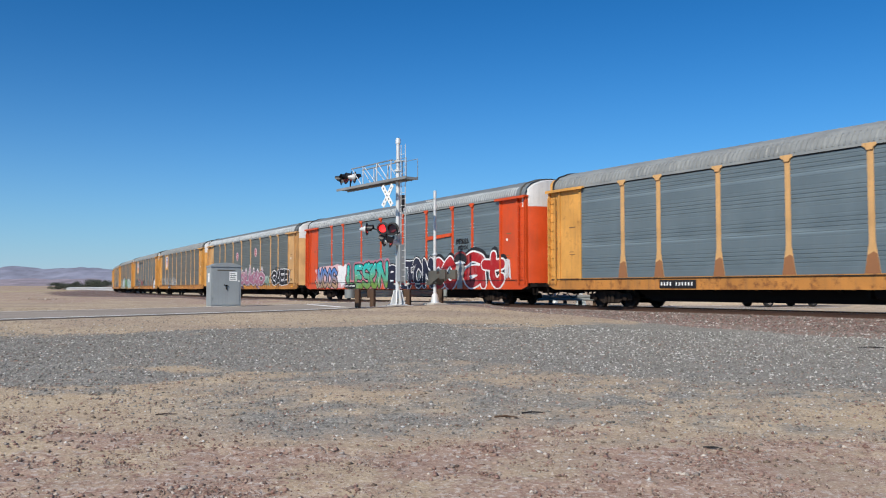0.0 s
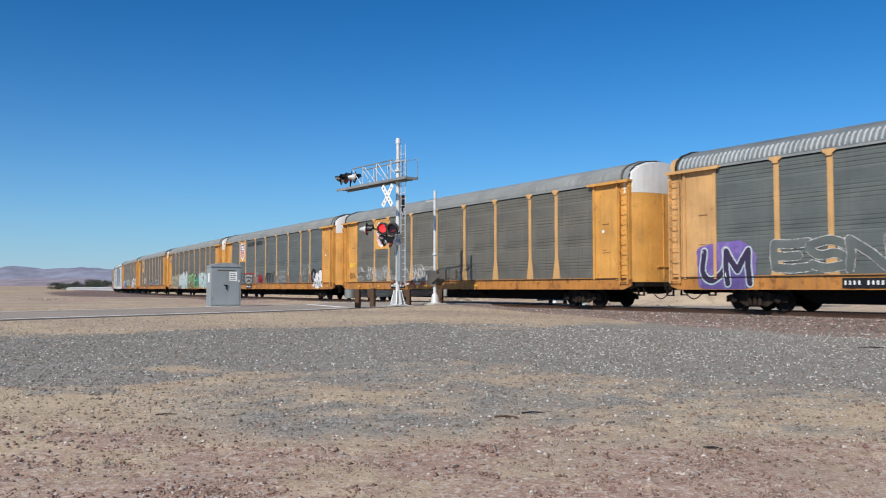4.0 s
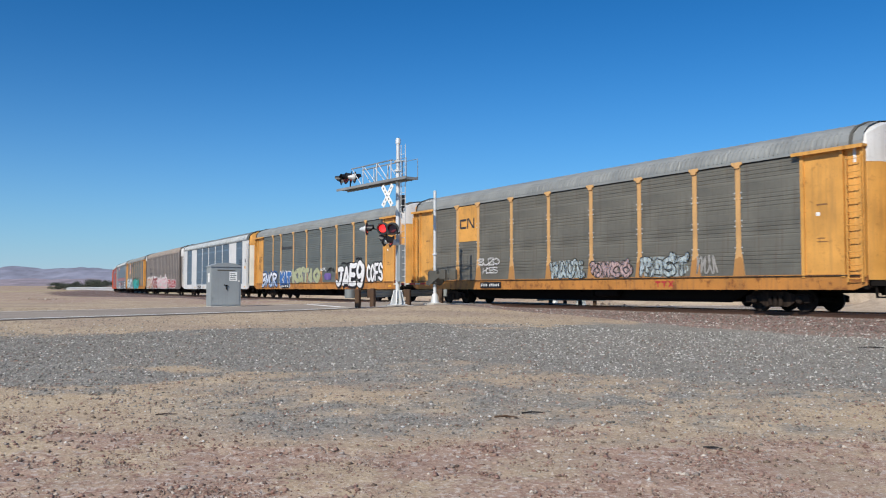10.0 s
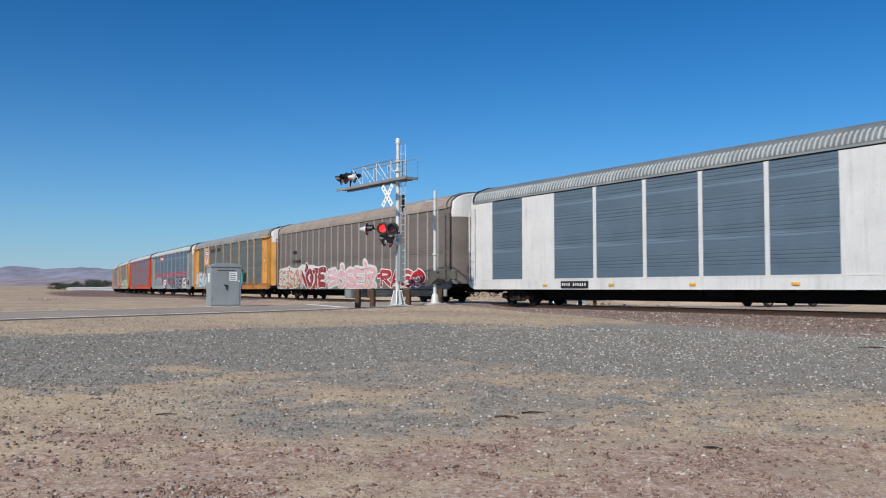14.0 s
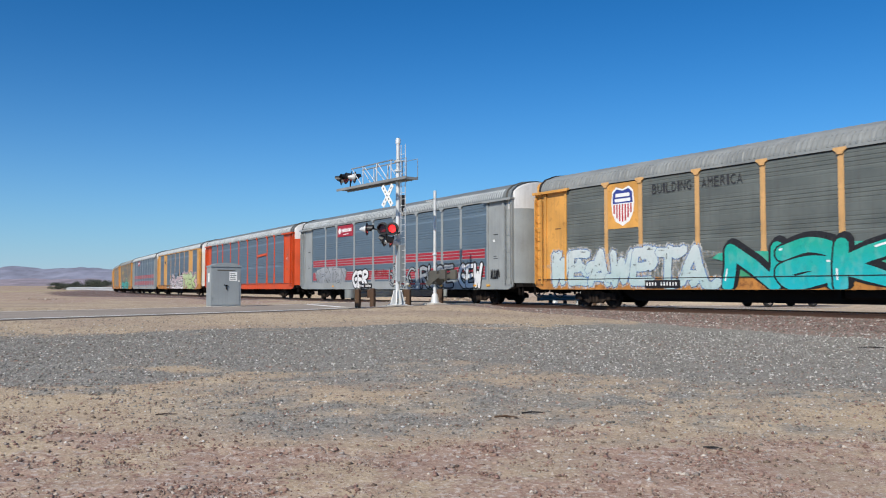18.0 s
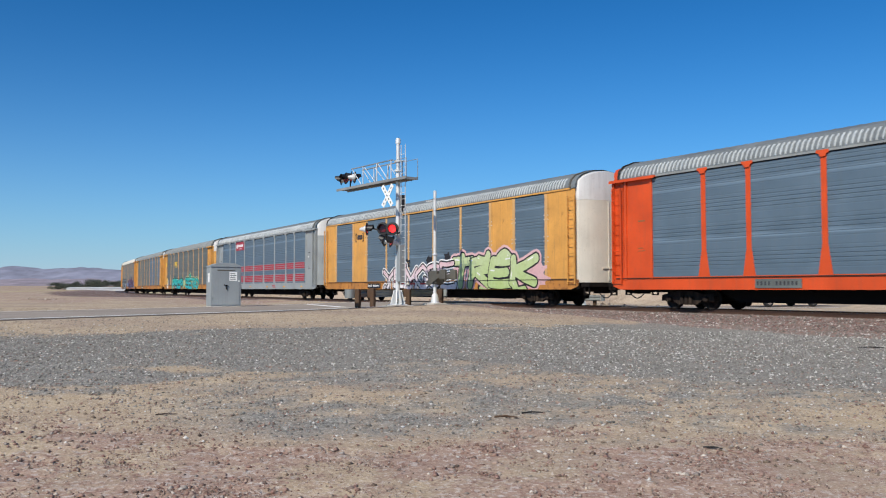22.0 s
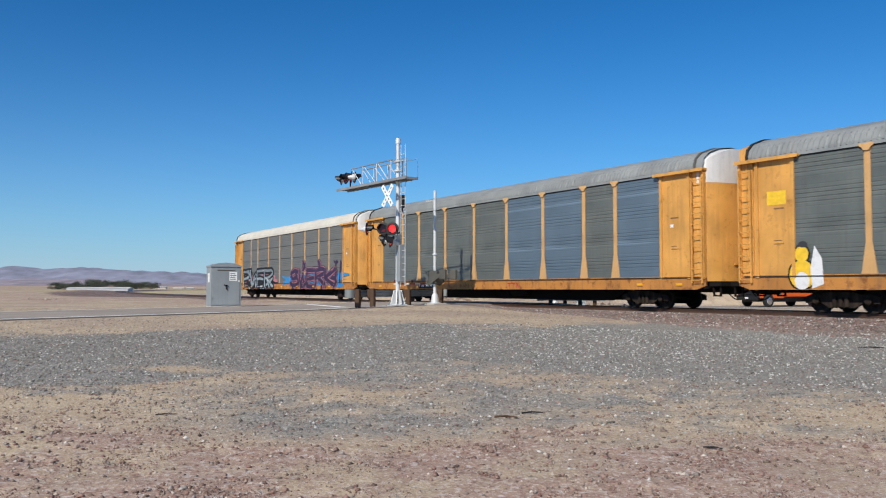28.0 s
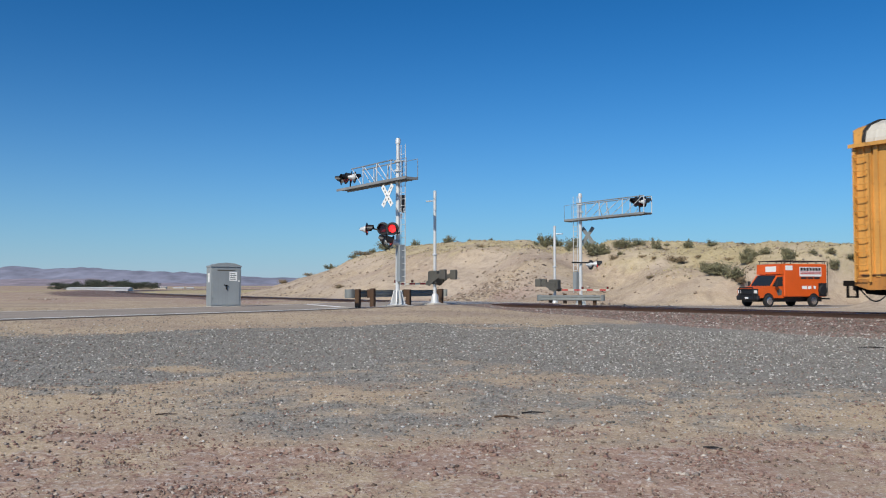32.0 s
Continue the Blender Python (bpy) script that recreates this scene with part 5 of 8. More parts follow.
    part("windshield", Shape().add([(2.02, -0.86, 1.335), (2.02, 0.86, 1.335), (1.455, 0.80, 1.975), (1.455, -0.80, 1.975), (2.0, -0.86, 1.30), (2.0, 0.86, 1.30), (1.43, 0.80, 1.95), (1.43, -0.80, 1.95)],
         [(0, 1, 2, 3), (7, 6, 5, 4), (0, 4, 5, 1), (1, 5, 6, 2), (2, 6, 7, 3), (3, 7, 4, 0)]), g, v)
    part("underbody", Shape().box(-2.6, 2.9, -0.7, 0.7, 0.32, 0.62), TRIM, v)
    rack = part("roof_rack", Shape().pipe([(-2.75, -1.0, 2.9), (1.2, -1.0, 2.9), (1.2, 1.0, 2.9), (-2.75, 1.0, 2.9), (-2.75, -1.0, 2.9)], 0.025, 6), TRIM, v, "black tubular roof rack")
    for k in range(6):
        part("rack_bar", Shape().tube((-2.6 + 0.74 * k, -1.0, 2.88), (-2.6 + 0.74 * k, 1.0, 2.88), 0.02, 6), TRIM, rack)
        for s in (-1, 1):
            part("rack_foot", Shape().tube((-2.6 + 0.74 * k, s * 1.0, 2.7), (-2.6 + 0.74 * k, s * 1.0, 2.9), 0.02, 6), TRIM, rack)
    lad = part("rear_ladder", Shape().tube((-2.85, 0.6, 0.7), (-2.85, 0.6, 2.9), 0.02, 6).tube((-2.85, 1.0, 0.7), (-2.85, 1.0, 2.9), 0.02, 6), TRIM, v)
    for k in range(7):
        part("rung", Shape().tube((-2.85, 0.6, 0.85 + 0.3 * k), (-2.85, 1.0, 0.85 + 0.3 * k), 0.015, 6), TRIM, lad)
    part("rear_step", Shape().bbox(-3.05, -2.75, -0.9, 1.0, 0.45, 0.55, 0.02), TRIM, v)
    part("spare_wheel", Shape().lathe((-2.3, 1.055, 1.05), (-2.3, 1.2, 1.05), [(0, 0.36), (0.1, 0.36), (0.14, 0.3)], 16).box(-2.65, -1.98, 1.05, 1.1, 0.66, 1.5), TRIM, v)
    # side sign board with bars for the print, on its left flank
    sg = part("side_sign", Shape().box(-2.25, -0.35, 1.052, 1.062, 1.92, 2.52), SIGN_WHITE, v, "white printed sign panel")
    for k in range(7):
        part("print_bar", Shape().box(-0.42 - 0.26 * k - 0.2, -0.42 - 0.26 * k, 1.062, 1.07, 2.28, 2.48), DARK, sg)
    part("print_bar", Shape().box(-2.2, -0.42, 1.062, 1.07, 2.17, 2.23), STRIPE_RED, sg)
    part("print_bar", Shape().box(-2.2, -0.42, 1.062, 1.07, 2.06, 2.12), STRIPE_RED, sg)
    for k in range(3):
        part("print_bar", Shape().box(-0.45 - 0.58 * k - 0.5, -0.45 - 0.58 * k, 1.054, 1.066, 1.76, 1.88), SIGN_WHITE if k < 0 else DARK, sg)
    for k, w in enumerate((0.42, 0.30, 0.2, 0.3)):
        part("sticker", Shape().box(-0.55 - 0.5 * k - w, -0.55 - 0.5 * k, 1.052, 1.058, 1.12, 1.32), SIGN_WHITE, v)
    part("front_sign", Shape().box(1.345, 1.352, -0.2, 0.75, 2.2, 2.55), SIGN_WHITE, v)
    part("front_sign", Shape().box(0.25, 0.85, 1.052, 1.06, 2.3, 2.6), SIGN_WHITE, v)
    part("number_plate", Shape().box(3.165, 3.172, -0.16, 0.16, 0.5, 0.62), SIGN_WHITE, v)
    part("door_emblem", Shape().plate([(1.15, 0.75), (1.45, 0.7), (1.55, 1.0), (1.3, 1.15), (1.1, 1.0)], "y", 0.984, 0.99), GALV_GREY, v)
    return v


service_van()


# ---- desert plants ----
def leaf_material(name, col):
    m, nt, b = material(name, 0.7)
    geo = nt.nodes.new("ShaderNodeNewGeometry")
    c = mix(nt, geo.outputs["Random Per Island"], tuple(0.55 * x for x in col), tuple(1.35 * x for x in col))
    nt.links.new(c, b.inputs["Base Color"])
    return m


CREOSOTE = leaf_material("creosote_leaves", (0.20, 0.19, 0.105))
DRY_BRUSH = leaf_material("dry_brush_twigs", (0.28, 0.21, 0.12))
STEM = plain("grey_brown_stems", (0.13, 0.10, 0.075), 0.9)
# far tree green, lightened and greyed to include distance haze
TREE_LEAF = leaf_material("hazed_dark_tree_leaves", (0.07, 0.085, 0.058))


def leaf_cloud(rng, centres, radius, count, size):
    """Many small leaf blades spread round the given centres."""
    c = np.array(centres)[rng.randint(0, len(centres), count)]
    p = c + rng.normal(0, 1, (count, 3)) * np.array(radius) * 0.5
    a, b = rng.normal(0, 1, (count, 3)), rng.normal(0, 1, (count, 3))
    a /= np.linalg.norm(a, axis=1)[:, None]
    b -= a * (a * b).sum(1)[:, None]
    b /= np.linalg.norm(b, axis=1)[:, None]
    s = size * rng.uniform(0.6, 1.4, (count, 1))
    quad = np.stack([p - a * s, p + b * s * 0.5, p + a * s, p - b * s * 0.5], 1).reshape(-1, 3)
    quad[:, 2] = np.maximum(quad[:, 2], 0.02)
    sh = Shape()
    sh.v = [tuple(q) for q in quad]
    sh.f = [(4 * i, 4 * i + 1, 4 * i + 2, 4 * i + 3) for i in range(count)]
    return sh


def flat_mesh(sh, name):
    me = bpy.data.meshes.new(name)
    me.from_pydata(sh.v, [], sh.f)
    me.materials.append(None)
    return me


def bush_kind(seed, leaves, dense, label):
    rng = np.random.RandomState(seed)
    b = thing("creosote_bush" if leaves is CREOSOTE else "dry_bush", pose(0, 0, -50), label, "bush", "bushes on the sand hill")
    tips = []
    stems = Shape()
    for k in range(16):
        a, r = rng.uniform(0, 6.283), rng.uniform(0.25, 0.95)
        h = rng.uniform(0.45, 1.0) * (1.15 - 0.45 * r)
        mid = (0.45 * r * math.cos(a), 0.45 * r * math.sin(a), 0.5 * h)
        tip = (r * math.cos(a), r * math.sin(a), h)
        stems.tube((0.06 * math.cos(a), 0.06 * math.sin(a), -0.08), mid, 0.022, 4, 0.014, False).tube(mid, tip, 0.014, 4, 0.006, False)
        tips += [tip, tuple(0.5 * (m + t) for m, t in zip(mid, tip)), (0.8 * tip[0], 0.8 * tip[1], 0.3 * tip[2]), mid]
    part("stems", stems, STEM, b)
    part("foliage", flat_mesh(leaf_cloud(rng, tips, (0.26, 0.26, 0.22), dense * 2, 0.062), "foliage"), leaves, b)
    return b


BUSHES = [bush_kind(1, CREOSOTE, 700, "olive-green creosote bush on the sandy hill"), bush_kind(2, CREOSOTE, 520, "olive-green creosote bush on the sandy hill"),
          bush_kind(3, CREOSOTE, 900, "dense dusty green creosote bush on the sandy hill"), bush_kind(4, DRY_BRUSH, 500, "low dry straw-coloured bush on the sandy slope")]


def put_bush(kind, x, y, r, h):
    rng = random.Random(int(x * 77 + y * 13))
    src = BUSHES[kind]
    m = pose(x, y, place(x, y) - 0.03, 0, 0, rng.uniform(0, 360)) @ Matrix.Diagonal((r, r, h, 1))
    c = copy_thing(src, Matrix.Identity(4))
    c.matrix_basis = m
    return c


for kind, x, y, r, h in ((3, -25.7, 135.0, 1.15, 0.8), (1, -17.1, 128.0, 1.28, 0.85), (0, -11.3, 106.3, 0.74, 0.63), (3, -10.3, 106.9, 1.49, 0.71), (1, -7.0, 105.2, 1.79, 1.24), (0, -3.5, 106.0, 0.65, 0.78), (0, 0.7, 100.7, 0.85, 0.89), (0, 2.9, 93.2, 0.22, 0.28), (0, 5.2, 90.8, 0.28, 0.27), (2, 14.5, 93.7, 1.08, 1.25), (2, 11.7, 96.1, 1.48, 1.28), (0, 13.0, 96.1, 1.04, 0.99), (2, 13.9, 76.5, 1.3, 1.36), (1, 15.1, 87.7, 0.81, 1.04), (3, 15.0, 74.1, 0.46, 0.55)):
    put_bush(kind, x, y, r, h)
for kind, x, y, r, h in ((0, 17.0, 78.7, 1.34, 0.93), (1, 18.3, 78.6, 0.85, 0.75), (0, 19.3, 76.4, 0.65, 1.02), (3, 19.1, 69.2, 0.96, 0.61), (0, 21.4, 73.4, 0.51, 0.76), (0, 23.5, 73.7, 0.63, 0.54), (2, 20.2, 61.4, 1.18, 1.0), (2, 20.7, 59.9, 0.92, 0.97), (3, 21.0, 59.6, 0.78, 0.62), (1, 20.5, 65.5, 0.76, 0.58), (2, 23.1, 63.7, 0.69, 1.13), (0, 23.9, 64.6, 0.45, 0.48), (0, 24.6, 64.2, 0.55, 0.57), (2, 25.4, 61.8, 0.72, 0.82), (1, 25.9, 63.6, 0.49, 0.56)):
    put_bush(kind, x, y, r, h)
for kind, x, y, r, h in ((0, 27.1, 61.6, 0.38, 0.36), (0, 28.5, 61.9, 0.48, 0.37), (2, 28.5, 61.4, 0.57, 0.82), (3, 22.7, 66.8, 0.41, 0.3), (3, 16.2, 65.9, 0.56, 0.29), (3, -10.9, 88.6, 0.68, 0.52), (3, 3.8, 86.2, 0.53, 0.38), (3, 21.0, 69.3, 0.43, 0.31), (3, 26.0, 60.9, 0.33, 0.27), (3, -21.3, 133.0, 1.03, 0.59), (0, -9.0, 107.7, 0.58, 0.64), (1, 20.6, 77.3, 0.36, 0.34), (2, 30.3, 62.1, 0.62, 0.46), (0, 31.8, 62.6, 0.53, 0.46)):
    put_bush(kind, x, y, r, h)
for kind, x, y, r, h in ((0, 9.6, 87.2, 0.35, 0.45), (2, 10.6, 88.0, 0.62, 0.75), (1, 12.7, 85.3, 0.45, 1.0), (0, 14.7, 76.2, 0.6, 0.75), (0, 15.7, 74.4, 0.35, 0.32), (2, 16.6, 80.2, 0.6, 0.45), (3, 19.6, 74.1, 0.3, 0.28), (3, 17.7, 70.7, 0.34, 0.34), (3, 17.0, 71.8, 0.4, 0.26), (3, 19.4, 69.1, 0.62, 0.5), (2, 19.9, 63.4, 0.62, 0.6), (0, 21.2, 65.1, 0.42, 0.42), (0, 24.3, 67.1, 0.4, 0.44), (2, 21.7, 74.2, 0.4, 0.45), (3, 25.6, 71.9, 0.35, 0.25)):
    put_bush(kind, x, y, r, h)
for src in BUSHES:
    for o in (*src.children_recursive, src):
        bpy.data.objects.remove(o)


# ---- far trees, sheds and mountains ----
def far_tree(x, y, h, w, seed):
    rng = np.random.RandomState(seed)
    t = thing("windbreak_tree", pose(x, y, place(x, y)), "dark green bushy tree in a far windbreak row", "tree", "windbreak row")
    part("trunk", Shape().tube((0, 0, -0.2), (0.1, 0, h * 0.5), 0.22, 7, 0.12).tube((0.1, 0, h * 0.4), (w * 0.3, 0.2, h * 0.75), 0.1, 6, 0.04).tube((0.1, 0, h * 0.4), (-w * 0.3, -0.2, h * 0.7), 0.1, 6, 0.04), STEM, t)
    cs = [(rng.uniform(-w / 2, w / 2), rng.uniform(-1.5, 1.5), h * rng.uniform(0.18, 0.85)) for k in range(22)]
    part("crown", flat_mesh(leaf_cloud(rng, cs, (w * 0.26, 1.5, h * 0.2), 3000, 0.27), "crown"), TREE_LEAF, t)
    return t


rng = random.Random(5)
x = -281.0
while x < -209:
    w = rng.uniform(6.5, 9.5)
    swell = 0.78 + 0.3 * math.sin((x + 281) / 72 * math.pi) + 0.14 * math.sin(x * 0.37)
    far_tree(x + w / 2, 600 + rng.uniform(-6, 6), 6.2 * swell, w * 1.1, int(x * 10) % 9973)
    x += w * rng.uniform(0.72, 0.95)

for x, y, w, h in ((-122, 300, 21, 0.55),):
    z = place(x, y)
    s = thing("storage_shed", pose(x, y, z, 0, 0, 4), "long low white roofed shed far across the plain", "shed")
    part("wall", Shape().bbox(-w / 2, w / 2, -3, 3, -0.3, h, 0.02), WHITE_PAINT, s)
    part("roof", Shape().plate([(-3.3, h), (3.3, h), (0, h + 0.5)], "x", -w / 2 - 0.3, w / 2 + 0.3), WHITE_PAINT, s, "white metal roof")
for x, y, w, h in ((-253, 760, 7, 1.4), (-240, 765, 9, 0.8), (-231, 770, 6, 0.8), (-262, 770, 5, 1.0)):
    s = thing("farm_building", pose(x, y, place(x, y), 0, 0, 12), "small pale farm building far across the plain", "building", "far farm buildings")
    part("wall", Shape().bbox(-w / 2, w / 2, -4, 4, -0.5, h, 0.05), CREAM, s)
    part("roof", Shape().plate([(-4.4, h), (4.4, h), (0, h + 0.7)], "x", -w / 2 - 0.4, w / 2 + 0.4), WHITE_PAINT, s)


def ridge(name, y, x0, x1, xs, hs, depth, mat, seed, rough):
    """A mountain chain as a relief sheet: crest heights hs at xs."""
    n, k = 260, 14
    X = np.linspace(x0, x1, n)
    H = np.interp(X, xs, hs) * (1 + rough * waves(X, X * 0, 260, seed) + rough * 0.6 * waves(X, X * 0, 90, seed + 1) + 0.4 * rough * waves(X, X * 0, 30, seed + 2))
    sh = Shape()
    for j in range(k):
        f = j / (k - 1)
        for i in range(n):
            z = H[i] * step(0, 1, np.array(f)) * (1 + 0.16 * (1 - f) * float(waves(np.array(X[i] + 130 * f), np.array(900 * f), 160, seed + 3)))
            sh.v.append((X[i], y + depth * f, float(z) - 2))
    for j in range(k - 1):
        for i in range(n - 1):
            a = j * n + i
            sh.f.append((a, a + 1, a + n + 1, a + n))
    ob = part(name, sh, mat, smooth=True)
    return tagged(ob, "bare desert mountains on the horizon, coloured purple for distance haze", "mountains", kind="structure")


# rock colours hold the distance haze, bluer on the farther chain
FAR_ROCK = plain("far_hazed_rock", (0.215, 0.225, 0.29), 1.0, vary=0.3, scale=0.012)
NEAR_ROCK = plain("hazed_ridge_rock", (0.26, 0.225, 0.255), 1.0, vary=0.3, scale=0.02)
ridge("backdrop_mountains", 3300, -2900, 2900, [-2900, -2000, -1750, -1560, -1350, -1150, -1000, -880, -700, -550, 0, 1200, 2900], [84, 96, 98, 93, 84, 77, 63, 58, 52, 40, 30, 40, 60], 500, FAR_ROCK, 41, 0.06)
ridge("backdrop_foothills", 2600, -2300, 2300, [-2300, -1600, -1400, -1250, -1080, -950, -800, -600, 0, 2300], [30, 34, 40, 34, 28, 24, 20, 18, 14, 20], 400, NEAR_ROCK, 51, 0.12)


# ---- loose stones ----
def stone_material(name, cols, rough=0.85):
    m, nt, b = material(name, rough, spec=0.3)
    geo = nt.nodes.new("ShaderNodeNewGeometry")
    r = nt.nodes.new("ShaderNodeValToRGB")
    e = r.color_ramp.elements
    e[0].color, e[0].position = (*cols[0], 1), 0.0
    e[1].color, e[1].position = (*cols[-1], 1), 1.0
    for i, c in enumerate(cols[1:-1]):
        q = e.new((i + 1) / (len(cols) - 1))
        q.color = (*c, 1)
    nt.links.new(geo.outputs["Random Per Island"], r.inputs["Fac"])
    v = coords(nt)
    c = mix(nt, ramp(nt, noise_of(nt, v, 60, 3), 0.3, 0.7, 0, 0.5), r.outputs["Color"], (0.3, 0.255, 0.195))
    nt.links.new(c, b.inputs["Base Color"])
    return m


OCTA = np.array([(1, 0, 0), (-1, 0, 0), (0, 1, 0), (0, -1, 0), (0, 0, 1), (0, 0, -1)], float)
OCTA_F = np.array([(0, 2, 4), (2, 1, 4), (1, 3, 4), (3, 0, 4), (2, 0, 5), (1, 2, 5), (3, 1, 5), (0, 3, 5)])


def scatter(name, x, y, sizes, seed, mat, label, sink=0.35):
    """Many angular stones lying on the ground, as one object."""
    rng = np.random.RandomState(seed)
    n = len(x)
    v = OCTA[None] * rng.uniform(0.6, 1.25, (n, 6, 1)) * np.stack([rng.uniform(0.7, 1.3, n), rng.uniform(0.7, 1.3, n), rng.uniform(0.45, 0.85, n)], 1)[:, None]
    a = rng.uniform(0, 6.283, n)
    ca, sa = np.cos(a)[:, None], np.sin(a)[:, None]
    v = np.stack([v[..., 0] * ca - v[..., 1] * sa, v[..., 0] * sa + v[..., 1] * ca, v[..., 2] + 0.3 * v[..., 0] * rng.uniform(-1, 1, (n, 1))], -1)
    v *= sizes[:, None, None]
    v += np.stack([x, y, ground_height(x, y) + sizes * (0.5 - sink)], 1)[:, None]
    f = (OCTA_F[None] + 6 * np.arange(n)[:, None, None]).reshape(-1, 3)
    me = bpy.data.meshes.new(name)
    me.vertices.add(n * 6)
    me.vertices.foreach_set("co", v.astype(np.float32).ravel())
    me.loops.add(len(f) * 3)
    me.loops.foreach_set("vertex_index", f.astype(np.int32).ravel())
    me.polygons.add(len(f))
    me.polygons.foreach_set("loop_start", (np.arange(len(f)) * 3).astype(np.int32))
    me.update(calc_edges=True)
    me.materials.append(mat)
    return tagged(new(name, me), label, "stones", kind="stuff")


def sample_zone(values, count, seed, y0, y1):
    """Random places on the open ground, thinned by a zone of the ground's grid."""
    rng = np.random.RandomState(seed)
    y = y0 + (y1 - y0) * rng.uniform(0, 1, count) ** 0.75
    x = rng.uniform(-1, 1, count) * (0.56 * y + 1.5)
    i = np.clip(np.searchsorted(gx, x), 0, nx - 1)
    j = np.clip(np.searchsorted(gy, y), 0, ny - 1)
    keep = (rng.uniform(0, 1, count) < values[j, i]) & (np.abs(from_track(x, y)) > 3.0) & (from_road(x, y) > ROAD_W / 2 + 0.6)
    return x[keep], y[keep]


# the scattered stones are each one object per kind
GREYS = stone_material("grey_crushed_stone", [(0.035, 0.037, 0.037), (0.10, 0.105, 0.105), (0.20, 0.205, 0.20), (0.26, 0.26, 0.25), (0.07, 0.072, 0.07), (0.19, 0.20, 0.195), (0.29, 0.285, 0.27), (0.13, 0.14, 0.137), (0.24, 0.245, 0.235), (0.09, 0.09, 0.088), (0.22, 0.225, 0.22), (0.36, 0.355, 0.34), (0.80, 0.78, 0.74)])
REDS = stone_material("reddish_crushed_stone", [(0.05, 0.028, 0.024), (0.16, 0.07, 0.058), (0.30, 0.17, 0.14), (0.38, 0.28, 0.23), (0.15, 0.10, 0.085), (0.26, 0.13, 0.11), (0.33, 0.22, 0.18), (0.20, 0.18, 0.17), (0.72, 0.64, 0.56)])
SANDS = stone_material("brown_pebbles", [(0.07, 0.048, 0.036), (0.20, 0.14, 0.10), (0.40, 0.31, 0.23), (0.24, 0.19, 0.165), (0.66, 0.57, 0.47)])
rs = np.random.RandomState(9)
x, y = sample_zone(np.clip(grey, 0.04, 1), 112000, 1, 7.5, 24)
scatter("grey_gravel", x, y, 0.005 + 0.021 * rs.uniform(0, 1, len(x)) ** 3.0 + 0.0035 * (y / 10), 2, GREYS, "loose grey crushed gravel strewn over the ground")
clump = np.clip(0.22 + 0.75 * waves(GX, GY, 1.3, 71) + 0.45 * waves(GX, GY, 0.6, 72), 0.06, 1)
x, y = sample_zone(np.clip(pink, 0.10, 1) * clump, 380000, 3, 5.6, 20)
scatter("red_gravel", x, y, 0.004 + 0.027 * rs.uniform(0, 1, len(x)) ** 3.5, 4, REDS, "loose reddish crushed rock strewn over the ground")
CHIPS = stone_material("pale_stone_chips", [(0.42, 0.41, 0.39), (0.70, 0.69, 0.66), (0.82, 0.80, 0.77)])
x, y = sample_zone(np.clip(0.25 + 0.75 * step(-3, 4, GX), 0, 1) * np.clip(0.35 + grey, 0, 1) * near_side, 6500, 13, 6.2, 24)
scatter("pale_chips", x, y, 0.006 + 0.016 * rs.uniform(0, 1, len(x)) ** 2 + 0.004 * (y / 10), 18, CHIPS, "small pale stone chips strewn over the gravel", 0.2)
rc = np.random.RandomState(77)
x, y = np.concatenate([cx + 0.5 * rc.normal(0, 1, 45) for cx in (-3.3, -2.5, -4.2, 1.2)]), np.concatenate([cy + 0.16 * rc.normal(0, 1, 45) for cy in (7.5, 8.0, 8.4, 7.2)])
scatter("soil_clods", x, y, 0.008 + 0.028 * rc.uniform(0, 1, len(x)) ** 2, 78, REDS, "dark reddish clods of soil on bare ground", 0.2)
x, y = sample_zone(np.clip(1 - grey - pink, 0.08, 1), 60000, 5, 5.0, 34)
scatter("pebbles", x, y, 0.006 + 0.022 * rs.uniform(0, 1, len(x)) ** 3.0, 6, SANDS, "scattered brown pebbles on bare sand")
x, y = sample_zone(np.clip(0.12 + 0.75 * waves(GX, GY, 1.9, 75) + 0.5 * waves(GX, GY, 0.7, 76), 0.03, 1) * np.clip(0.35 + 0.7 * pink, 0, 1), 260000, 11, 4.6, 12.5)
scatter("fine_grit", x, y, 0.003 + 0.009 * rs.uniform(0, 1, len(x)) ** 2.2, 12, REDS, "fine reddish grit strewn over bare ground", 0.2)


def along_track(count, seed, s0, s1, d0, d1):
    rng = np.random.RandomState(seed)
    s, d = rng.uniform(s0, s1, count), rng.uniform(d0, d1, count)
    b = TH - np.maximum(S0 - s, 0) / RAD
    x, y = CX - (R_MID + d) * np.cos(b), CY - (R_MID + d) * np.sin(b)
    keep = from_road(x, y) > ROAD_W / 2 + 0.1
    return x[keep], y[keep]


# stones and dry grass on the hill
rh = np.random.RandomState(14)
x, y = rh.uniform(-30, 50, 9000), rh.uniform(52, 125, 9000)
keep = (from_track(x, y) < -7) & (from_road(x, y) > ROAD_W / 2 + 1)
x, y = x[keep], y[keep]
scatter("hill_rocks", x, y, 0.04 + 0.16 * rh.uniform(0, 1, len(x)) ** 4, 15, SANDS, "scattered brown rocks on the sandy hill")
x, y = 3.6 + 2.3 * rh.normal(0, 1, 900), 69.5 + 2.2 * rh.normal(0, 1, 900)
keep = from_track(x, y) < -7
x, y = x[keep], y[keep]
scatter("slope_rubble", x, y, 0.05 + 0.15 * rh.uniform(0, 1, len(x)) ** 2.5, 17, SANDS, "broken brown rubble on the eroded foot of the hill")
x, y = rh.uniform(-26, 55, 26000), rh.uniform(60, 120, 26000)
z = ground_height(x, y)
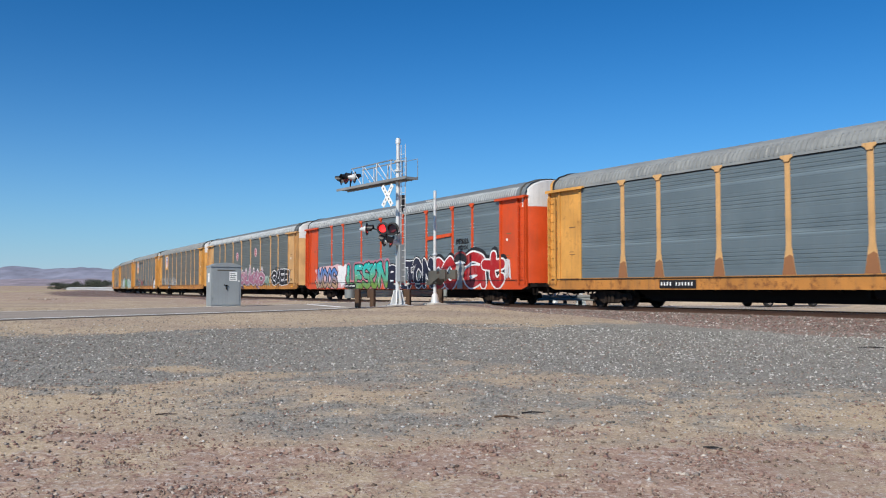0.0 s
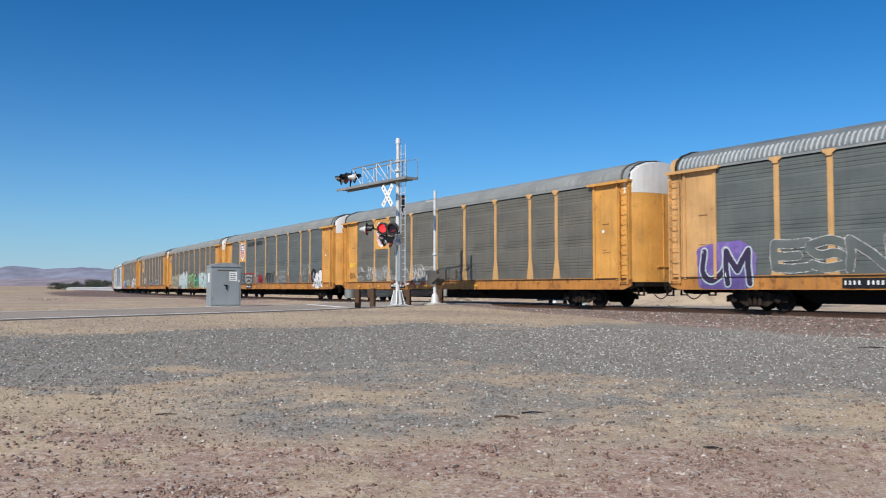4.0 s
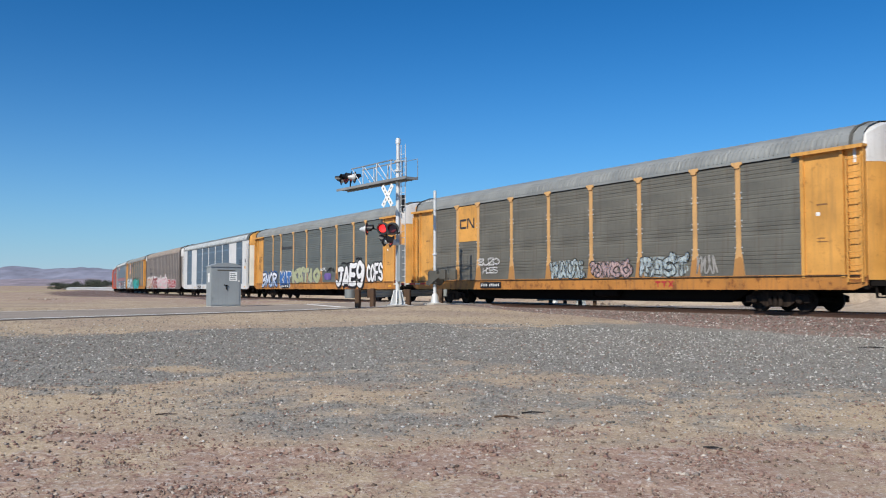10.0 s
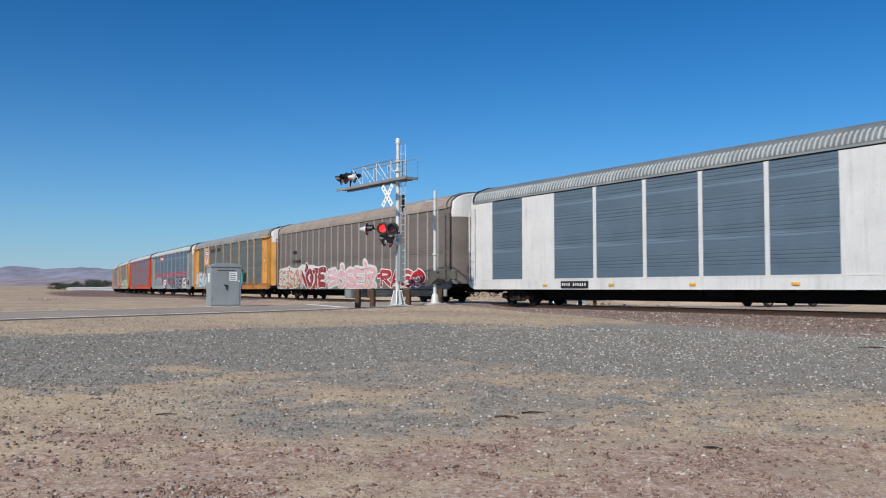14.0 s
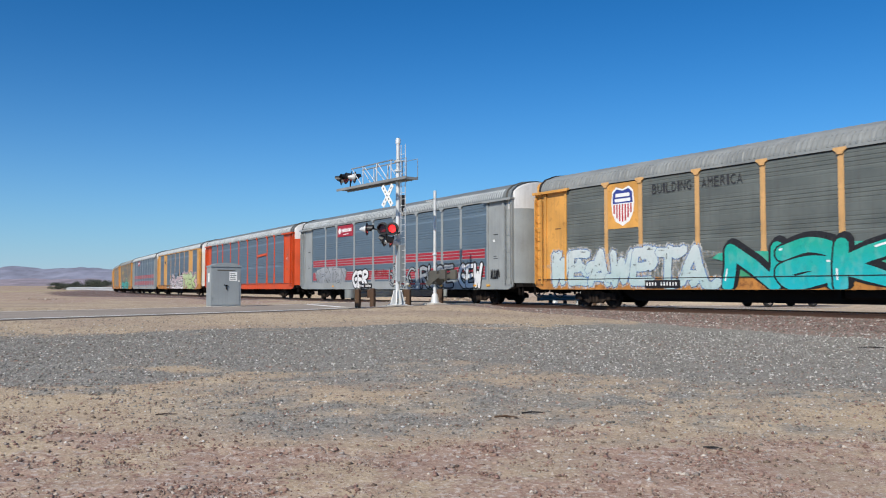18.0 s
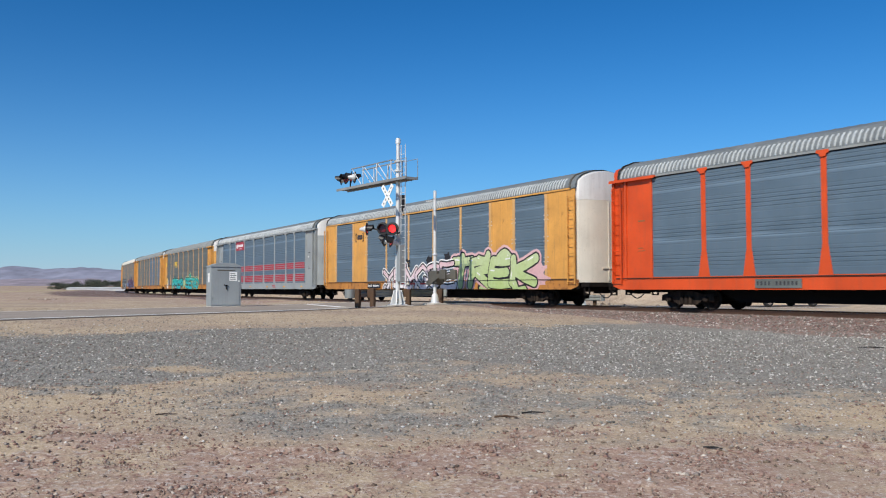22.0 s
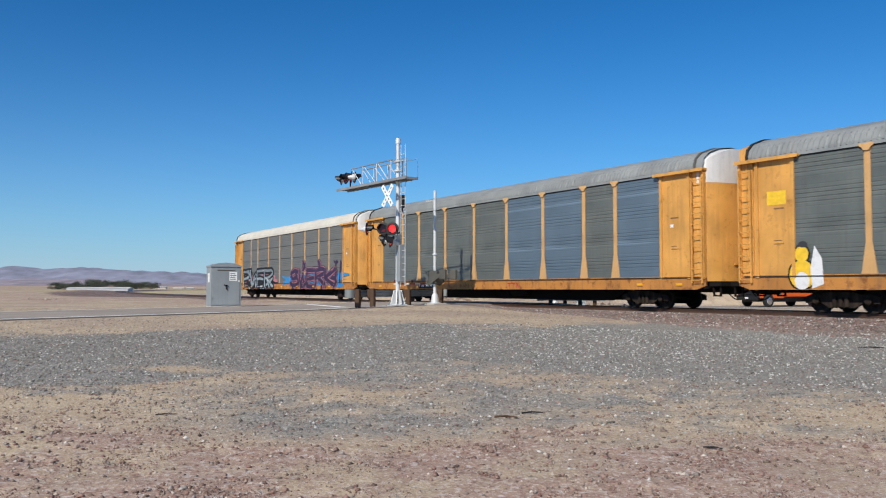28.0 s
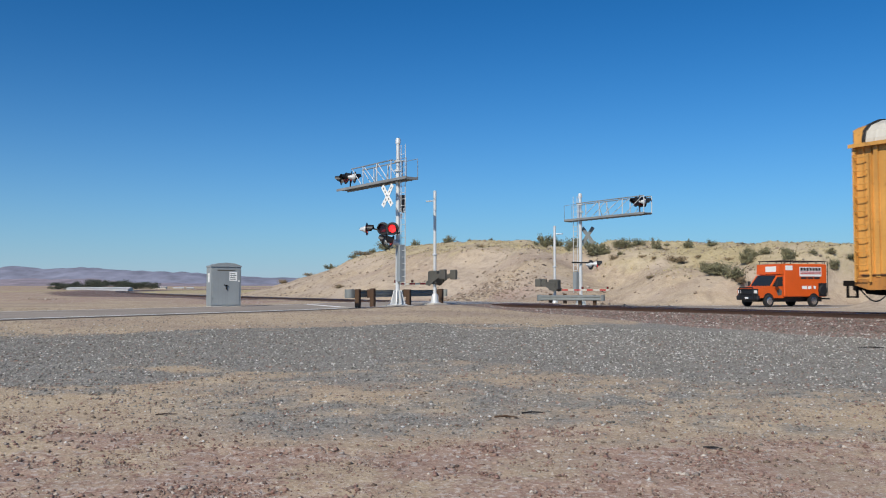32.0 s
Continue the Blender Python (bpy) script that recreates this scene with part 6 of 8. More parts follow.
keep = (from_track(x, y) < -15) & ((z > 4.6 + 0.9 * waves(x, y, 6, 34)) | ((x > 13) & (z > 2.4 + 0.7 * waves(x, y, 6, 33))))
x, y, z = x[keep], y[keep], z[keep]
n = len(x)
a, h = rh.uniform(0, 6.283, n), rh.uniform(0.04, 0.15, n)
w = rh.uniform(0.05, 0.14, n)
v = np.stack([np.stack([x - w * np.cos(a), y - w * np.sin(a), z - 0.03], 1), np.stack([x + w * np.cos(a), y + w * np.sin(a), z - 0.03], 1), np.stack([x + 1.3 * w * np.sin(a), y + w * np.cos(a), z + h], 1)], 1).reshape(-1, 3)
gm = bpy.data.meshes.new("dry_grass")
gm.from_pydata(v.tolist(), [], np.arange(3 * n).reshape(-1, 3).tolist())
gm.materials.append(leaf_material("dry_grass_blades", (0.42, 0.35, 0.20)))
tagged(new("dry_grass", gm), "dry straw-coloured grass tufts over the hill", "grass", kind="stuff")
x, y = -29.0 + 0.55 * rh.normal(0, 1, 34), 61 + 0.5 * rh.normal(0, 1, 34)
scatter("dirt_clods", x, y, rh.uniform(0.05, 0.15, 34), 16, SANDS, "dark dirt clods on the flat sand")

BALLAST = stone_material("track_ballast", [(0.05, 0.045, 0.045), (0.15, 0.135, 0.13), (0.22, 0.10, 0.09), (0.27, 0.235, 0.215), (0.12, 0.105, 0.10), (0.20, 0.17, 0.16), (0.24, 0.12, 0.11), (0.62, 0.60, 0.56)])
x, y = along_track(34000, 7, -34, 16, 0.86, 4.4)
scatter("track_ballast", x, y, 0.024 + 0.040 * rs.uniform(0, 1, len(x)) ** 1.5, 8, BALLAST, "grey and reddish crushed stone ballast along the rails")
x, y = along_track(9000, 9, -40, 16, -2.6, 0.66)
scatter("track_ballast", x, y, 0.022 + 0.03 * rs.uniform(0, 1, len(x)), 10, BALLAST, "grey and reddish crushed stone ballast along the rails", 0.5)

# ties of the track where the camera sees it near
tie = Shape().bbox(-0.115, 0.115, -1.3, 1.3, -0.36, -0.175, 0.01)
tie_mesh = tie.mesh("tie")
for k in range(170):
    s = -70 + 0.52 * k
    m = track_pose(s)
    if float(from_road(np.array([m.translation.x]), np.array([m.translation.y]))[0]) > ROAD_W / 2 + 1.0:
        t = part("railway_tie", tie_mesh, TIE_WOOD, at=m)
        tagged(t, "dark creosoted wooden tie under the rails", "railway tie", "ties under the rails")
# crossing panels
for side, (a, b) in (("middle", (-0.66, 0.66)), ("near", (-1.75, -0.85)), ("far", (0.85, 1.75))):
    for k in range(7):
        s = -21.4 + 2.45 * k
        m = track_pose(s)
        if float(from_road(np.array([m.translation.x]), np.array([m.translation.y]))[0]) < ROAD_W / 2 + 0.6:
            p = part("crossing_panel", cached(("crossing_panel", side), lambda: Shape().bbox(-1.21, 1.21, a, b, -0.2, -0.006, 0.012)), CONCRETE, road, at=m)

# a few sticks and clods in the foreground
def stick(x, y, l, a, r, mat, label):
    z = place(x, y)
    o = part("stick", Shape().tube((-l / 2, 0, r), (0, 0.02, r * 1.6), r, 6, r * 0.9).tube((0, 0.02, r * 1.6), (l / 2, -0.01, r), r * 0.9, 6, r * 0.5), mat, at=pose(x, y, z, 0, 0, a))
    tagged(o, label, "stick")


stick(0.98, 9.2, 0.26, 12, 0.010, BLACK, "short dark stick lying on the gravel")
stick(0.66, 8.9, 0.24, -6, 0.013, POST_WOOD, "short pale brown stick lying on the gravel")
stick(2.35, 7.4, 0.16, -20, 0.010, BLACK, "short dark twig lying on the gravel")
stick(9.4, 18.6, 0.6, 4, 0.018, BLACK, "dark length of scrap lying by the ballast")
stick(-2.9, 8.9, 0.22, 15, 0.008, TIE_WOOD, "thin brown twig lying on the sand")


# ---- emblems, lettering and spray paint on the cars ----
def flat(polys, y0, name, bow=0.004):
    """Thin decal from outlines of (u, w) pairs at depth y0, facing -y."""
    sh = Shape()
    if y0 <= -1.53:
        y0 += 0.036
    for p in polys:
        n = len(sh.v)
        sh.v.extend((u, y0, w) for u, w in p)
        sh.v.extend((u, y0 + bow, w) for u, w in p)
        k = len(p)
        sh.f.append(tuple(range(n, n + k)))
        for i in range(k):
            j = (i + 1) % k
            sh.f.append((n + i, n + k + i, n + k + j, n + j))
    me = bpy.data.meshes.new(name)
    me.from_pydata(sh.v, [], sh.f)
    me.materials.append(None)
    return me


def rect(u0, u1, w0, w1):
    return [(u0, w0), (u1, w0), (u1, w1), (u0, w1)]


def disc(u, w, r, n=24, q=1.0):
    return [(u + r * math.cos(2 * math.pi * k / n), w + q * r * math.sin(2 * math.pi * k / n)) for k in range(n)]


def cloud(u0, u1, w0, w1, seed, n=44, rough=0.16):
    """A bumpy blot that fills about the given box."""
    rng = random.Random(seed)
    ph = [rng.uniform(0, 6.283) for k in range(4)]
    out = []
    for k in range(n):
        a = 2 * math.pi * k / n
        c, s = math.cos(a), math.sin(a)
        r = 1 + rough * (math.sin(5 * a + ph[0]) + 0.7 * math.sin(9 * a + ph[1]) + 0.5 * math.sin(14 * a + ph[2])) * 0.6
        sq = (abs(c) ** 4 + abs(s) ** 4) ** -0.25
        out.append(((u0 + u1) / 2 + (u1 - u0) / 2 * c * sq * r * 0.95, (w0 + w1) / 2 + (w1 - w0) / 2 * s * sq * r * 0.92))
    return out


def spray(name, low, top, z0=0.8, z1=2.6, rough=0.6):
    """Spray paint that fades from one colour to another, cloudy, thin in places, with overspray mottling."""
    m, nt, b = material(name, rough, spec=0.3)
    v = coords(nt)
    sep = nt.nodes.new("ShaderNodeSeparateXYZ")
    nt.links.new(v, sep.inputs["Vector"])
    add = nt.nodes.new("ShaderNodeMath")
    add.operation = "MULTIPLY_ADD"
    nt.links.new(noise_of(nt, v, 2.2, 3), add.inputs[0])
    add.inputs[1].default_value = 1.1
    nt.links.new(sep.outputs["Z"], add.inputs[2])
    c = mix(nt, ramp(nt, add.outputs[0], z0 + 0.45, z1 + 0.65), low, top)
    pale = tuple(min(0.8, 0.55 * x + 0.30) for x in top)
    deep = tuple(0.45 * x for x in low)
    if max(top) > 0.1:
        c = mix(nt, ramp(nt, noise_of(nt, coords(nt, (1.6, 1.6, 0.8)), 1.9, 2), 0.52, 0.62, 0, 0.16), c, pale)
        c = mix(nt, ramp(nt, noise_of(nt, coords(nt, (1.2, 1.2, 1.5)), 2.7, 2), 0.56, 0.64, 0, 0.16), c, deep)
    c = mix(nt, ramp(nt, noise_of(nt, v, 12, 5, 0.75), 0.55, 0.75, 0, 0.25), c, (0.20, 0.185, 0.17))
    nt.links.new(c, b.inputs["Base Color"])
    nt.links.new(ramp(nt, noise_of(nt, coords(nt, (1, 1, 0.6)), 7, 5, 0.75), 0.32, 0.42, 0.82, 1.0), b.inputs["Alpha"])
    return m


def faint(name, col, cover):
    """Thin chalky overspray: the panel shows through."""
    m, nt, b = material(name, 0.7)
    v = coords(nt, (2.5, 2.5, 0.9))
    b.inputs["Base Color"].default_value = (*col, 1)
    nt.links.new(ramp(nt, noise_of(nt, v, 3.2, 5, 0.7), 0.38, 0.62, 0.0, cover), b.inputs["Alpha"])
    return m


SPRAY_WHITE = spray("white_spray", (0.70, 0.70, 0.70), (0.78, 0.78, 0.78))


# letter skeletons on a grid 4 wide and 6 high; ~ marks a stroke that bends smoothly
STROKES = {"A": "00 26 40|11 31", "B": "00 06|~06 36 45 34 03|~03 33 42 31 00", "C": "~45 26 04 02 20 41", "D": "00 06|~06 26 44 42 20 00", "E": "46 06 00 40|03 33", "F": "46 06 00|03 33",
           "G": "~45 26 04 02 20 41 43|43 23", "H": "00 06|40 46|03 43", "I": "20 26", "J": "16 46|~36 32 20 01", "K": "00 06|46 03 40", "L": "06 00 40", "M": "00 06 22 46 40", "N": "00 06 40 46",
           "O": "~26 04 02 20 42 44 26", "P": "00 06|~06 36 45 34 03", "R": "00 06|~06 36 45 34 03|13 40", "S": "~45 26 05 13 33 41 20 01", "T": "06 46|26 20", "U": "~06 02 20 42 46",
           "W": "06 10 24 30 46", "Y": "06 23 46|23 20", "Z": "06 46 00 40", "a": "~05 26 45 42 40|~43 23 02 10 31 42", "g": "~44 26 04 12 33 45|~45 43 30 10", "t": "~26 22 30 41|04 44", "k": "00 06|45 02 40"}


def bend(points, per=4):
    """A smooth line through a few points."""
    p = [points[0]] + list(points) + [points[-1]]
    out = []
    for a, b, c, d in zip(p, p[1:], p[2:], p[3:]):
        for k in range(per):
            t = k / per
            out.append(tuple(0.5 * (2 * b[j] + (c[j] - a[j]) * t + (2 * a[j] - 5 * b[j] + 4 * c[j] - d[j]) * t * t + (3 * b[j] - a[j] - 3 * c[j] + d[j]) * t ** 3) for j in (0, 1)))
    return out + [p[-1]]


def band(line, r, n=10):
    """Outlines that together cover a line drawn with a round tip of radius r."""
    polys = [[(u + r * math.cos(2 * math.pi * (k + 0.5) / n), w + r * math.sin(2 * math.pi * (k + 0.5) / n)) for k in range(n)] for u, w in line]
    for (a, b), (c, d) in zip(line, line[1:]):
        l = math.hypot(c - a, d - b) or 1
        x, y = -(d - b) / l * r, (c - a) / l * r
        polys.append([(a + x, b + y), (a - x, b - y), (c - x, d - y), (c + x, d + y)])
    return polys


def coat(layers, y0, name):
    """One mesh of paint coats laid over each other: rows of (outlines, paint)."""
    vs, fs, ids, paints = [], [], [], []
    y = y0
    for polys, paint in layers:
        if paint not in paints:
            paints.append(paint)
        for p in polys:
            n = len(vs)
            vs.extend((u, y, max(w, 0.735)) for u, w in p)
            fs.append(tuple(range(n, n + len(p))))
            ids.append(paints.index(paint))
            y -= 0.000012
        y -= 0.0006
    me = bpy.data.meshes.new(name)
    me.from_pydata(vs, [], fs)
    for paint in paints:
        me.materials.append(paint)
    me.polygons.foreach_set("material_index", ids)
    return me


def painted_part(name, me, parent, label=""):
    ob = new(name, me)
    ob.parent = parent
    return tagged(ob, label)


def letter_lines(ch, x0, x1, z0, z1, rng, lean, wobble):
    """The strokes of one letter in its box, a little unsteady."""
    ph, sh = rng.uniform(0, 6.283), lean + rng.uniform(-0.08, 0.08)
    w, h, cx, cz = x1 - x0, z1 - z0, (x0 + x1) / 2, (z0 + z1) / 2
    out = []
    for stroke in STROKES[ch].split("|"):
        smooth = stroke[0] == "~"
        pts = [(int(t[0]) / 4 - 0.5, int(t[1]) / 6 - 0.5) for t in stroke.strip("~").split()]
        if smooth:
            pts = bend(pts)
        elif wobble:
            pts = [q for a, b in zip(pts, pts[1:]) for q in (a, ((a[0] + b[0]) / 2, (a[1] + b[1]) / 2))] + [pts[-1]]
        out.append([(cx + w * (u + wobble * math.sin(5 * q + ph)) + sh * h * q, cz + h * (q + wobble * math.sin(6 * u + 2 * ph))) for u, q in pts])
    return out


def mural(car, word, x0, x1, z0, z1, fill, line, seed=1, fat=0.17, edge=0.07, halo=None, drop=None, shine=SPRAY_WHITE, lean=0.0, wobble=0.03, tip=10, wild=0, rise=0.0, lap=1.12, label="sprayed lettering"):
    """Fat lettering: a ground coat in the outline's colour, then each letter with its own outline, fill and glints.
    halo: (paint, width) round the whole; drop: (paint, dx, dz) a shifted block shadow."""
    rng = random.Random(seed)
    n = len(word)
    cell = (x1 - x0) / n
    r = 0.72 * fat * min(cell, (z1 - z0) * 0.75)
    sets = []
    for k, ch in enumerate(word):
        a, b = x0 + cell * (k + 0.5 - lap / 2) + r, x0 + cell * (k + 0.5 + lap / 2) - r
        top = z1 + rise * (k + 0.5) / n
        lines = letter_lines(ch, a, b, z0 + r + rng.uniform(0, 0.06) * (z1 - z0), top - r - rng.uniform(0, 0.08) * (z1 - z0), rng, lean, wobble)
        for j in range(wild):
            u, q, l, t = rng.uniform(a, b), rng.choice((z0 + r, (z0 + top) / 2, top - r)), cell * rng.uniform(0.2, 0.4), rng.uniform(0, 6.283)
            lines.append(bend([(u, q), (u + l * math.cos(t), q + 0.6 * l * math.sin(t)), (u + 1.5 * l * math.cos(t + 0.7), q + 0.9 * l * math.sin(t + 0.7))], 3))
        sets.append(lines)
    every = [l for lines in sets for l in lines]
    under = []
    if halo:
        under.append(([p for l in every for p in band(l, r + edge + halo[1], tip)], halo[0]))
    if drop:
        under.append(([p for l in every for p in band([(u + drop[1], w + drop[2]) for u, w in l], r + edge, tip)], drop[0]))
    under.append(([p for l in every for p in band(l, r + edge, tip)], line))
    root = painted_part("graffiti", coat(under, -1.5125, "graffiti"), car, label)
    for k, lines in enumerate(sets):
        glints = []
        for l in lines if shine else ():
            (a, b), (c, d) = l[0], l[1]
            t0, t1 = rng.uniform(0.1, 0.3), rng.uniform(0.5, 0.8)
            off = r * 0.45
            glints += band([(a + (c - a) * t0 - off, b + (d - b) * t0 + off), (a + (c - a) * t1 - off, b + (d - b) * t1 + off)], r * 0.14, 6)
        rows = [([p for l in lines for p in band(l, r + edge * 0.7, tip)], line), ([p for l in lines for p in band(l, r, tip)], fill)] + ([(glints, shine)] if glints else [])
        painted_part("letter", coat(rows, -1.5160 - 0.0024 * k, "letter"), root)
    return root


def brushed(car, word, x0, x1, z0, z1, mat, seed=1, fat=0.2, lines=6, width=0.035, label="pale brushed lettering, half worn away"):
    """Letters swept with a wide dry brush: bundles of thin lines."""
    rng = random.Random(seed)
    cell = (x1 - x0) / len(word)
    r = fat * min(cell, z1 - z0)
    polys = []
    for k, ch in enumerate(word):
        for l in letter_lines(ch, x0 + cell * k + r, x0 + cell * (k + 1) - r * 0.6, z0 + r, z1 - r, rng, 0.1, 0.04):
            for j in range(lines):
                o = r * (2 * j / (lines - 1) - 1)
                polys += band([(u + 0.7 * o, w - 0.7 * o) for u, w in l], width / 2, 4)
    return painted_part("graffiti", coat([(polys, mat)], -1.5125, "graffiti"), car, label)


def blot(car, u0, u1, w0, w1, seed, mat, label, rough=0.16, y0=-1.5105):
    """A cloudy patch of paint under or beside the lettering."""
    return painted_part("graffiti", coat([([cloud(u0, u1, w0, w1, seed, rough=rough)], mat)], y0, "graffiti"), car, label)


def scribble(car, x0, x1, z0, z1, mat, seed, loops=5, width=0.05):
    """A quick one-line tag."""
    rng = random.Random(seed)
    pts = []
    n = loops * 10
    for k in range(n + 1):
        t = k / n
        a = t * loops * 2 * math.pi
        pts.append((x0 + (x1 - x0) * (t + 0.35 / loops * math.sin(a + 1.3)), (z0 + z1) / 2 + (z1 - z0) / 2 * math.cos(a * (1 + 0.12 * math.sin(seed + 3 * t))) * rng.uniform(0.8, 1)))
    quads = []
    for (a, b), (c, d) in zip(pts, pts[1:]):
        l = math.hypot(c - a, d - b) or 1
        nx_, nz_ = -(d - b) / l * width / 2, (c - a) / l * width / 2
        quads.append([(a + nx_, b + nz_), (a - nx_, b - nz_), (c - nx_, d - nz_), (c + nx_, d + nz_)])
    part("graffiti_tag", flat(quads, -1.551, "graffiti_tag"), mat, car, "thin sprayed tag")


SPRAY_BLACK = spray("black_spray", (0.012, 0.012, 0.014), (0.02, 0.02, 0.024))
STENCIL = plain("brown_stencil_paint", (0.22, 0.11, 0.04), 0.6)
DARK_INK = plain("dark_lettering_paint", (0.035, 0.035, 0.04), 0.6)
S_RED = spray("red_spray", (0.33, 0.012, 0.014), (0.42, 0.015, 0.02))
S_NAVY = spray("navy_spray", (0.012, 0.014, 0.03), (0.02, 0.022, 0.045))
S_TEAL = spray("teal_spray", (0.01, 0.42, 0.48), (0.015, 0.36, 0.22))
S_GREEN = spray("green_spray", (0.06, 0.26, 0.10), (0.01, 0.42, 0.34))
S_LIME = spray("lime_spray", (0.40, 0.52, 0.20), (0.50, 0.58, 0.33))
S_PALE_PINK = spray("pale_pink_spray", (0.60, 0.36, 0.37), (0.66, 0.42, 0.44))
S_WHITE_PINK = spray("white_and_pink_spray", (0.72, 0.68, 0.69), (0.62, 0.36, 0.40), 0.9, 2.6)
S_BLUE_TAN = spray("blue_and_tan_spray", (0.38, 0.25, 0.14), (0.06, 0.20, 0.52), 1.1, 1.9)
S_PURPLE = spray("purple_spray", (0.10, 0.07, 0.22), (0.20, 0.13, 0.42))
S_GHOST = spray("faded_white_spray", (0.30, 0.29, 0.27), (0.36, 0.35, 0.33))
FAINT = faint("chalky_white_overspray", (0.62, 0.61, 0.58), 0.75)
FAINT_THIN = faint("worn_white_overspray", (0.58, 0.57, 0.54), 0.45)
S_DARK_HAZE = faint("black_overspray", (0.04, 0.045, 0.05), 0.7)
CHALK_BLUE = faint("chalky_blue_overspray", (0.50, 0.58, 0.60), 0.85)
CHALK_PINK = faint("chalky_pink_overspray", (0.58, 0.42, 0.42), 0.85)
S_DUST_PINK = faint("dusty_pink_overspray", (0.45, 0.26, 0.22), 0.8)
S_HAZE_BLUE = faint("light_blue_overspray", (0.16, 0.28, 0.50), 0.8)
S_ICE = spray("white_to_blue_spray", (0.16, 0.32, 0.58), (0.74, 0.76, 0.80), 0.7, 1.8)
S_MEADOW = spray("olive_and_teal_spray", (0.16, 0.27, 0.05), (0.015, 0.44, 0.40), 1.0, 2.0)
S_STEEL = spray("steel_grey_spray", (0.36, 0.44, 0.46), (0.16, 0.20, 0.22), 0.8, 2.2)
S_BEIGE = spray("beige_spray", (0.40, 0.32, 0.22), (0.42, 0.37, 0.28))
S_SKY = spray("pale_blue_spray", (0.38, 0.52, 0.52), (0.58, 0.62, 0.62))
S_AQUA = spray("pale_aqua_spray", (0.34, 0.50, 0.46), (0.55, 0.63, 0.60))
S_BLUE = spray("blue_spray", (0.02, 0.10, 0.34), (0.03, 0.16, 0.42))
S_MAROON = spray("maroon_spray", (0.28, 0.035, 0.025), (0.20, 0.018, 0.022))
S_MINT = spray("mint_spray", (0.16, 0.40, 0.28), (0.60, 0.62, 0.58), 1.0, 2.2)
S_GREY = spray("grey_spray", (0.20, 0.22, 0.24), (0.38, 0.40, 0.42))
S_OLIVE = spray("pale_olive_spray", (0.34, 0.36, 0.20), (0.42, 0.44, 0.27))
S_VIOLET = spray("dark_violet_spray", (0.03, 0.022, 0.055), (0.05, 0.03, 0.08))
S_SALMON = spray("salmon_spray", (0.52, 0.20, 0.20), (0.40, 0.16, 0.22))
S_CYAN = spray("bright_blue_spray", (0.03, 0.22, 0.52), (0.04, 0.27, 0.55))
EMBLEM_BLUE = plain("emblem_blue", (0.03, 0.05, 0.25), 0.5)
EMBLEM_RED = plain("emblem_red", (0.42, 0.03, 0.035), 0.5)
BOARD_RED = plain("red_name_board", (0.36, 0.015, 0.03), 0.45)
S_MAUVE = spray("mauve_spray", (0.26, 0.085, 0.15), (0.40, 0.17, 0.24))
S_PALE_LIME = spray("pale_yellow_green_spray", (0.50, 0.56, 0.26), (0.60, 0.62, 0.36))
S_LEAF = spray("green_and_black_spray", (0.05, 0.20, 0.07), (0.24, 0.44, 0.20), 0.8, 1.6)
S_ORANGE = spray("dusty_orange_spray", (0.42, 0.17, 0.09), (0.46, 0.24, 0.15))
BRIGHT_YELLOW = plain("bright_yellow_paint", (0.80, 0.50, 0.03), 0.5)


def emblem_bay(car, paint):
    """The plain painted upper half of one bay."""
    return part("emblem_sheet", Shape().box(-8.84, -6.94, -1.500, -1.47, 3.16, 5.02), paint, car, "flat painted emblem sheet")


def shield(car, paint):
    bay = emblem_bay(car, paint)
    def out(k):
        return [(-7.89 + 0.58 * k * u, 4.06 + 0.70 * k * w) for u, w in ((-0.9, 0.78), (-0.55, 1.0), (0.0, 0.86), (0.55, 1.0), (0.9, 0.78), (1.0, 0.25), (0.92, -0.35), (0.62, -0.8), (0.0, -1.05), (-0.62, -0.8), (-0.92, -0.35), (-1.0, 0.25))]
    s = part("emblem", flat([out(1.1)], -1.540, "emblem"), SIGN_WHITE, bay, "striped shield emblem")
    part("emblem_head", flat([[(-8.44, 4.16), (-7.34, 4.16), (-7.36, 4.58), (-7.57, 4.74), (-7.89, 4.66), (-8.21, 4.74), (-8.42, 4.58)]], -1.544, "emblem_head"), EMBLEM_BLUE, bay)
    part("emblem_bars", flat([rect(-8.28, -7.50, 4.42, 4.56), rect(-8.32, -7.46, 4.22, 4.35)], -1.548, "emblem_bars"), SIGN_WHITE, bay)
    part("emblem_stripes", flat([rect(-8.40 + 0.155 * k, -8.32 + 0.155 * k, 3.42 + 0.34 * (abs(k - 3) / 3) ** 2, 4.12) for k in range(7)], -1.544, "emblem_stripes"), EMBLEM_RED, bay)


def slogan(car, x0, z, size=0.36):
    """Plain block lettering along the panels."""
    polys = []
    u = x0
    for ch in "BUILDING AMERICA":
        if ch == " ":
            u += 0.42
            continue
        vs, fs = GLYPHS[ch, 0.0]
        w = 0.10 if ch == "I" else 0.22
        pts = [(u + w / 2 + a * w, z + b * size) for a, b in vs]
        polys += [[pts[i] for i in f] for f in fs]
        u += w + 0.055
    part("lettering", flat(polys, -1.549, "lettering"), DARK_INK, car, "dark block lettering")


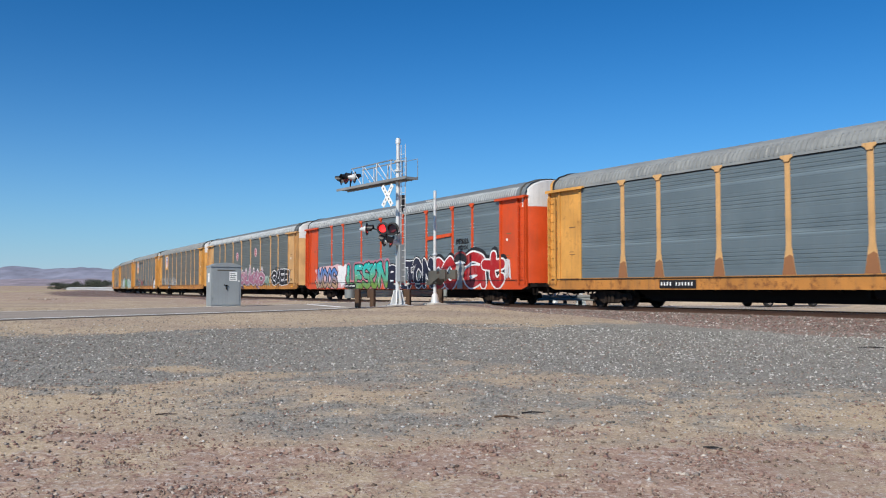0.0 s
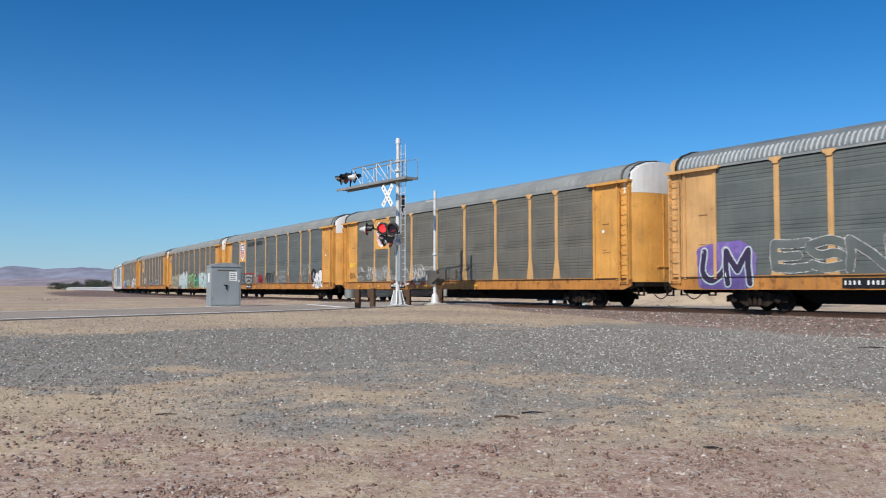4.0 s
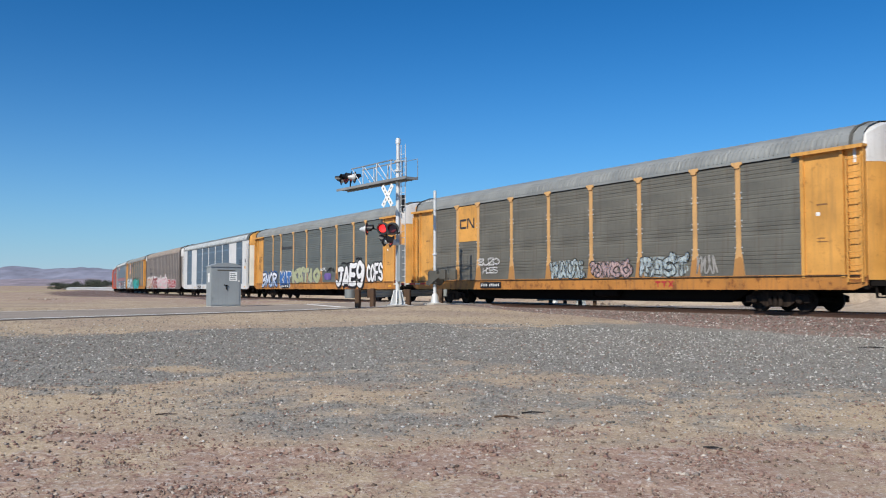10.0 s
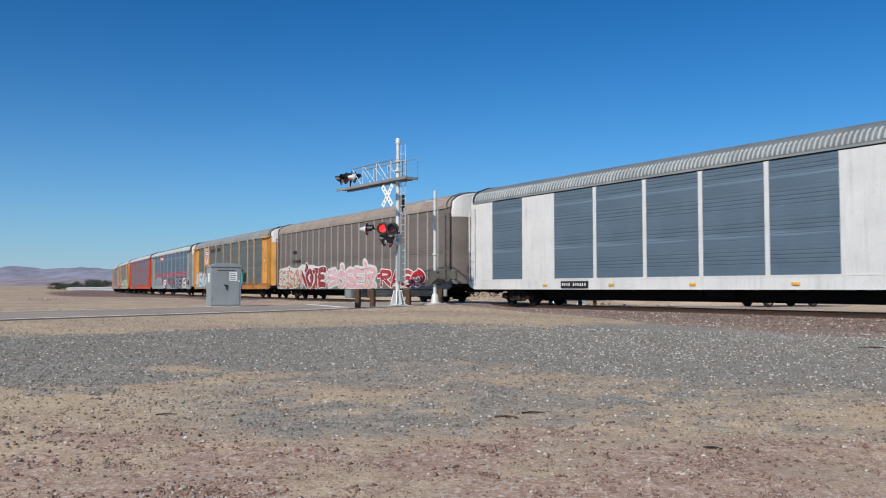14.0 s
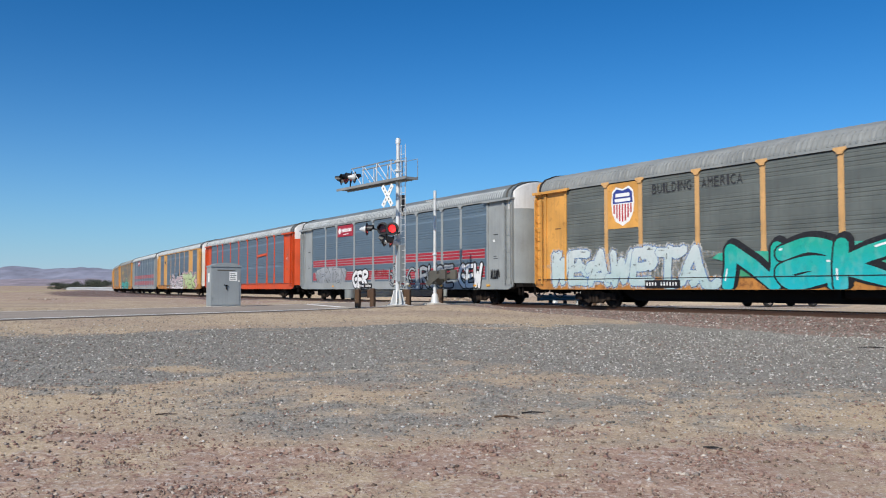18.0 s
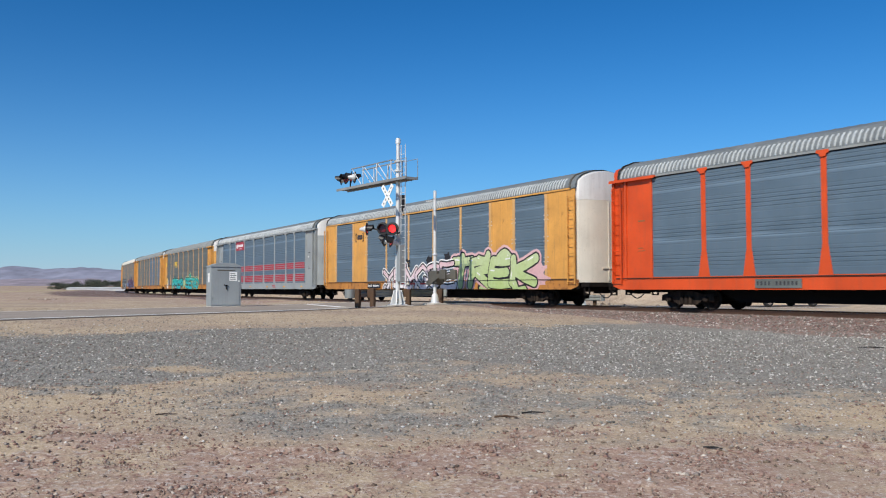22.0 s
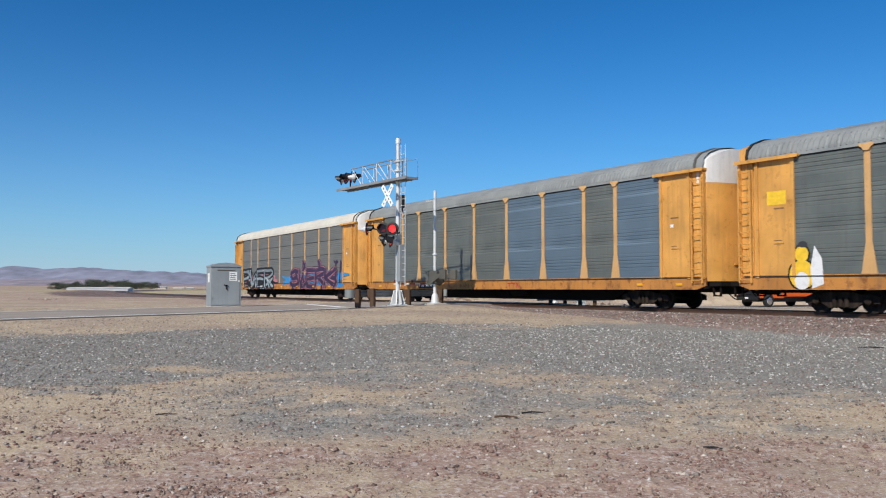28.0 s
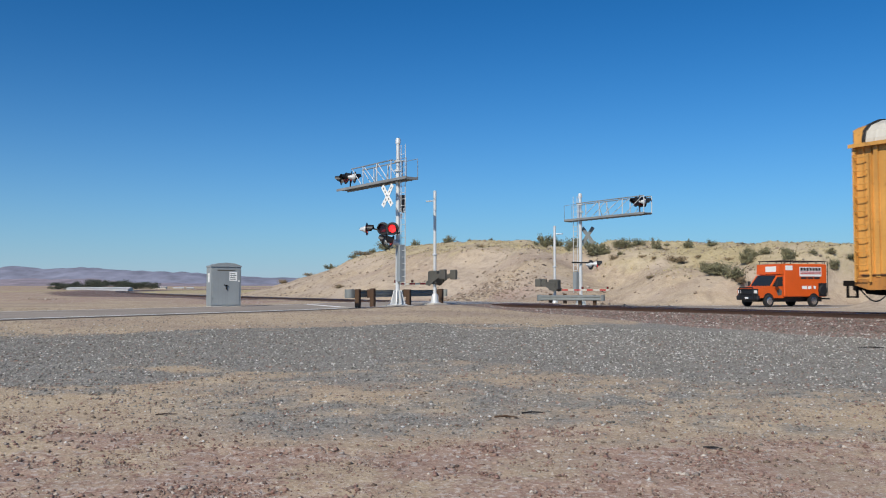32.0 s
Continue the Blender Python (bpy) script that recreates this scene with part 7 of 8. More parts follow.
def marks(car, x, dark=True, n=(4, 6), wide=1.75):
    """The car's stencilled mark, as plain bars on a black patch."""
    p = part("mark_patch", flat([rect(x, x + wide, 0.78, 1.08)], -1.571, "mark_patch"), SPRAY_BLACK if dark else GALV_GREY, car)
    u, bars = x + 0.08, []
    step_ = (wide - 0.3) / (n[0] + n[1])
    for k in range(n[0] + n[1]):
        if k == n[0]:
            u += 0.14
        bars.append(rect(u, u + step_ * 0.42, 0.87, 1.0))
        u += step_
    tagged(part("mark_bars", flat(bars, -1.576, "mark_bars"), SIGN_WHITE if dark else DARK_INK, p), kind="stuff")


def reflectors(car, xs, mat=None):
    for x in xs:
        part("reflector", cached(("reflector",), lambda: Shape().box(-0.14, 0.14, -1.537, -1.50, 0.87, 0.96)), mat or MARK_YELLOW, car, at=pose(x, 0, 0))


def stencils(car, ink, front=True):
    """Small unreadable stencilling on the corner sheets."""
    for x in ((12.0,) if front else ()) + (-11.85,):
        bars = [rect(x - 0.2, x + 0.16 - 0.08 * (k % 2), 2.2 + 0.11 * k, 2.23 + 0.11 * k) for k in range(2)] + [rect(x - 0.2, x + 0.18, 3.35, 3.40)]
        tagged(part("stencil", flat(bars, -1.48, "stencil"), ink, car), kind="stuff")
    part("notice_plate", flat([rect(11.78, 11.92, 3.03, 3.14)], -1.482, "notice_plate"), SIGN_WHITE, car)


def band_stripes(car):
    """Two bands of thin red stripes, bay by bay."""
    edges = (-11.2, *POSTS, 11.2)
    for a, b in zip(edges, edges[1:]):
        for z0, z1, rows in ((1.30, 1.89, ((1.33, 0.11), (1.47, 0.11), (1.61, 0.11), (1.75, 0.11))), (2.25, 2.75, ((2.28, 0.125), (2.44, 0.125), (2.60, 0.125)))):
            band_ = part("stripe_band", flat([rect(a + 0.13, b - 0.13, z0, z1)], -1.490, "stripe_band"), SILVER, car, "silver band with thin red stripes")
            for z, q in rows:
                part("red_stripe", flat([rect(a + 0.13, b - 0.13, z, z + q)], -1.495, "red_stripe"), BOARD_RED, band_)


def name_board(car):
    b = part("name_board", Shape().box(-6.75, -4.32, -1.516, -1.48, 4.22, 4.96), BOARD_RED, car, "red name board")
    part("board_emblem", flat([disc(-6.42, 4.6, 0.2)], -1.556, "board_emblem"), SIGN_WHITE, b)
    part("board_bars", flat([rect(-6.1 + 0.2 * k, -5.95 + 0.2 * k, 4.52, 4.74) for k in range(8)] + [rect(-5.8, -5.0, 4.34, 4.39)], -1.556, "board_bars"), SIGN_WHITE, b)


def owner_bars(car, x, mat):
    part("owner_mark", flat([rect(x, x + 0.26, 0.98, 1.04), rect(x + 0.1, x + 0.16, 0.82, 0.98), rect(x + 0.32, x + 0.58, 0.98, 1.04), rect(x + 0.42, x + 0.48, 0.82, 0.98),
                             [(x + 0.64, 0.82), (x + 0.72, 0.82), (x + 0.92, 1.04), (x + 0.84, 1.04)], [(x + 0.84, 0.82), (x + 0.92, 0.82), (x + 0.72, 1.04), (x + 0.64, 1.04)]], -1.546, "owner_mark"), mat, car)


for i, car in enumerate(CARS):
    if i not in (8, 9, 13):
        stencils(car, DARK_INK if i in (11, 14) else STENCIL)
    if i != 9:
        marks(car, {0: -6.9, 1: -6.6, 2: -6.6, 3: -6.6, 8: -6.3, 11: -3.2, 13: -6.6, 16: -6.9, 17: -7.0}.get(i, -6.7), dark=i != 12)

c = CARS[1]
part("latch_bar", Shape().plate([(4.3, 3.40), (6.85, 3.52), (6.85, 3.68), (4.3, 3.60)], "y", -1.56, -1.48), RED_PAINT, c)
blot(c, -11.7, -5.9, 0.72, 2.4, 3, S_PALE_PINK, "pale pink sprayed background", 0.08)
mural(c, "MOOS", -11.2, -7.85, 0.74, 2.22, S_BLUE_TAN, SPRAY_BLACK, 11, fat=0.2, edge=0.09)
mural(c, "W", -11.6, -10.4, 0.74, 1.35, S_BEIGE, SPRAY_BLACK, 16, fat=0.16, edge=0.05)
blot(c, -7.8, -6.2, 0.95, 2.35, 17, SPRAY_WHITE, "white overspray on the pink background", 0.2, -1.5113)
mural(c, "LESON", -6.15, -0.45, 0.72, 2.4, S_MEADOW, SPRAY_BLACK, 12, fat=0.2, edge=0.08, halo=(S_SALMON, 0.12), lean=0.06, wild=1)
mural(c, "BATON", -0.35, 4.95, 0.7, 2.15, S_NAVY, SPRAY_WHITE, 13, fat=0.22, edge=0.06, halo=(SPRAY_BLACK, 0.07), shine=None, lean=0.06, wild=1, tip=6, rise=0.35)
mural(c, "CO", 4.8, 7.35, 0.66, 2.48, S_RED, SPRAY_WHITE, 14, fat=0.24, edge=0.09, drop=(SPRAY_BLACK, 0.08, 0.14), shine=None, lap=1.22, wobble=0.02)
mural(c, "at", 8.2, 11.55, 0.66, 2.6, S_RED, SPRAY_WHITE, 15, fat=0.22, edge=0.09, drop=(SPRAY_BLACK, 0.10, 0.16), shine=None, lap=1.2, wobble=0.02)
fig = painted_part("graffiti", coat([([disc(7.8, 2.28, 0.66, 24, 0.62)], S_MAROON), ([disc(7.8, 2.24, 0.60, 24, 0.58)], SPRAY_BLACK), ([disc(7.76, 1.72, 0.42, 24, 1.2), rect(7.5, 8.0, 0.76, 1.4)], S_GHOST), ([disc(7.76, 2.08, 0.5, 20, 0.16)], SPRAY_WHITE)], -1.556, "graffiti"), c, "pale oval painted under a dark cap shape")
scribble(c, 11.7, 12.15, 1.2, 2.2, SPRAY_WHITE, 5, 4, 0.07)
scribble(c, 7.3, 8.5, 3.05, 3.35, SPRAY_BLACK, 6, 8, 0.05)
scribble(c, 7.5, 8.5, 2.75, 2.98, SPRAY_BLACK, 7, 7, 0.045)

c = CARS[2]
blot(c, -12.2, -9.6, 0.62, 2.45, 21, S_PURPLE, "purple sprayed blot", 0.05)
mural(c, "UM", -11.9, -9.9, 0.85, 2.2, S_VIOLET, S_SKY, 22, fat=0.15, edge=0.05)
mural(c, "ESND", -9.0, -3.75, 1.22, 2.42, GALV_GREY, FAINT, 23, fat=0.2, edge=0.035, shine=None, label="hollow lettering in thin white lines")
mural(c, "JUKAO", -1.65, 5.3, 1.0, 2.3, S_MAUVE, SPRAY_WHITE, 24, fat=0.24, edge=0.05, halo=(S_VIOLET, 0.07), shine=S_PALE_LIME, wild=1, tip=5, lap=1.25)
painted_part("graffiti", coat([([[(-1.6 + 1.15 * k, 1.9), (-1.0 + 1.15 * k, 2.5 + 0.42 * (k == 2) + 0.15 * (k % 2)), (-0.5 + 1.15 * k, 1.9)] for k in range(6)], SPRAY_WHITE), ([[(-1.5 + 1.15 * k, 1.85), (-1.0 + 1.15 * k, 2.38 + 0.42 * (k == 2) + 0.15 * (k % 2)), (-0.6 + 1.15 * k, 1.85)] for k in range(6)], S_MAUVE)], -1.5115, "graffiti"), c, "mauve sprayed spikes")
painted_part("graffiti", coat([([[(-1.5, 1.05), (-0.9, 1.05), (-0.4, 0.75), (-1.0, 0.75)], [(3.0, 1.05), (4.0, 1.05), (3.4, 0.74)], rect(-1.6, 6.2, 1.08, 1.14)], S_VIOLET)], -1.5118, "graffiti"), c, "dark violet spray along the sill")
scribble(c, 5.6, 6.8, 1.0, 1.8, S_MINT, 26, 5, 0.12)
blot(c, 7.1, 11.9, 1.0, 2.45, 27, S_DARK_HAZE, "black overspray", 0.25)
mural(c, "GAEB", 7.4, 11.65, 1.02, 2.3, SPRAY_BLACK, SPRAY_WHITE, 25, fat=0.22, edge=0.06, shine=None, lap=1.15)
for x, z in ((-2.75, 3.68), (2.85, 3.86)):
    b = part("stencil_badge", flat([disc(x, z, 0.34, 14, 1.15)], -1.492, "stencil_badge"), S_PALE_PINK, c)
    tagged(part("badge_bars", flat([rect(x - 0.18, x + 0.2, z - 0.26 + 0.2 * k, z - 0.16 + 0.2 * k) for k in range(3)] + [rect(x - 0.2, x - 0.1, z - 0.26, z + 0.24)], -1.497, "badge_bars"), S_RED, b), kind="stuff")
reflectors(c, (-5, -0.2, 4.0, 8.3, 12.2))

c = CARS[3]
shield(c, YELLOW)
brushed(c, "C", -11.5, -10.2, 1.2, 2.2, FAINT, 31)
brushed(c, "M", -9.9, -6.9, 0.95, 2.32, FAINT, 32)
brushed(c, "LO", -6.95, -4.4, 1.15, 2.2, FAINT, 33)
brushed(c, "BA", -4.15, -0.8, 1.0, 2.15, FAINT, 34)
blot(c, -9.9, -7.0, 1.2, 2.1, 35, FAINT_THIN, "thin chalky overspray", 0.25)
blot(c, -4.3, -1.0, 1.1, 2.0, 36, FAINT_THIN, "thin chalky overspray", 0.25)
scribble(c, -12.4, -11.6, 1.4, 1.8, STENCIL, 33, 5, 0.03)
part("warning_plate", flat([rect(-12.4, -11.7, 2.15, 2.4)], -1.48, "warning_plate"), BRIGHT_YELLOW, c)
reflectors(c, (-10.9, -8.2, -2.6, 2.5))

c = CARS[4]
shield(c, YELLOW)
slogan(c, -6.35, 4.62)
mural(c, "BOPS", -10.2, -7.1, 1.12, 2.15, GALV_GREY, S_DARK_HAZE, 41, fat=0.16, edge=0.06, shine=SPRAY_BLACK, label="hollow lettering in thin black lines")
part("graffiti", flat([rect(-6.95, -4.5, 2.0, 2.12)], -1.545, "graffiti"), S_RED, c, "red sprayed bar")
mural(c, "WEST", -6.95, -4.75, 1.15, 2.0, S_GHOST, SPRAY_BLACK, 42, fat=0.16, edge=0.05, shine=SPRAY_WHITE, wild=1)
scribble(c, -4.2, -3.1, 1.25, 2.2, FAINT, 49, 5, 0.05)
scribble(c, -3.4, -2.2, 1.25, 1.9, S_RED, 43, 7, 0.14)
scribble(c, -1.3, 0.9, 1.25, 2.1, SPRAY_BLACK, 44, 5, 0.05)
mural(c, "AMES", 1.45, 3.85, 1.18, 2.15, GALV_GREY, FAINT, 45, fat=0.12, edge=0.05, shine=None, label="hollow lettering in thin white lines")
brushed(c, "HIT", 6.9, 9.0, 1.15, 2.45, FAINT, 46, 0.08, 2, 0.05)
root = painted_part("graffiti", coat([([disc(9.65, 1.68, 0.52), disc(10.95, 1.72, 0.46)], SPRAY_BLACK), ([cloud(9.55, 11.3, 0.78, 1.45, 48, rough=0.3), disc(10.95, 1.72, 0.36), disc(10.3, 1.6, 0.3)], SPRAY_WHITE), ([disc(9.62, 1.68, 0.2, 14, 1.3)], FAINT)], -1.5125, "graffiti"), c, "white bubbles with a black disc")
scribble(c, 9.7, 11.1, 0.9, 1.35, SPRAY_BLACK, 47, 4, 0.04)
reflectors(c, (-11, -4.0, 2.0, 7.5, 12.2))

c = CARS[5]
em = part("emblem", flat([disc(-12.05, 4.25, 0.36)], -1.482, "emblem"), EMBLEM_BLUE, c, "round blue emblem")
part("emblem_ring", flat([disc(-12.05, 4.25, 0.25)], -1.487, "emblem_ring"), S_SKY, em)
part("emblem_cross", flat([rect(-12.25, -11.85, 4.2, 4.3), rect(-12.1, -12.0, 4.05, 4.45)], -1.492, "emblem_cross"), EMBLEM_BLUE, em)
blot(c, -11.3, 3.6, 0.75, 1.75, 56, S_DUST_PINK, "dusty pink overspray", 0.1)
mural(c, "DESTO", -11.45, -6.9, 0.78, 2.2, S_BEIGE, SPRAY_BLACK, 51, fat=0.16, edge=0.06, halo=(S_OLIVE, 0.07), wild=2)
mural(c, "ASEN", -6.75, -2.1, 0.78, 2.35, S_SKY, S_STEEL, 52, fat=0.22, edge=0.06, halo=(SPRAY_WHITE, 0.06), wild=2, tip=6)
mural(c, "SPINE", -1.75, 2.6, 0.75, 2.38, S_LEAF, SPRAY_BLACK, 53, fat=0.2, edge=0.07, shine=S_PALE_LIME, wild=1)
blot(c, 2.2, 3.7, 0.85, 1.95, 57, S_GREEN, "green overspray", 0.3)
mural(c, "WEAK", 3.95, 8.2, 0.78, 2.55, S_AQUA, S_STEEL, 54, fat=0.28, edge=0.05, halo=(FAINT, 0.06), tip=4, wild=1, lap=1.2)
skull = painted_part("graffiti", coat([([disc(8.8, 1.8, 0.66, 20, 0.85), rect(8.4, 9.2, 0.9, 1.5)], S_STEEL), ([disc(8.8, 1.8, 0.58, 20, 0.85), rect(8.48, 9.12, 0.98, 1.5)], S_AQUA), ([disc(8.58, 1.62, 0.15), disc(9.0, 1.62, 0.15), disc(8.8, 1.34, 0.07)], SPRAY_BLACK)], -1.5125, "graffiti"), c, "pale round painted shape with dark spots")
mural(c, "NT", 9.4, 11.0, 0.8, 2.0, S_AQUA, S_STEEL, 58, fat=0.22, edge=0.05, tip=4)
reflectors(c, (-10.3, -8.6, -3.9, -0.3, 2.4, 5.5, 8.0, 10.5))

c = CARS[6]
emblem_bay(c, YELLOW)
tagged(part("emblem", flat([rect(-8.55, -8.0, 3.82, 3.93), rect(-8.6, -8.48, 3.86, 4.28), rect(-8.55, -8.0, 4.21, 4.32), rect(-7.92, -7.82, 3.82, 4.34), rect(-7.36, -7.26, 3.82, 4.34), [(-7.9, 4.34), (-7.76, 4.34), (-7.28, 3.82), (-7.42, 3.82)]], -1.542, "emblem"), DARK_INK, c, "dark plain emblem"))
mural(c, "SUZO", -6.9, -5.15, 1.9, 2.25, GALV_DUSTY, SPRAY_WHITE, 61, fat=0.06, edge=0.025, shine=None)
mural(c, "HOES", -6.5, -5.3, 1.5, 1.8, GALV_DUSTY, SPRAY_WHITE, 66, fat=0.05, edge=0.02, shine=None)
for k, (x0, x1, z1, word, mat) in enumerate(((-1.3, 0.95, 2.0, "WAUT", CHALK_BLUE), (1.45, 3.8, 1.9, "OWCO", CHALK_PINK), (4.2, 6.65, 2.0, "RAST", CHALK_BLUE))):
    blot(c, x0, x1, 1.16, z1, 62 + k, mat, "chalky block of overspray", 0.05)
    mural(c, word, x0 + 0.05, x1 - 0.05, 1.2, z1 - 0.05, mat, S_DARK_HAZE, 67 + k, fat=0.2, edge=0.05, shine=FAINT, wild=1)
scribble(c, 7.0, 7.9, 1.25, 1.95, S_GHOST, 65, 5, 0.07)
owner_bars(c, 5.0, EMBLEM_RED)

c = CARS[7]
tagged(part("dark_wordmark", flat([rect(-6.75 + 0.27 * k, -6.56 + 0.27 * k, 3.8, 4.02 + (0.1 if k == 0 else 0)) for k in range(9)], -1.492, "dark_wordmark"), DARK_INK, c, "dark painted wordmark bars"), kind="stuff")
mural(c, "BMOR", -11.35, -7.85, 0.85, 2.1, S_ICE, S_NAVY, 71, fat=0.17, edge=0.09, drop=(S_BLUE, 0.08, 0.06))
mural(c, "KAT", -7.0, -4.6, 0.85, 2.12, S_BLUE, S_HAZE_BLUE, 72, fat=0.24, edge=0.06, halo=(SPRAY_WHITE, 0.04), shine=None)
mural(c, "KATIO", -4.2, 1.2, 1.15, 2.3, S_OLIVE, S_OLIVE, 73, fat=0.2, edge=0.04, shine=GALV_GREY, wild=1)
blot(c, -4.2, 1.2, 1.15, 2.1, 79, FAINT_THIN, "pale overspray", 0.3)
blot(c, 2.0, 3.25, 1.35, 1.85, 74, S_PURPLE, "purple sprayed blot", 0.1)
scribble(c, 1.3, 2.3, 2.0, 2.2, SPRAY_WHITE, 80, 6, 0.05)
scribble(c, 2.6, 3.8, 1.9, 2.2, SPRAY_BLACK, 81, 5, 0.05)
mural(c, "JAEg", 4.2, 8.55, 0.85, 2.2, SPRAY_WHITE, SPRAY_BLACK, 75, fat=0.22, edge=0.08, drop=(SPRAY_BLACK, 0.1, -0.12), shine=None, lean=0.1, rise=0.45, tip=5)
scribble(c, 5.0, 6.6, 2.35, 2.5, SPRAY_BLACK, 82, 9, 0.05)
scribble(c, 7.3, 8.2, 2.6, 2.75, SPRAY_BLACK, 83, 6, 0.05)
mural(c, "COFS", 9.0, 11.25, 1.15, 2.35, SPRAY_WHITE, SPRAY_BLACK, 76, fat=0.24, edge=0.07, shine=None)
scribble(c, -12.3, -11.8, 2.3, 2.8, STENCIL, 77, 3, 0.03)
scribble(c, -12.25, -11.75, 2.85, 3.4, STENCIL, 78, 3, 0.03)
reflectors(c, (-11.6, -7.0, 12.2))
owner_bars(c, 5.6, EMBLEM_RED)

c = CARS[8]
reflectors(c, (-7.4, -3.2, 1.0, 5.2, 9.3, 12.2))
part("notice_plate", flat([rect(12.0, 12.7, 2.55, 2.75)], -1.535, "notice_plate"), MARK_YELLOW, c)
tagged(part("stencil", flat([rect(10.2, 11.2, 3.3 - 0.18 * k, 3.34 - 0.18 * k) for k in range(3)] + [rect(12.2, 12.45, 3.1, 3.4)], -1.52, "stencil"), DARK_INK, c), kind="stuff")

c = CARS[9]
tagged(part("stencil", flat([rect(-9.75 + 0.26 * k, -9.56 + 0.26 * k, 3.35, 3.62) for k in range(3)] + [rect(-9.7 + 0.27 * k, -9.52 + 0.27 * k, 2.7, 2.92) for k in range(6)], -1.552, "stencil"), DARK_INK, c, "dark stencilled bars"), kind="stuff")
blot(c, -12.8, -3.0, 0.9, 2.5, 90, S_MINT, "mint green and white sprayed background", 0.2)
mural(c, "SEASON", -12.85, -8.0, 0.78, 2.2, S_ORANGE, SPRAY_WHITE, 91, fat=0.17, edge=0.05, halo=(S_MINT, 0.05), wild=2)
mural(c, "NOTE", -8.1, -3.4, 0.78, 2.3, S_MAROON, SPRAY_WHITE, 92, fat=0.24, edge=0.07, shine=S_MINT, wild=1, tip=6, lap=1.2)
mural(c, "BOSER", -2.9, 4.5, 0.75, 2.1, S_PALE_PINK, SPRAY_WHITE, 93, fat=0.2, edge=0.05, halo=(S_MINT, 0.1), shine=SPRAY_BLACK, wild=2)
mural(c, "RASO", 5.2, 10.5, 0.8, 1.9, S_RED, SPRAY_WHITE, 94, fat=0.2, edge=0.06, wild=1)
reflectors(c, (-9.4, -5.2, -1.0, 3.2))

c = CARS[10]
shield(c, YELLOW)
slogan(c, -6.3, 4.55)
blot(c, -12.2, -3.8, 0.85, 2.2, 105, FAINT_THIN, "thin white overspray", 0.3)
mural(c, "WEAWETA", -12.3, -3.7, 0.8, 2.4, S_SKY, S_HAZE_BLUE, 101, fat=0.2, edge=0.05, halo=(FAINT, 0.08), shine=S_DARK_HAZE, wild=2, tip=5, lean=0.1)
mural(c, "NaKU", -2.85, 5.35, 0.62, 2.42, S_TEAL, SPRAY_BLACK, 102, fat=0.25, edge=0.09, drop=(SPRAY_BLACK, 0.10, 0.10), lap=1.14, wobble=0.02, lean=0.06)
blot(c, -3.2, 5.9, 1.15, 2.2, 103, S_GREEN, "dark green sprayed background", 0.2)
scribble(c, 5.6, 6.7, 1.3, 2.2, SPRAY_BLACK, 104, 6, 0.05)
owner_bars(c, 4.6, EMBLEM_RED)

c = CARS[11]
band_stripes(c)
name_board(c)
blot(c, -10.7, -5.2, 1.1, 2.25, 110, S_GREY, "grey paint over old graffiti", 0.06)
brushed(c, "WHOTEM", -10.6, -5.3, 1.12, 2.2, S_DARK_HAZE, 115, 0.1, 2, 0.04, "thin dark lettering")
mural(c, "GER", -4.25, -2.05, 0.76, 1.95, SPRAY_WHITE, SPRAY_BLACK, 111, fat=0.22, edge=0.085, shine=None, lap=1.2)
scribble(c, -1.2, 0.6, 1.5, 1.95, S_MAROON, 116, 6, 0.04)
mural(c, "USIC", 0.9, 4.0, 0.85, 2.05, S_GREY, S_DARK_HAZE, 112, fat=0.09, edge=0.07, shine=S_GREY, wild=2)
mural(c, "RUSE", 4.65, 8.1, 0.8, 2.05, S_GREY, SPRAY_BLACK, 113, fat=0.16, edge=0.095, shine=None)
mural(c, "GEW", 8.75, 10.8, 0.76, 2.03, SPRAY_WHITE, SPRAY_BLACK, 114, fat=0.22, edge=0.085, shine=None, lap=1.2)
scribble(c, 11.6, 12.3, 1.2, 1.7, SPRAY_BLACK, 117, 5, 0.06)
reflectors(c, (-7.5, 3.4, 6.9, 10.2, 11.4))

c = CARS[12]
part("latch_bar", Shape().plate([(4.3, 3.40), (6.85, 3.52), (6.85, 3.68), (4.3, 3.60)], "y", -1.56, -1.48), RED_PAINT, c)

c = CARS[13]
tagged(part("emblem", flat([rect(-8.4, -8.32, 3.75, 4.3), rect(-8.4, -8.25, 3.75, 3.82), rect(-8.4, -8.25, 4.23, 4.3), rect(-7.33, -7.25, 3.75, 4.3), rect(-7.4, -7.25, 3.75, 3.82), rect(-7.4, -7.25, 4.23, 4.3)] + [rect(-8.14 + 0.25 * k, -7.94 + 0.25 * k, 3.9, 4.18) for k in range(3)], -1.524, "emblem"), DARK_INK, c, "dark plain emblem"))
mural(c, "YEMOSE", -4.4, 3.6, 0.74, 1.95, S_WHITE_PINK, SPRAY_BLACK, 131, fat=0.17, edge=0.08, halo=(SPRAY_WHITE, 0.07), shine=S_MAUVE, wild=2, rise=0.25)
for x, z in ((-1.5, 2.2), (1.0, 2.3), (2.9, 2.4)):
    blot(c, x - 0.3, x + 0.3, z - 0.25, z + 0.25, int(x * 10) + 140, SPRAY_BLACK, "black sprayed cloud", 0.25)
blot(c, 9.2, 11.4, 0.78, 1.9, 133, S_PALE_PINK, "pink sprayed background", 0.3)
mural(c, "TREK", 3.4, 10.6, 0.72, 2.42, S_LIME, SPRAY_BLACK, 132, fat=0.24, edge=0.08, halo=(S_PALE_PINK, 0.12), lean=0.12, wild=1, lap=1.2)
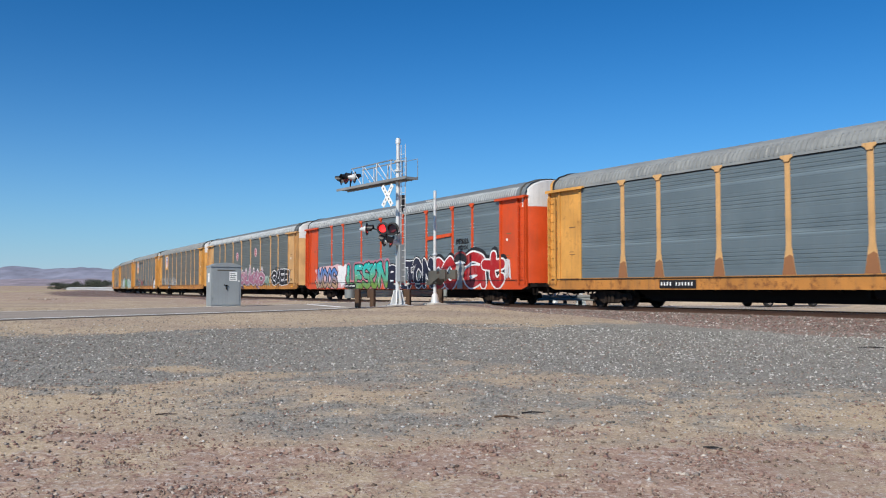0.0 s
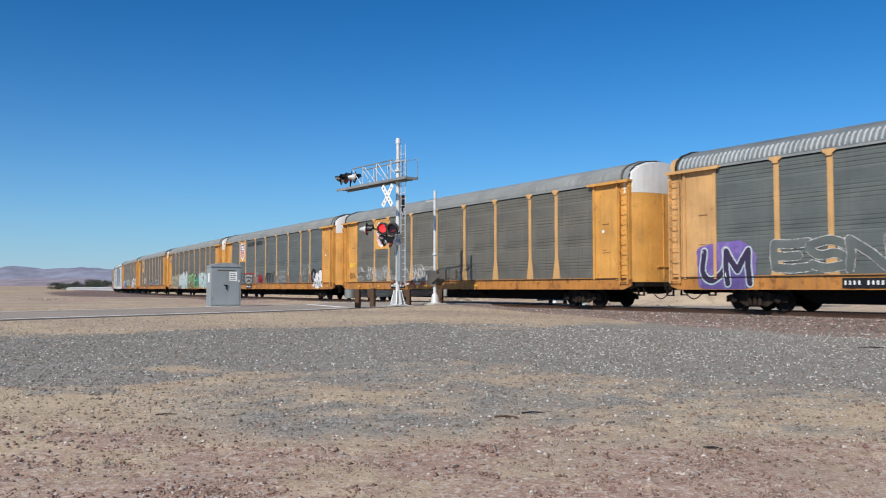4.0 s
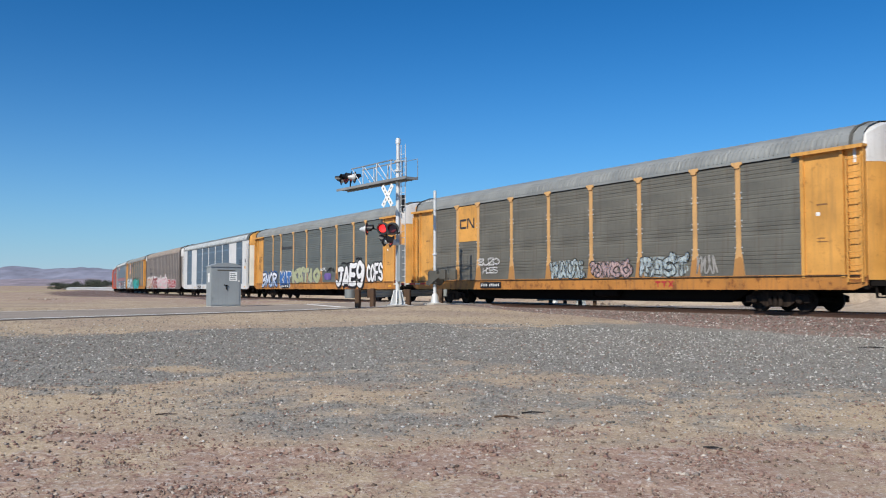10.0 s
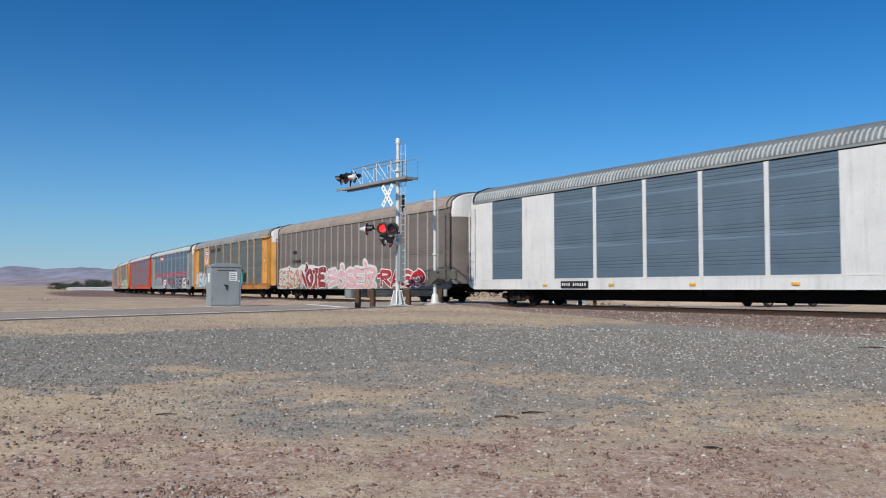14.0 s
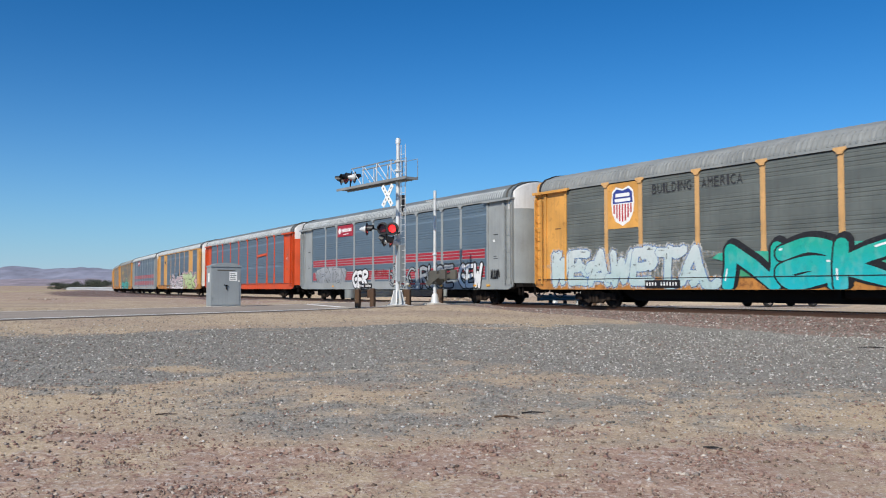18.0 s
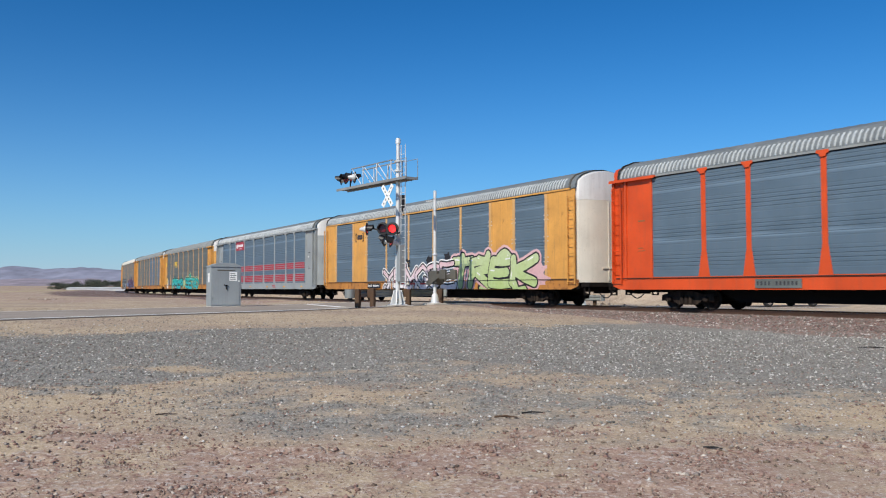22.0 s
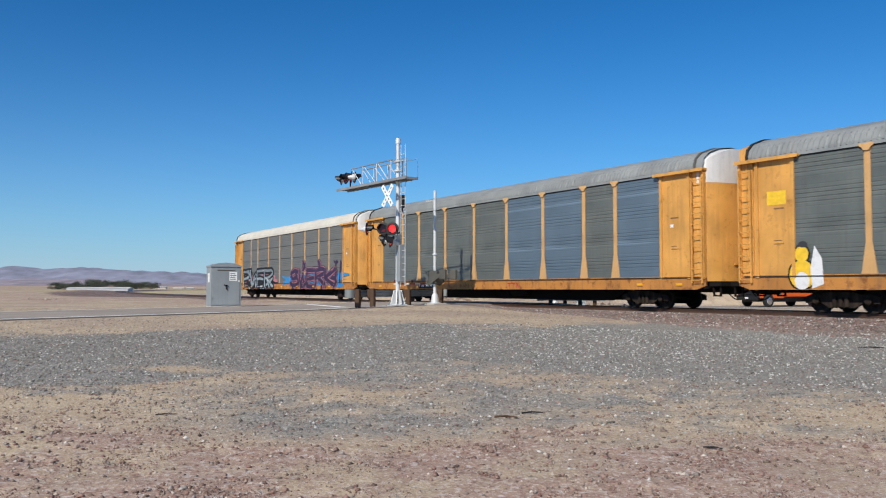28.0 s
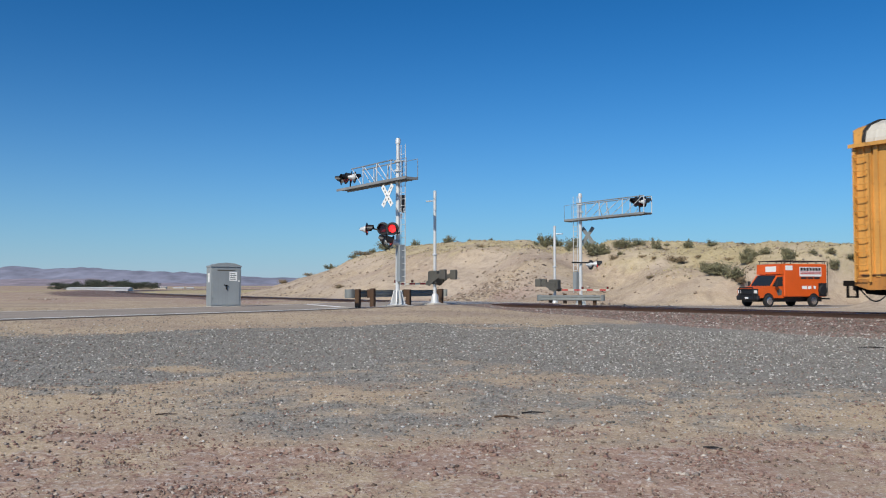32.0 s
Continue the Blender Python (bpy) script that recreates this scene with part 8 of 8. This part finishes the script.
painted_part("graffiti", coat([([disc(6.6, 0.78, 0.8, 20, 0.5)], SPRAY_BLACK), ([disc(6.6, 0.74, 0.66, 20, 0.42)], S_LIME)], -1.5115, "graffiti"), c, "pale green sprayed arch")

c = CARS[14]
band_stripes(c)
name_board(c)
reflectors(c, (-11.2, -2.2, 2.4, 6.6, 10.5))
owner_bars(c, 3.6, EMBLEM_RED)

c = CARS[15]
tagged(part("emblem", flat([rect(-6.45 + 0.55 * k, -6.0 + 0.55 * k, 3.5, 3.98) for k in range(3)] + [rect(-6.5, -4.85, 3.32, 3.41)], -1.492, "emblem"), BRIGHT_YELLOW, c, "yellow plain emblem bars"))
part("warning_plate", flat([rect(-12.3, -11.6, 3.5, 3.95)], -1.48, "warning_plate"), BRIGHT_YELLOW, c)
painted_part("graffiti", coat([([disc(-11.05, 1.2, 0.5, 20, 1.05), disc(-11.05, 1.85, 0.3, 18, 1.1)], SPRAY_BLACK), ([disc(-11.05, 1.2, 0.44, 20, 1.05), disc(-11.05, 1.85, 0.24, 18, 1.1)], BRIGHT_YELLOW), ([disc(-11.05, 1.0, 0.26, 18, 1.1), [(-10.7, 0.76), (-10.3, 0.9), (-10.35, 1.7), (-10.6, 2.1), (-10.75, 1.4)]], SPRAY_WHITE), ([disc(-11.0, 2.16, 0.17, 14, 0.6)], DARK_INK)], -1.5125, "graffiti"), c, "white and yellow sprayed blots")
blot(c, -8.0, -6.6, 0.9, 1.9, 154, S_LIME, "lime green sprayed blot", 0.35)
blot(c, -1.8, 0.3, 0.9, 1.8, 155, S_LIME, "lime green sprayed blot", 0.35)
mural(c, "REOM", -7.5, -1.2, 0.7, 1.95, S_TEAL, SPRAY_BLACK, 152, fat=0.22, edge=0.08, wild=2, lap=1.15)
mural(c, "SETO", 0.3, 7.0, 0.72, 2.0, S_TEAL, SPRAY_BLACK, 153, fat=0.2, edge=0.08, halo=(S_LIME, 0.08), wild=1)

c = CARS[16]
owner_bars(c, 1.5, EMBLEM_RED)
reflectors(c, (-11.6, -5.0, 10.2, 12.2))

c = CARS[17]
blot(c, -10.6, -1.8, 0.85, 1.95, 172, S_SALMON, "salmon pink sprayed background", 0.1)
blot(c, -10.9, -2.4, 0.75, 1.5, 178, SPRAY_BLACK, "black sprayed shadow", 0.3, -1.5112)
mural(c, "PWER", -10.8, -3.0, 0.76, 2.42, S_STEEL, SPRAY_BLACK, 171, fat=0.115, edge=0.17, shine=SPRAY_WHITE, wild=3, lap=1.2)
blot(c, -0.4, 2.6, 1.0, 1.75, 173, S_CYAN, "bright blue sprayed wing", 0.35)
blot(c, 3.0, 11.7, 0.9, 2.0, 177, S_CYAN, "bright blue sprayed background", 0.3)
mural(c, "SWERK", 1.3, 9.9, 0.76, 2.3, S_VIOLET, S_SALMON, 174, fat=0.19, edge=0.05, halo=(SPRAY_BLACK, 0.05), shine=S_SALMON, wild=2, tip=4, lean=0.1, lap=1.2)
brushed(c, "TI", 9.7, 11.2, 1.0, 2.65, S_VIOLET, 175, 0.12, 3, 0.08, "dark violet tag")
scribble(c, -12.25, -11.7, 1.6, 2.5, SPRAY_BLACK, 176, 4, 0.035)
reflectors(c, (-11.2, -8.6, -0.8, 2.6, 6.0, 9.0))


# ---- motions ----
# the slack in the couplings, car by car
SLACK = (0.11, 0.27, 0.20, -0.06, 0.18, 0.13, 0.0, 0.08, 0.0, 0.0, 0.05, 0.07, 0.17, -0.22, -0.09, -0.15, 0.17, 0.28)


def train_s(i, t):
    """Where the middle of car i is along the track; the train slows a little."""
    return TRAIN_V * (t - TRAIN_T * i) + 15.68 - 0.0146 * (t - 15.2) ** 2 + SLACK[i]


def motions():
    for i, car in enumerate(CARS):
        walk(car, [(float(t), track_pose(train_s(i, t))) for t in range(33)])
    # the wheels all roll alike
    first = WHEELS[0]
    times = [k / 30 for k in range(961)]
    walk(first, [(t, pose(0, 0, 0, 0, math.degrees((train_s(0, t) - train_s(0, 0)) / WHEEL_R), 0)) for t in times])
    act, slot = first.animation_data.action, first.animation_data.action_slot
    for w in WHEELS[1:]:
        w.rotation_mode = "QUATERNION"
        w.animation_data_create().action = act
        w.animation_data.action_slot = slot
    # the two flashers turn their lit face to the road by turns
    for lens, turn in ((LENS_A, 0), (LENS_B, 180)):
        rows = [(0.0, pose(0, -0.03, 0, 0, 0, turn))]
        k, t = 0, 0.1
        while t < 32.0:
            a = turn + 180 * k
            rows += [(t - 0.0667, pose(0, -0.03, 0, 0, 0, a)), (t - 0.0333, pose(0, -0.03, 0, 0, 0, a + 89)), (t, pose(0, -0.03, 0, 0, 0, a + 178)), (t + 0.0333, pose(0, -0.03, 0, 0, 0, a + 180))]
            k, t = k + 1, t + 0.5135
        walk(lens, rows)


motions()
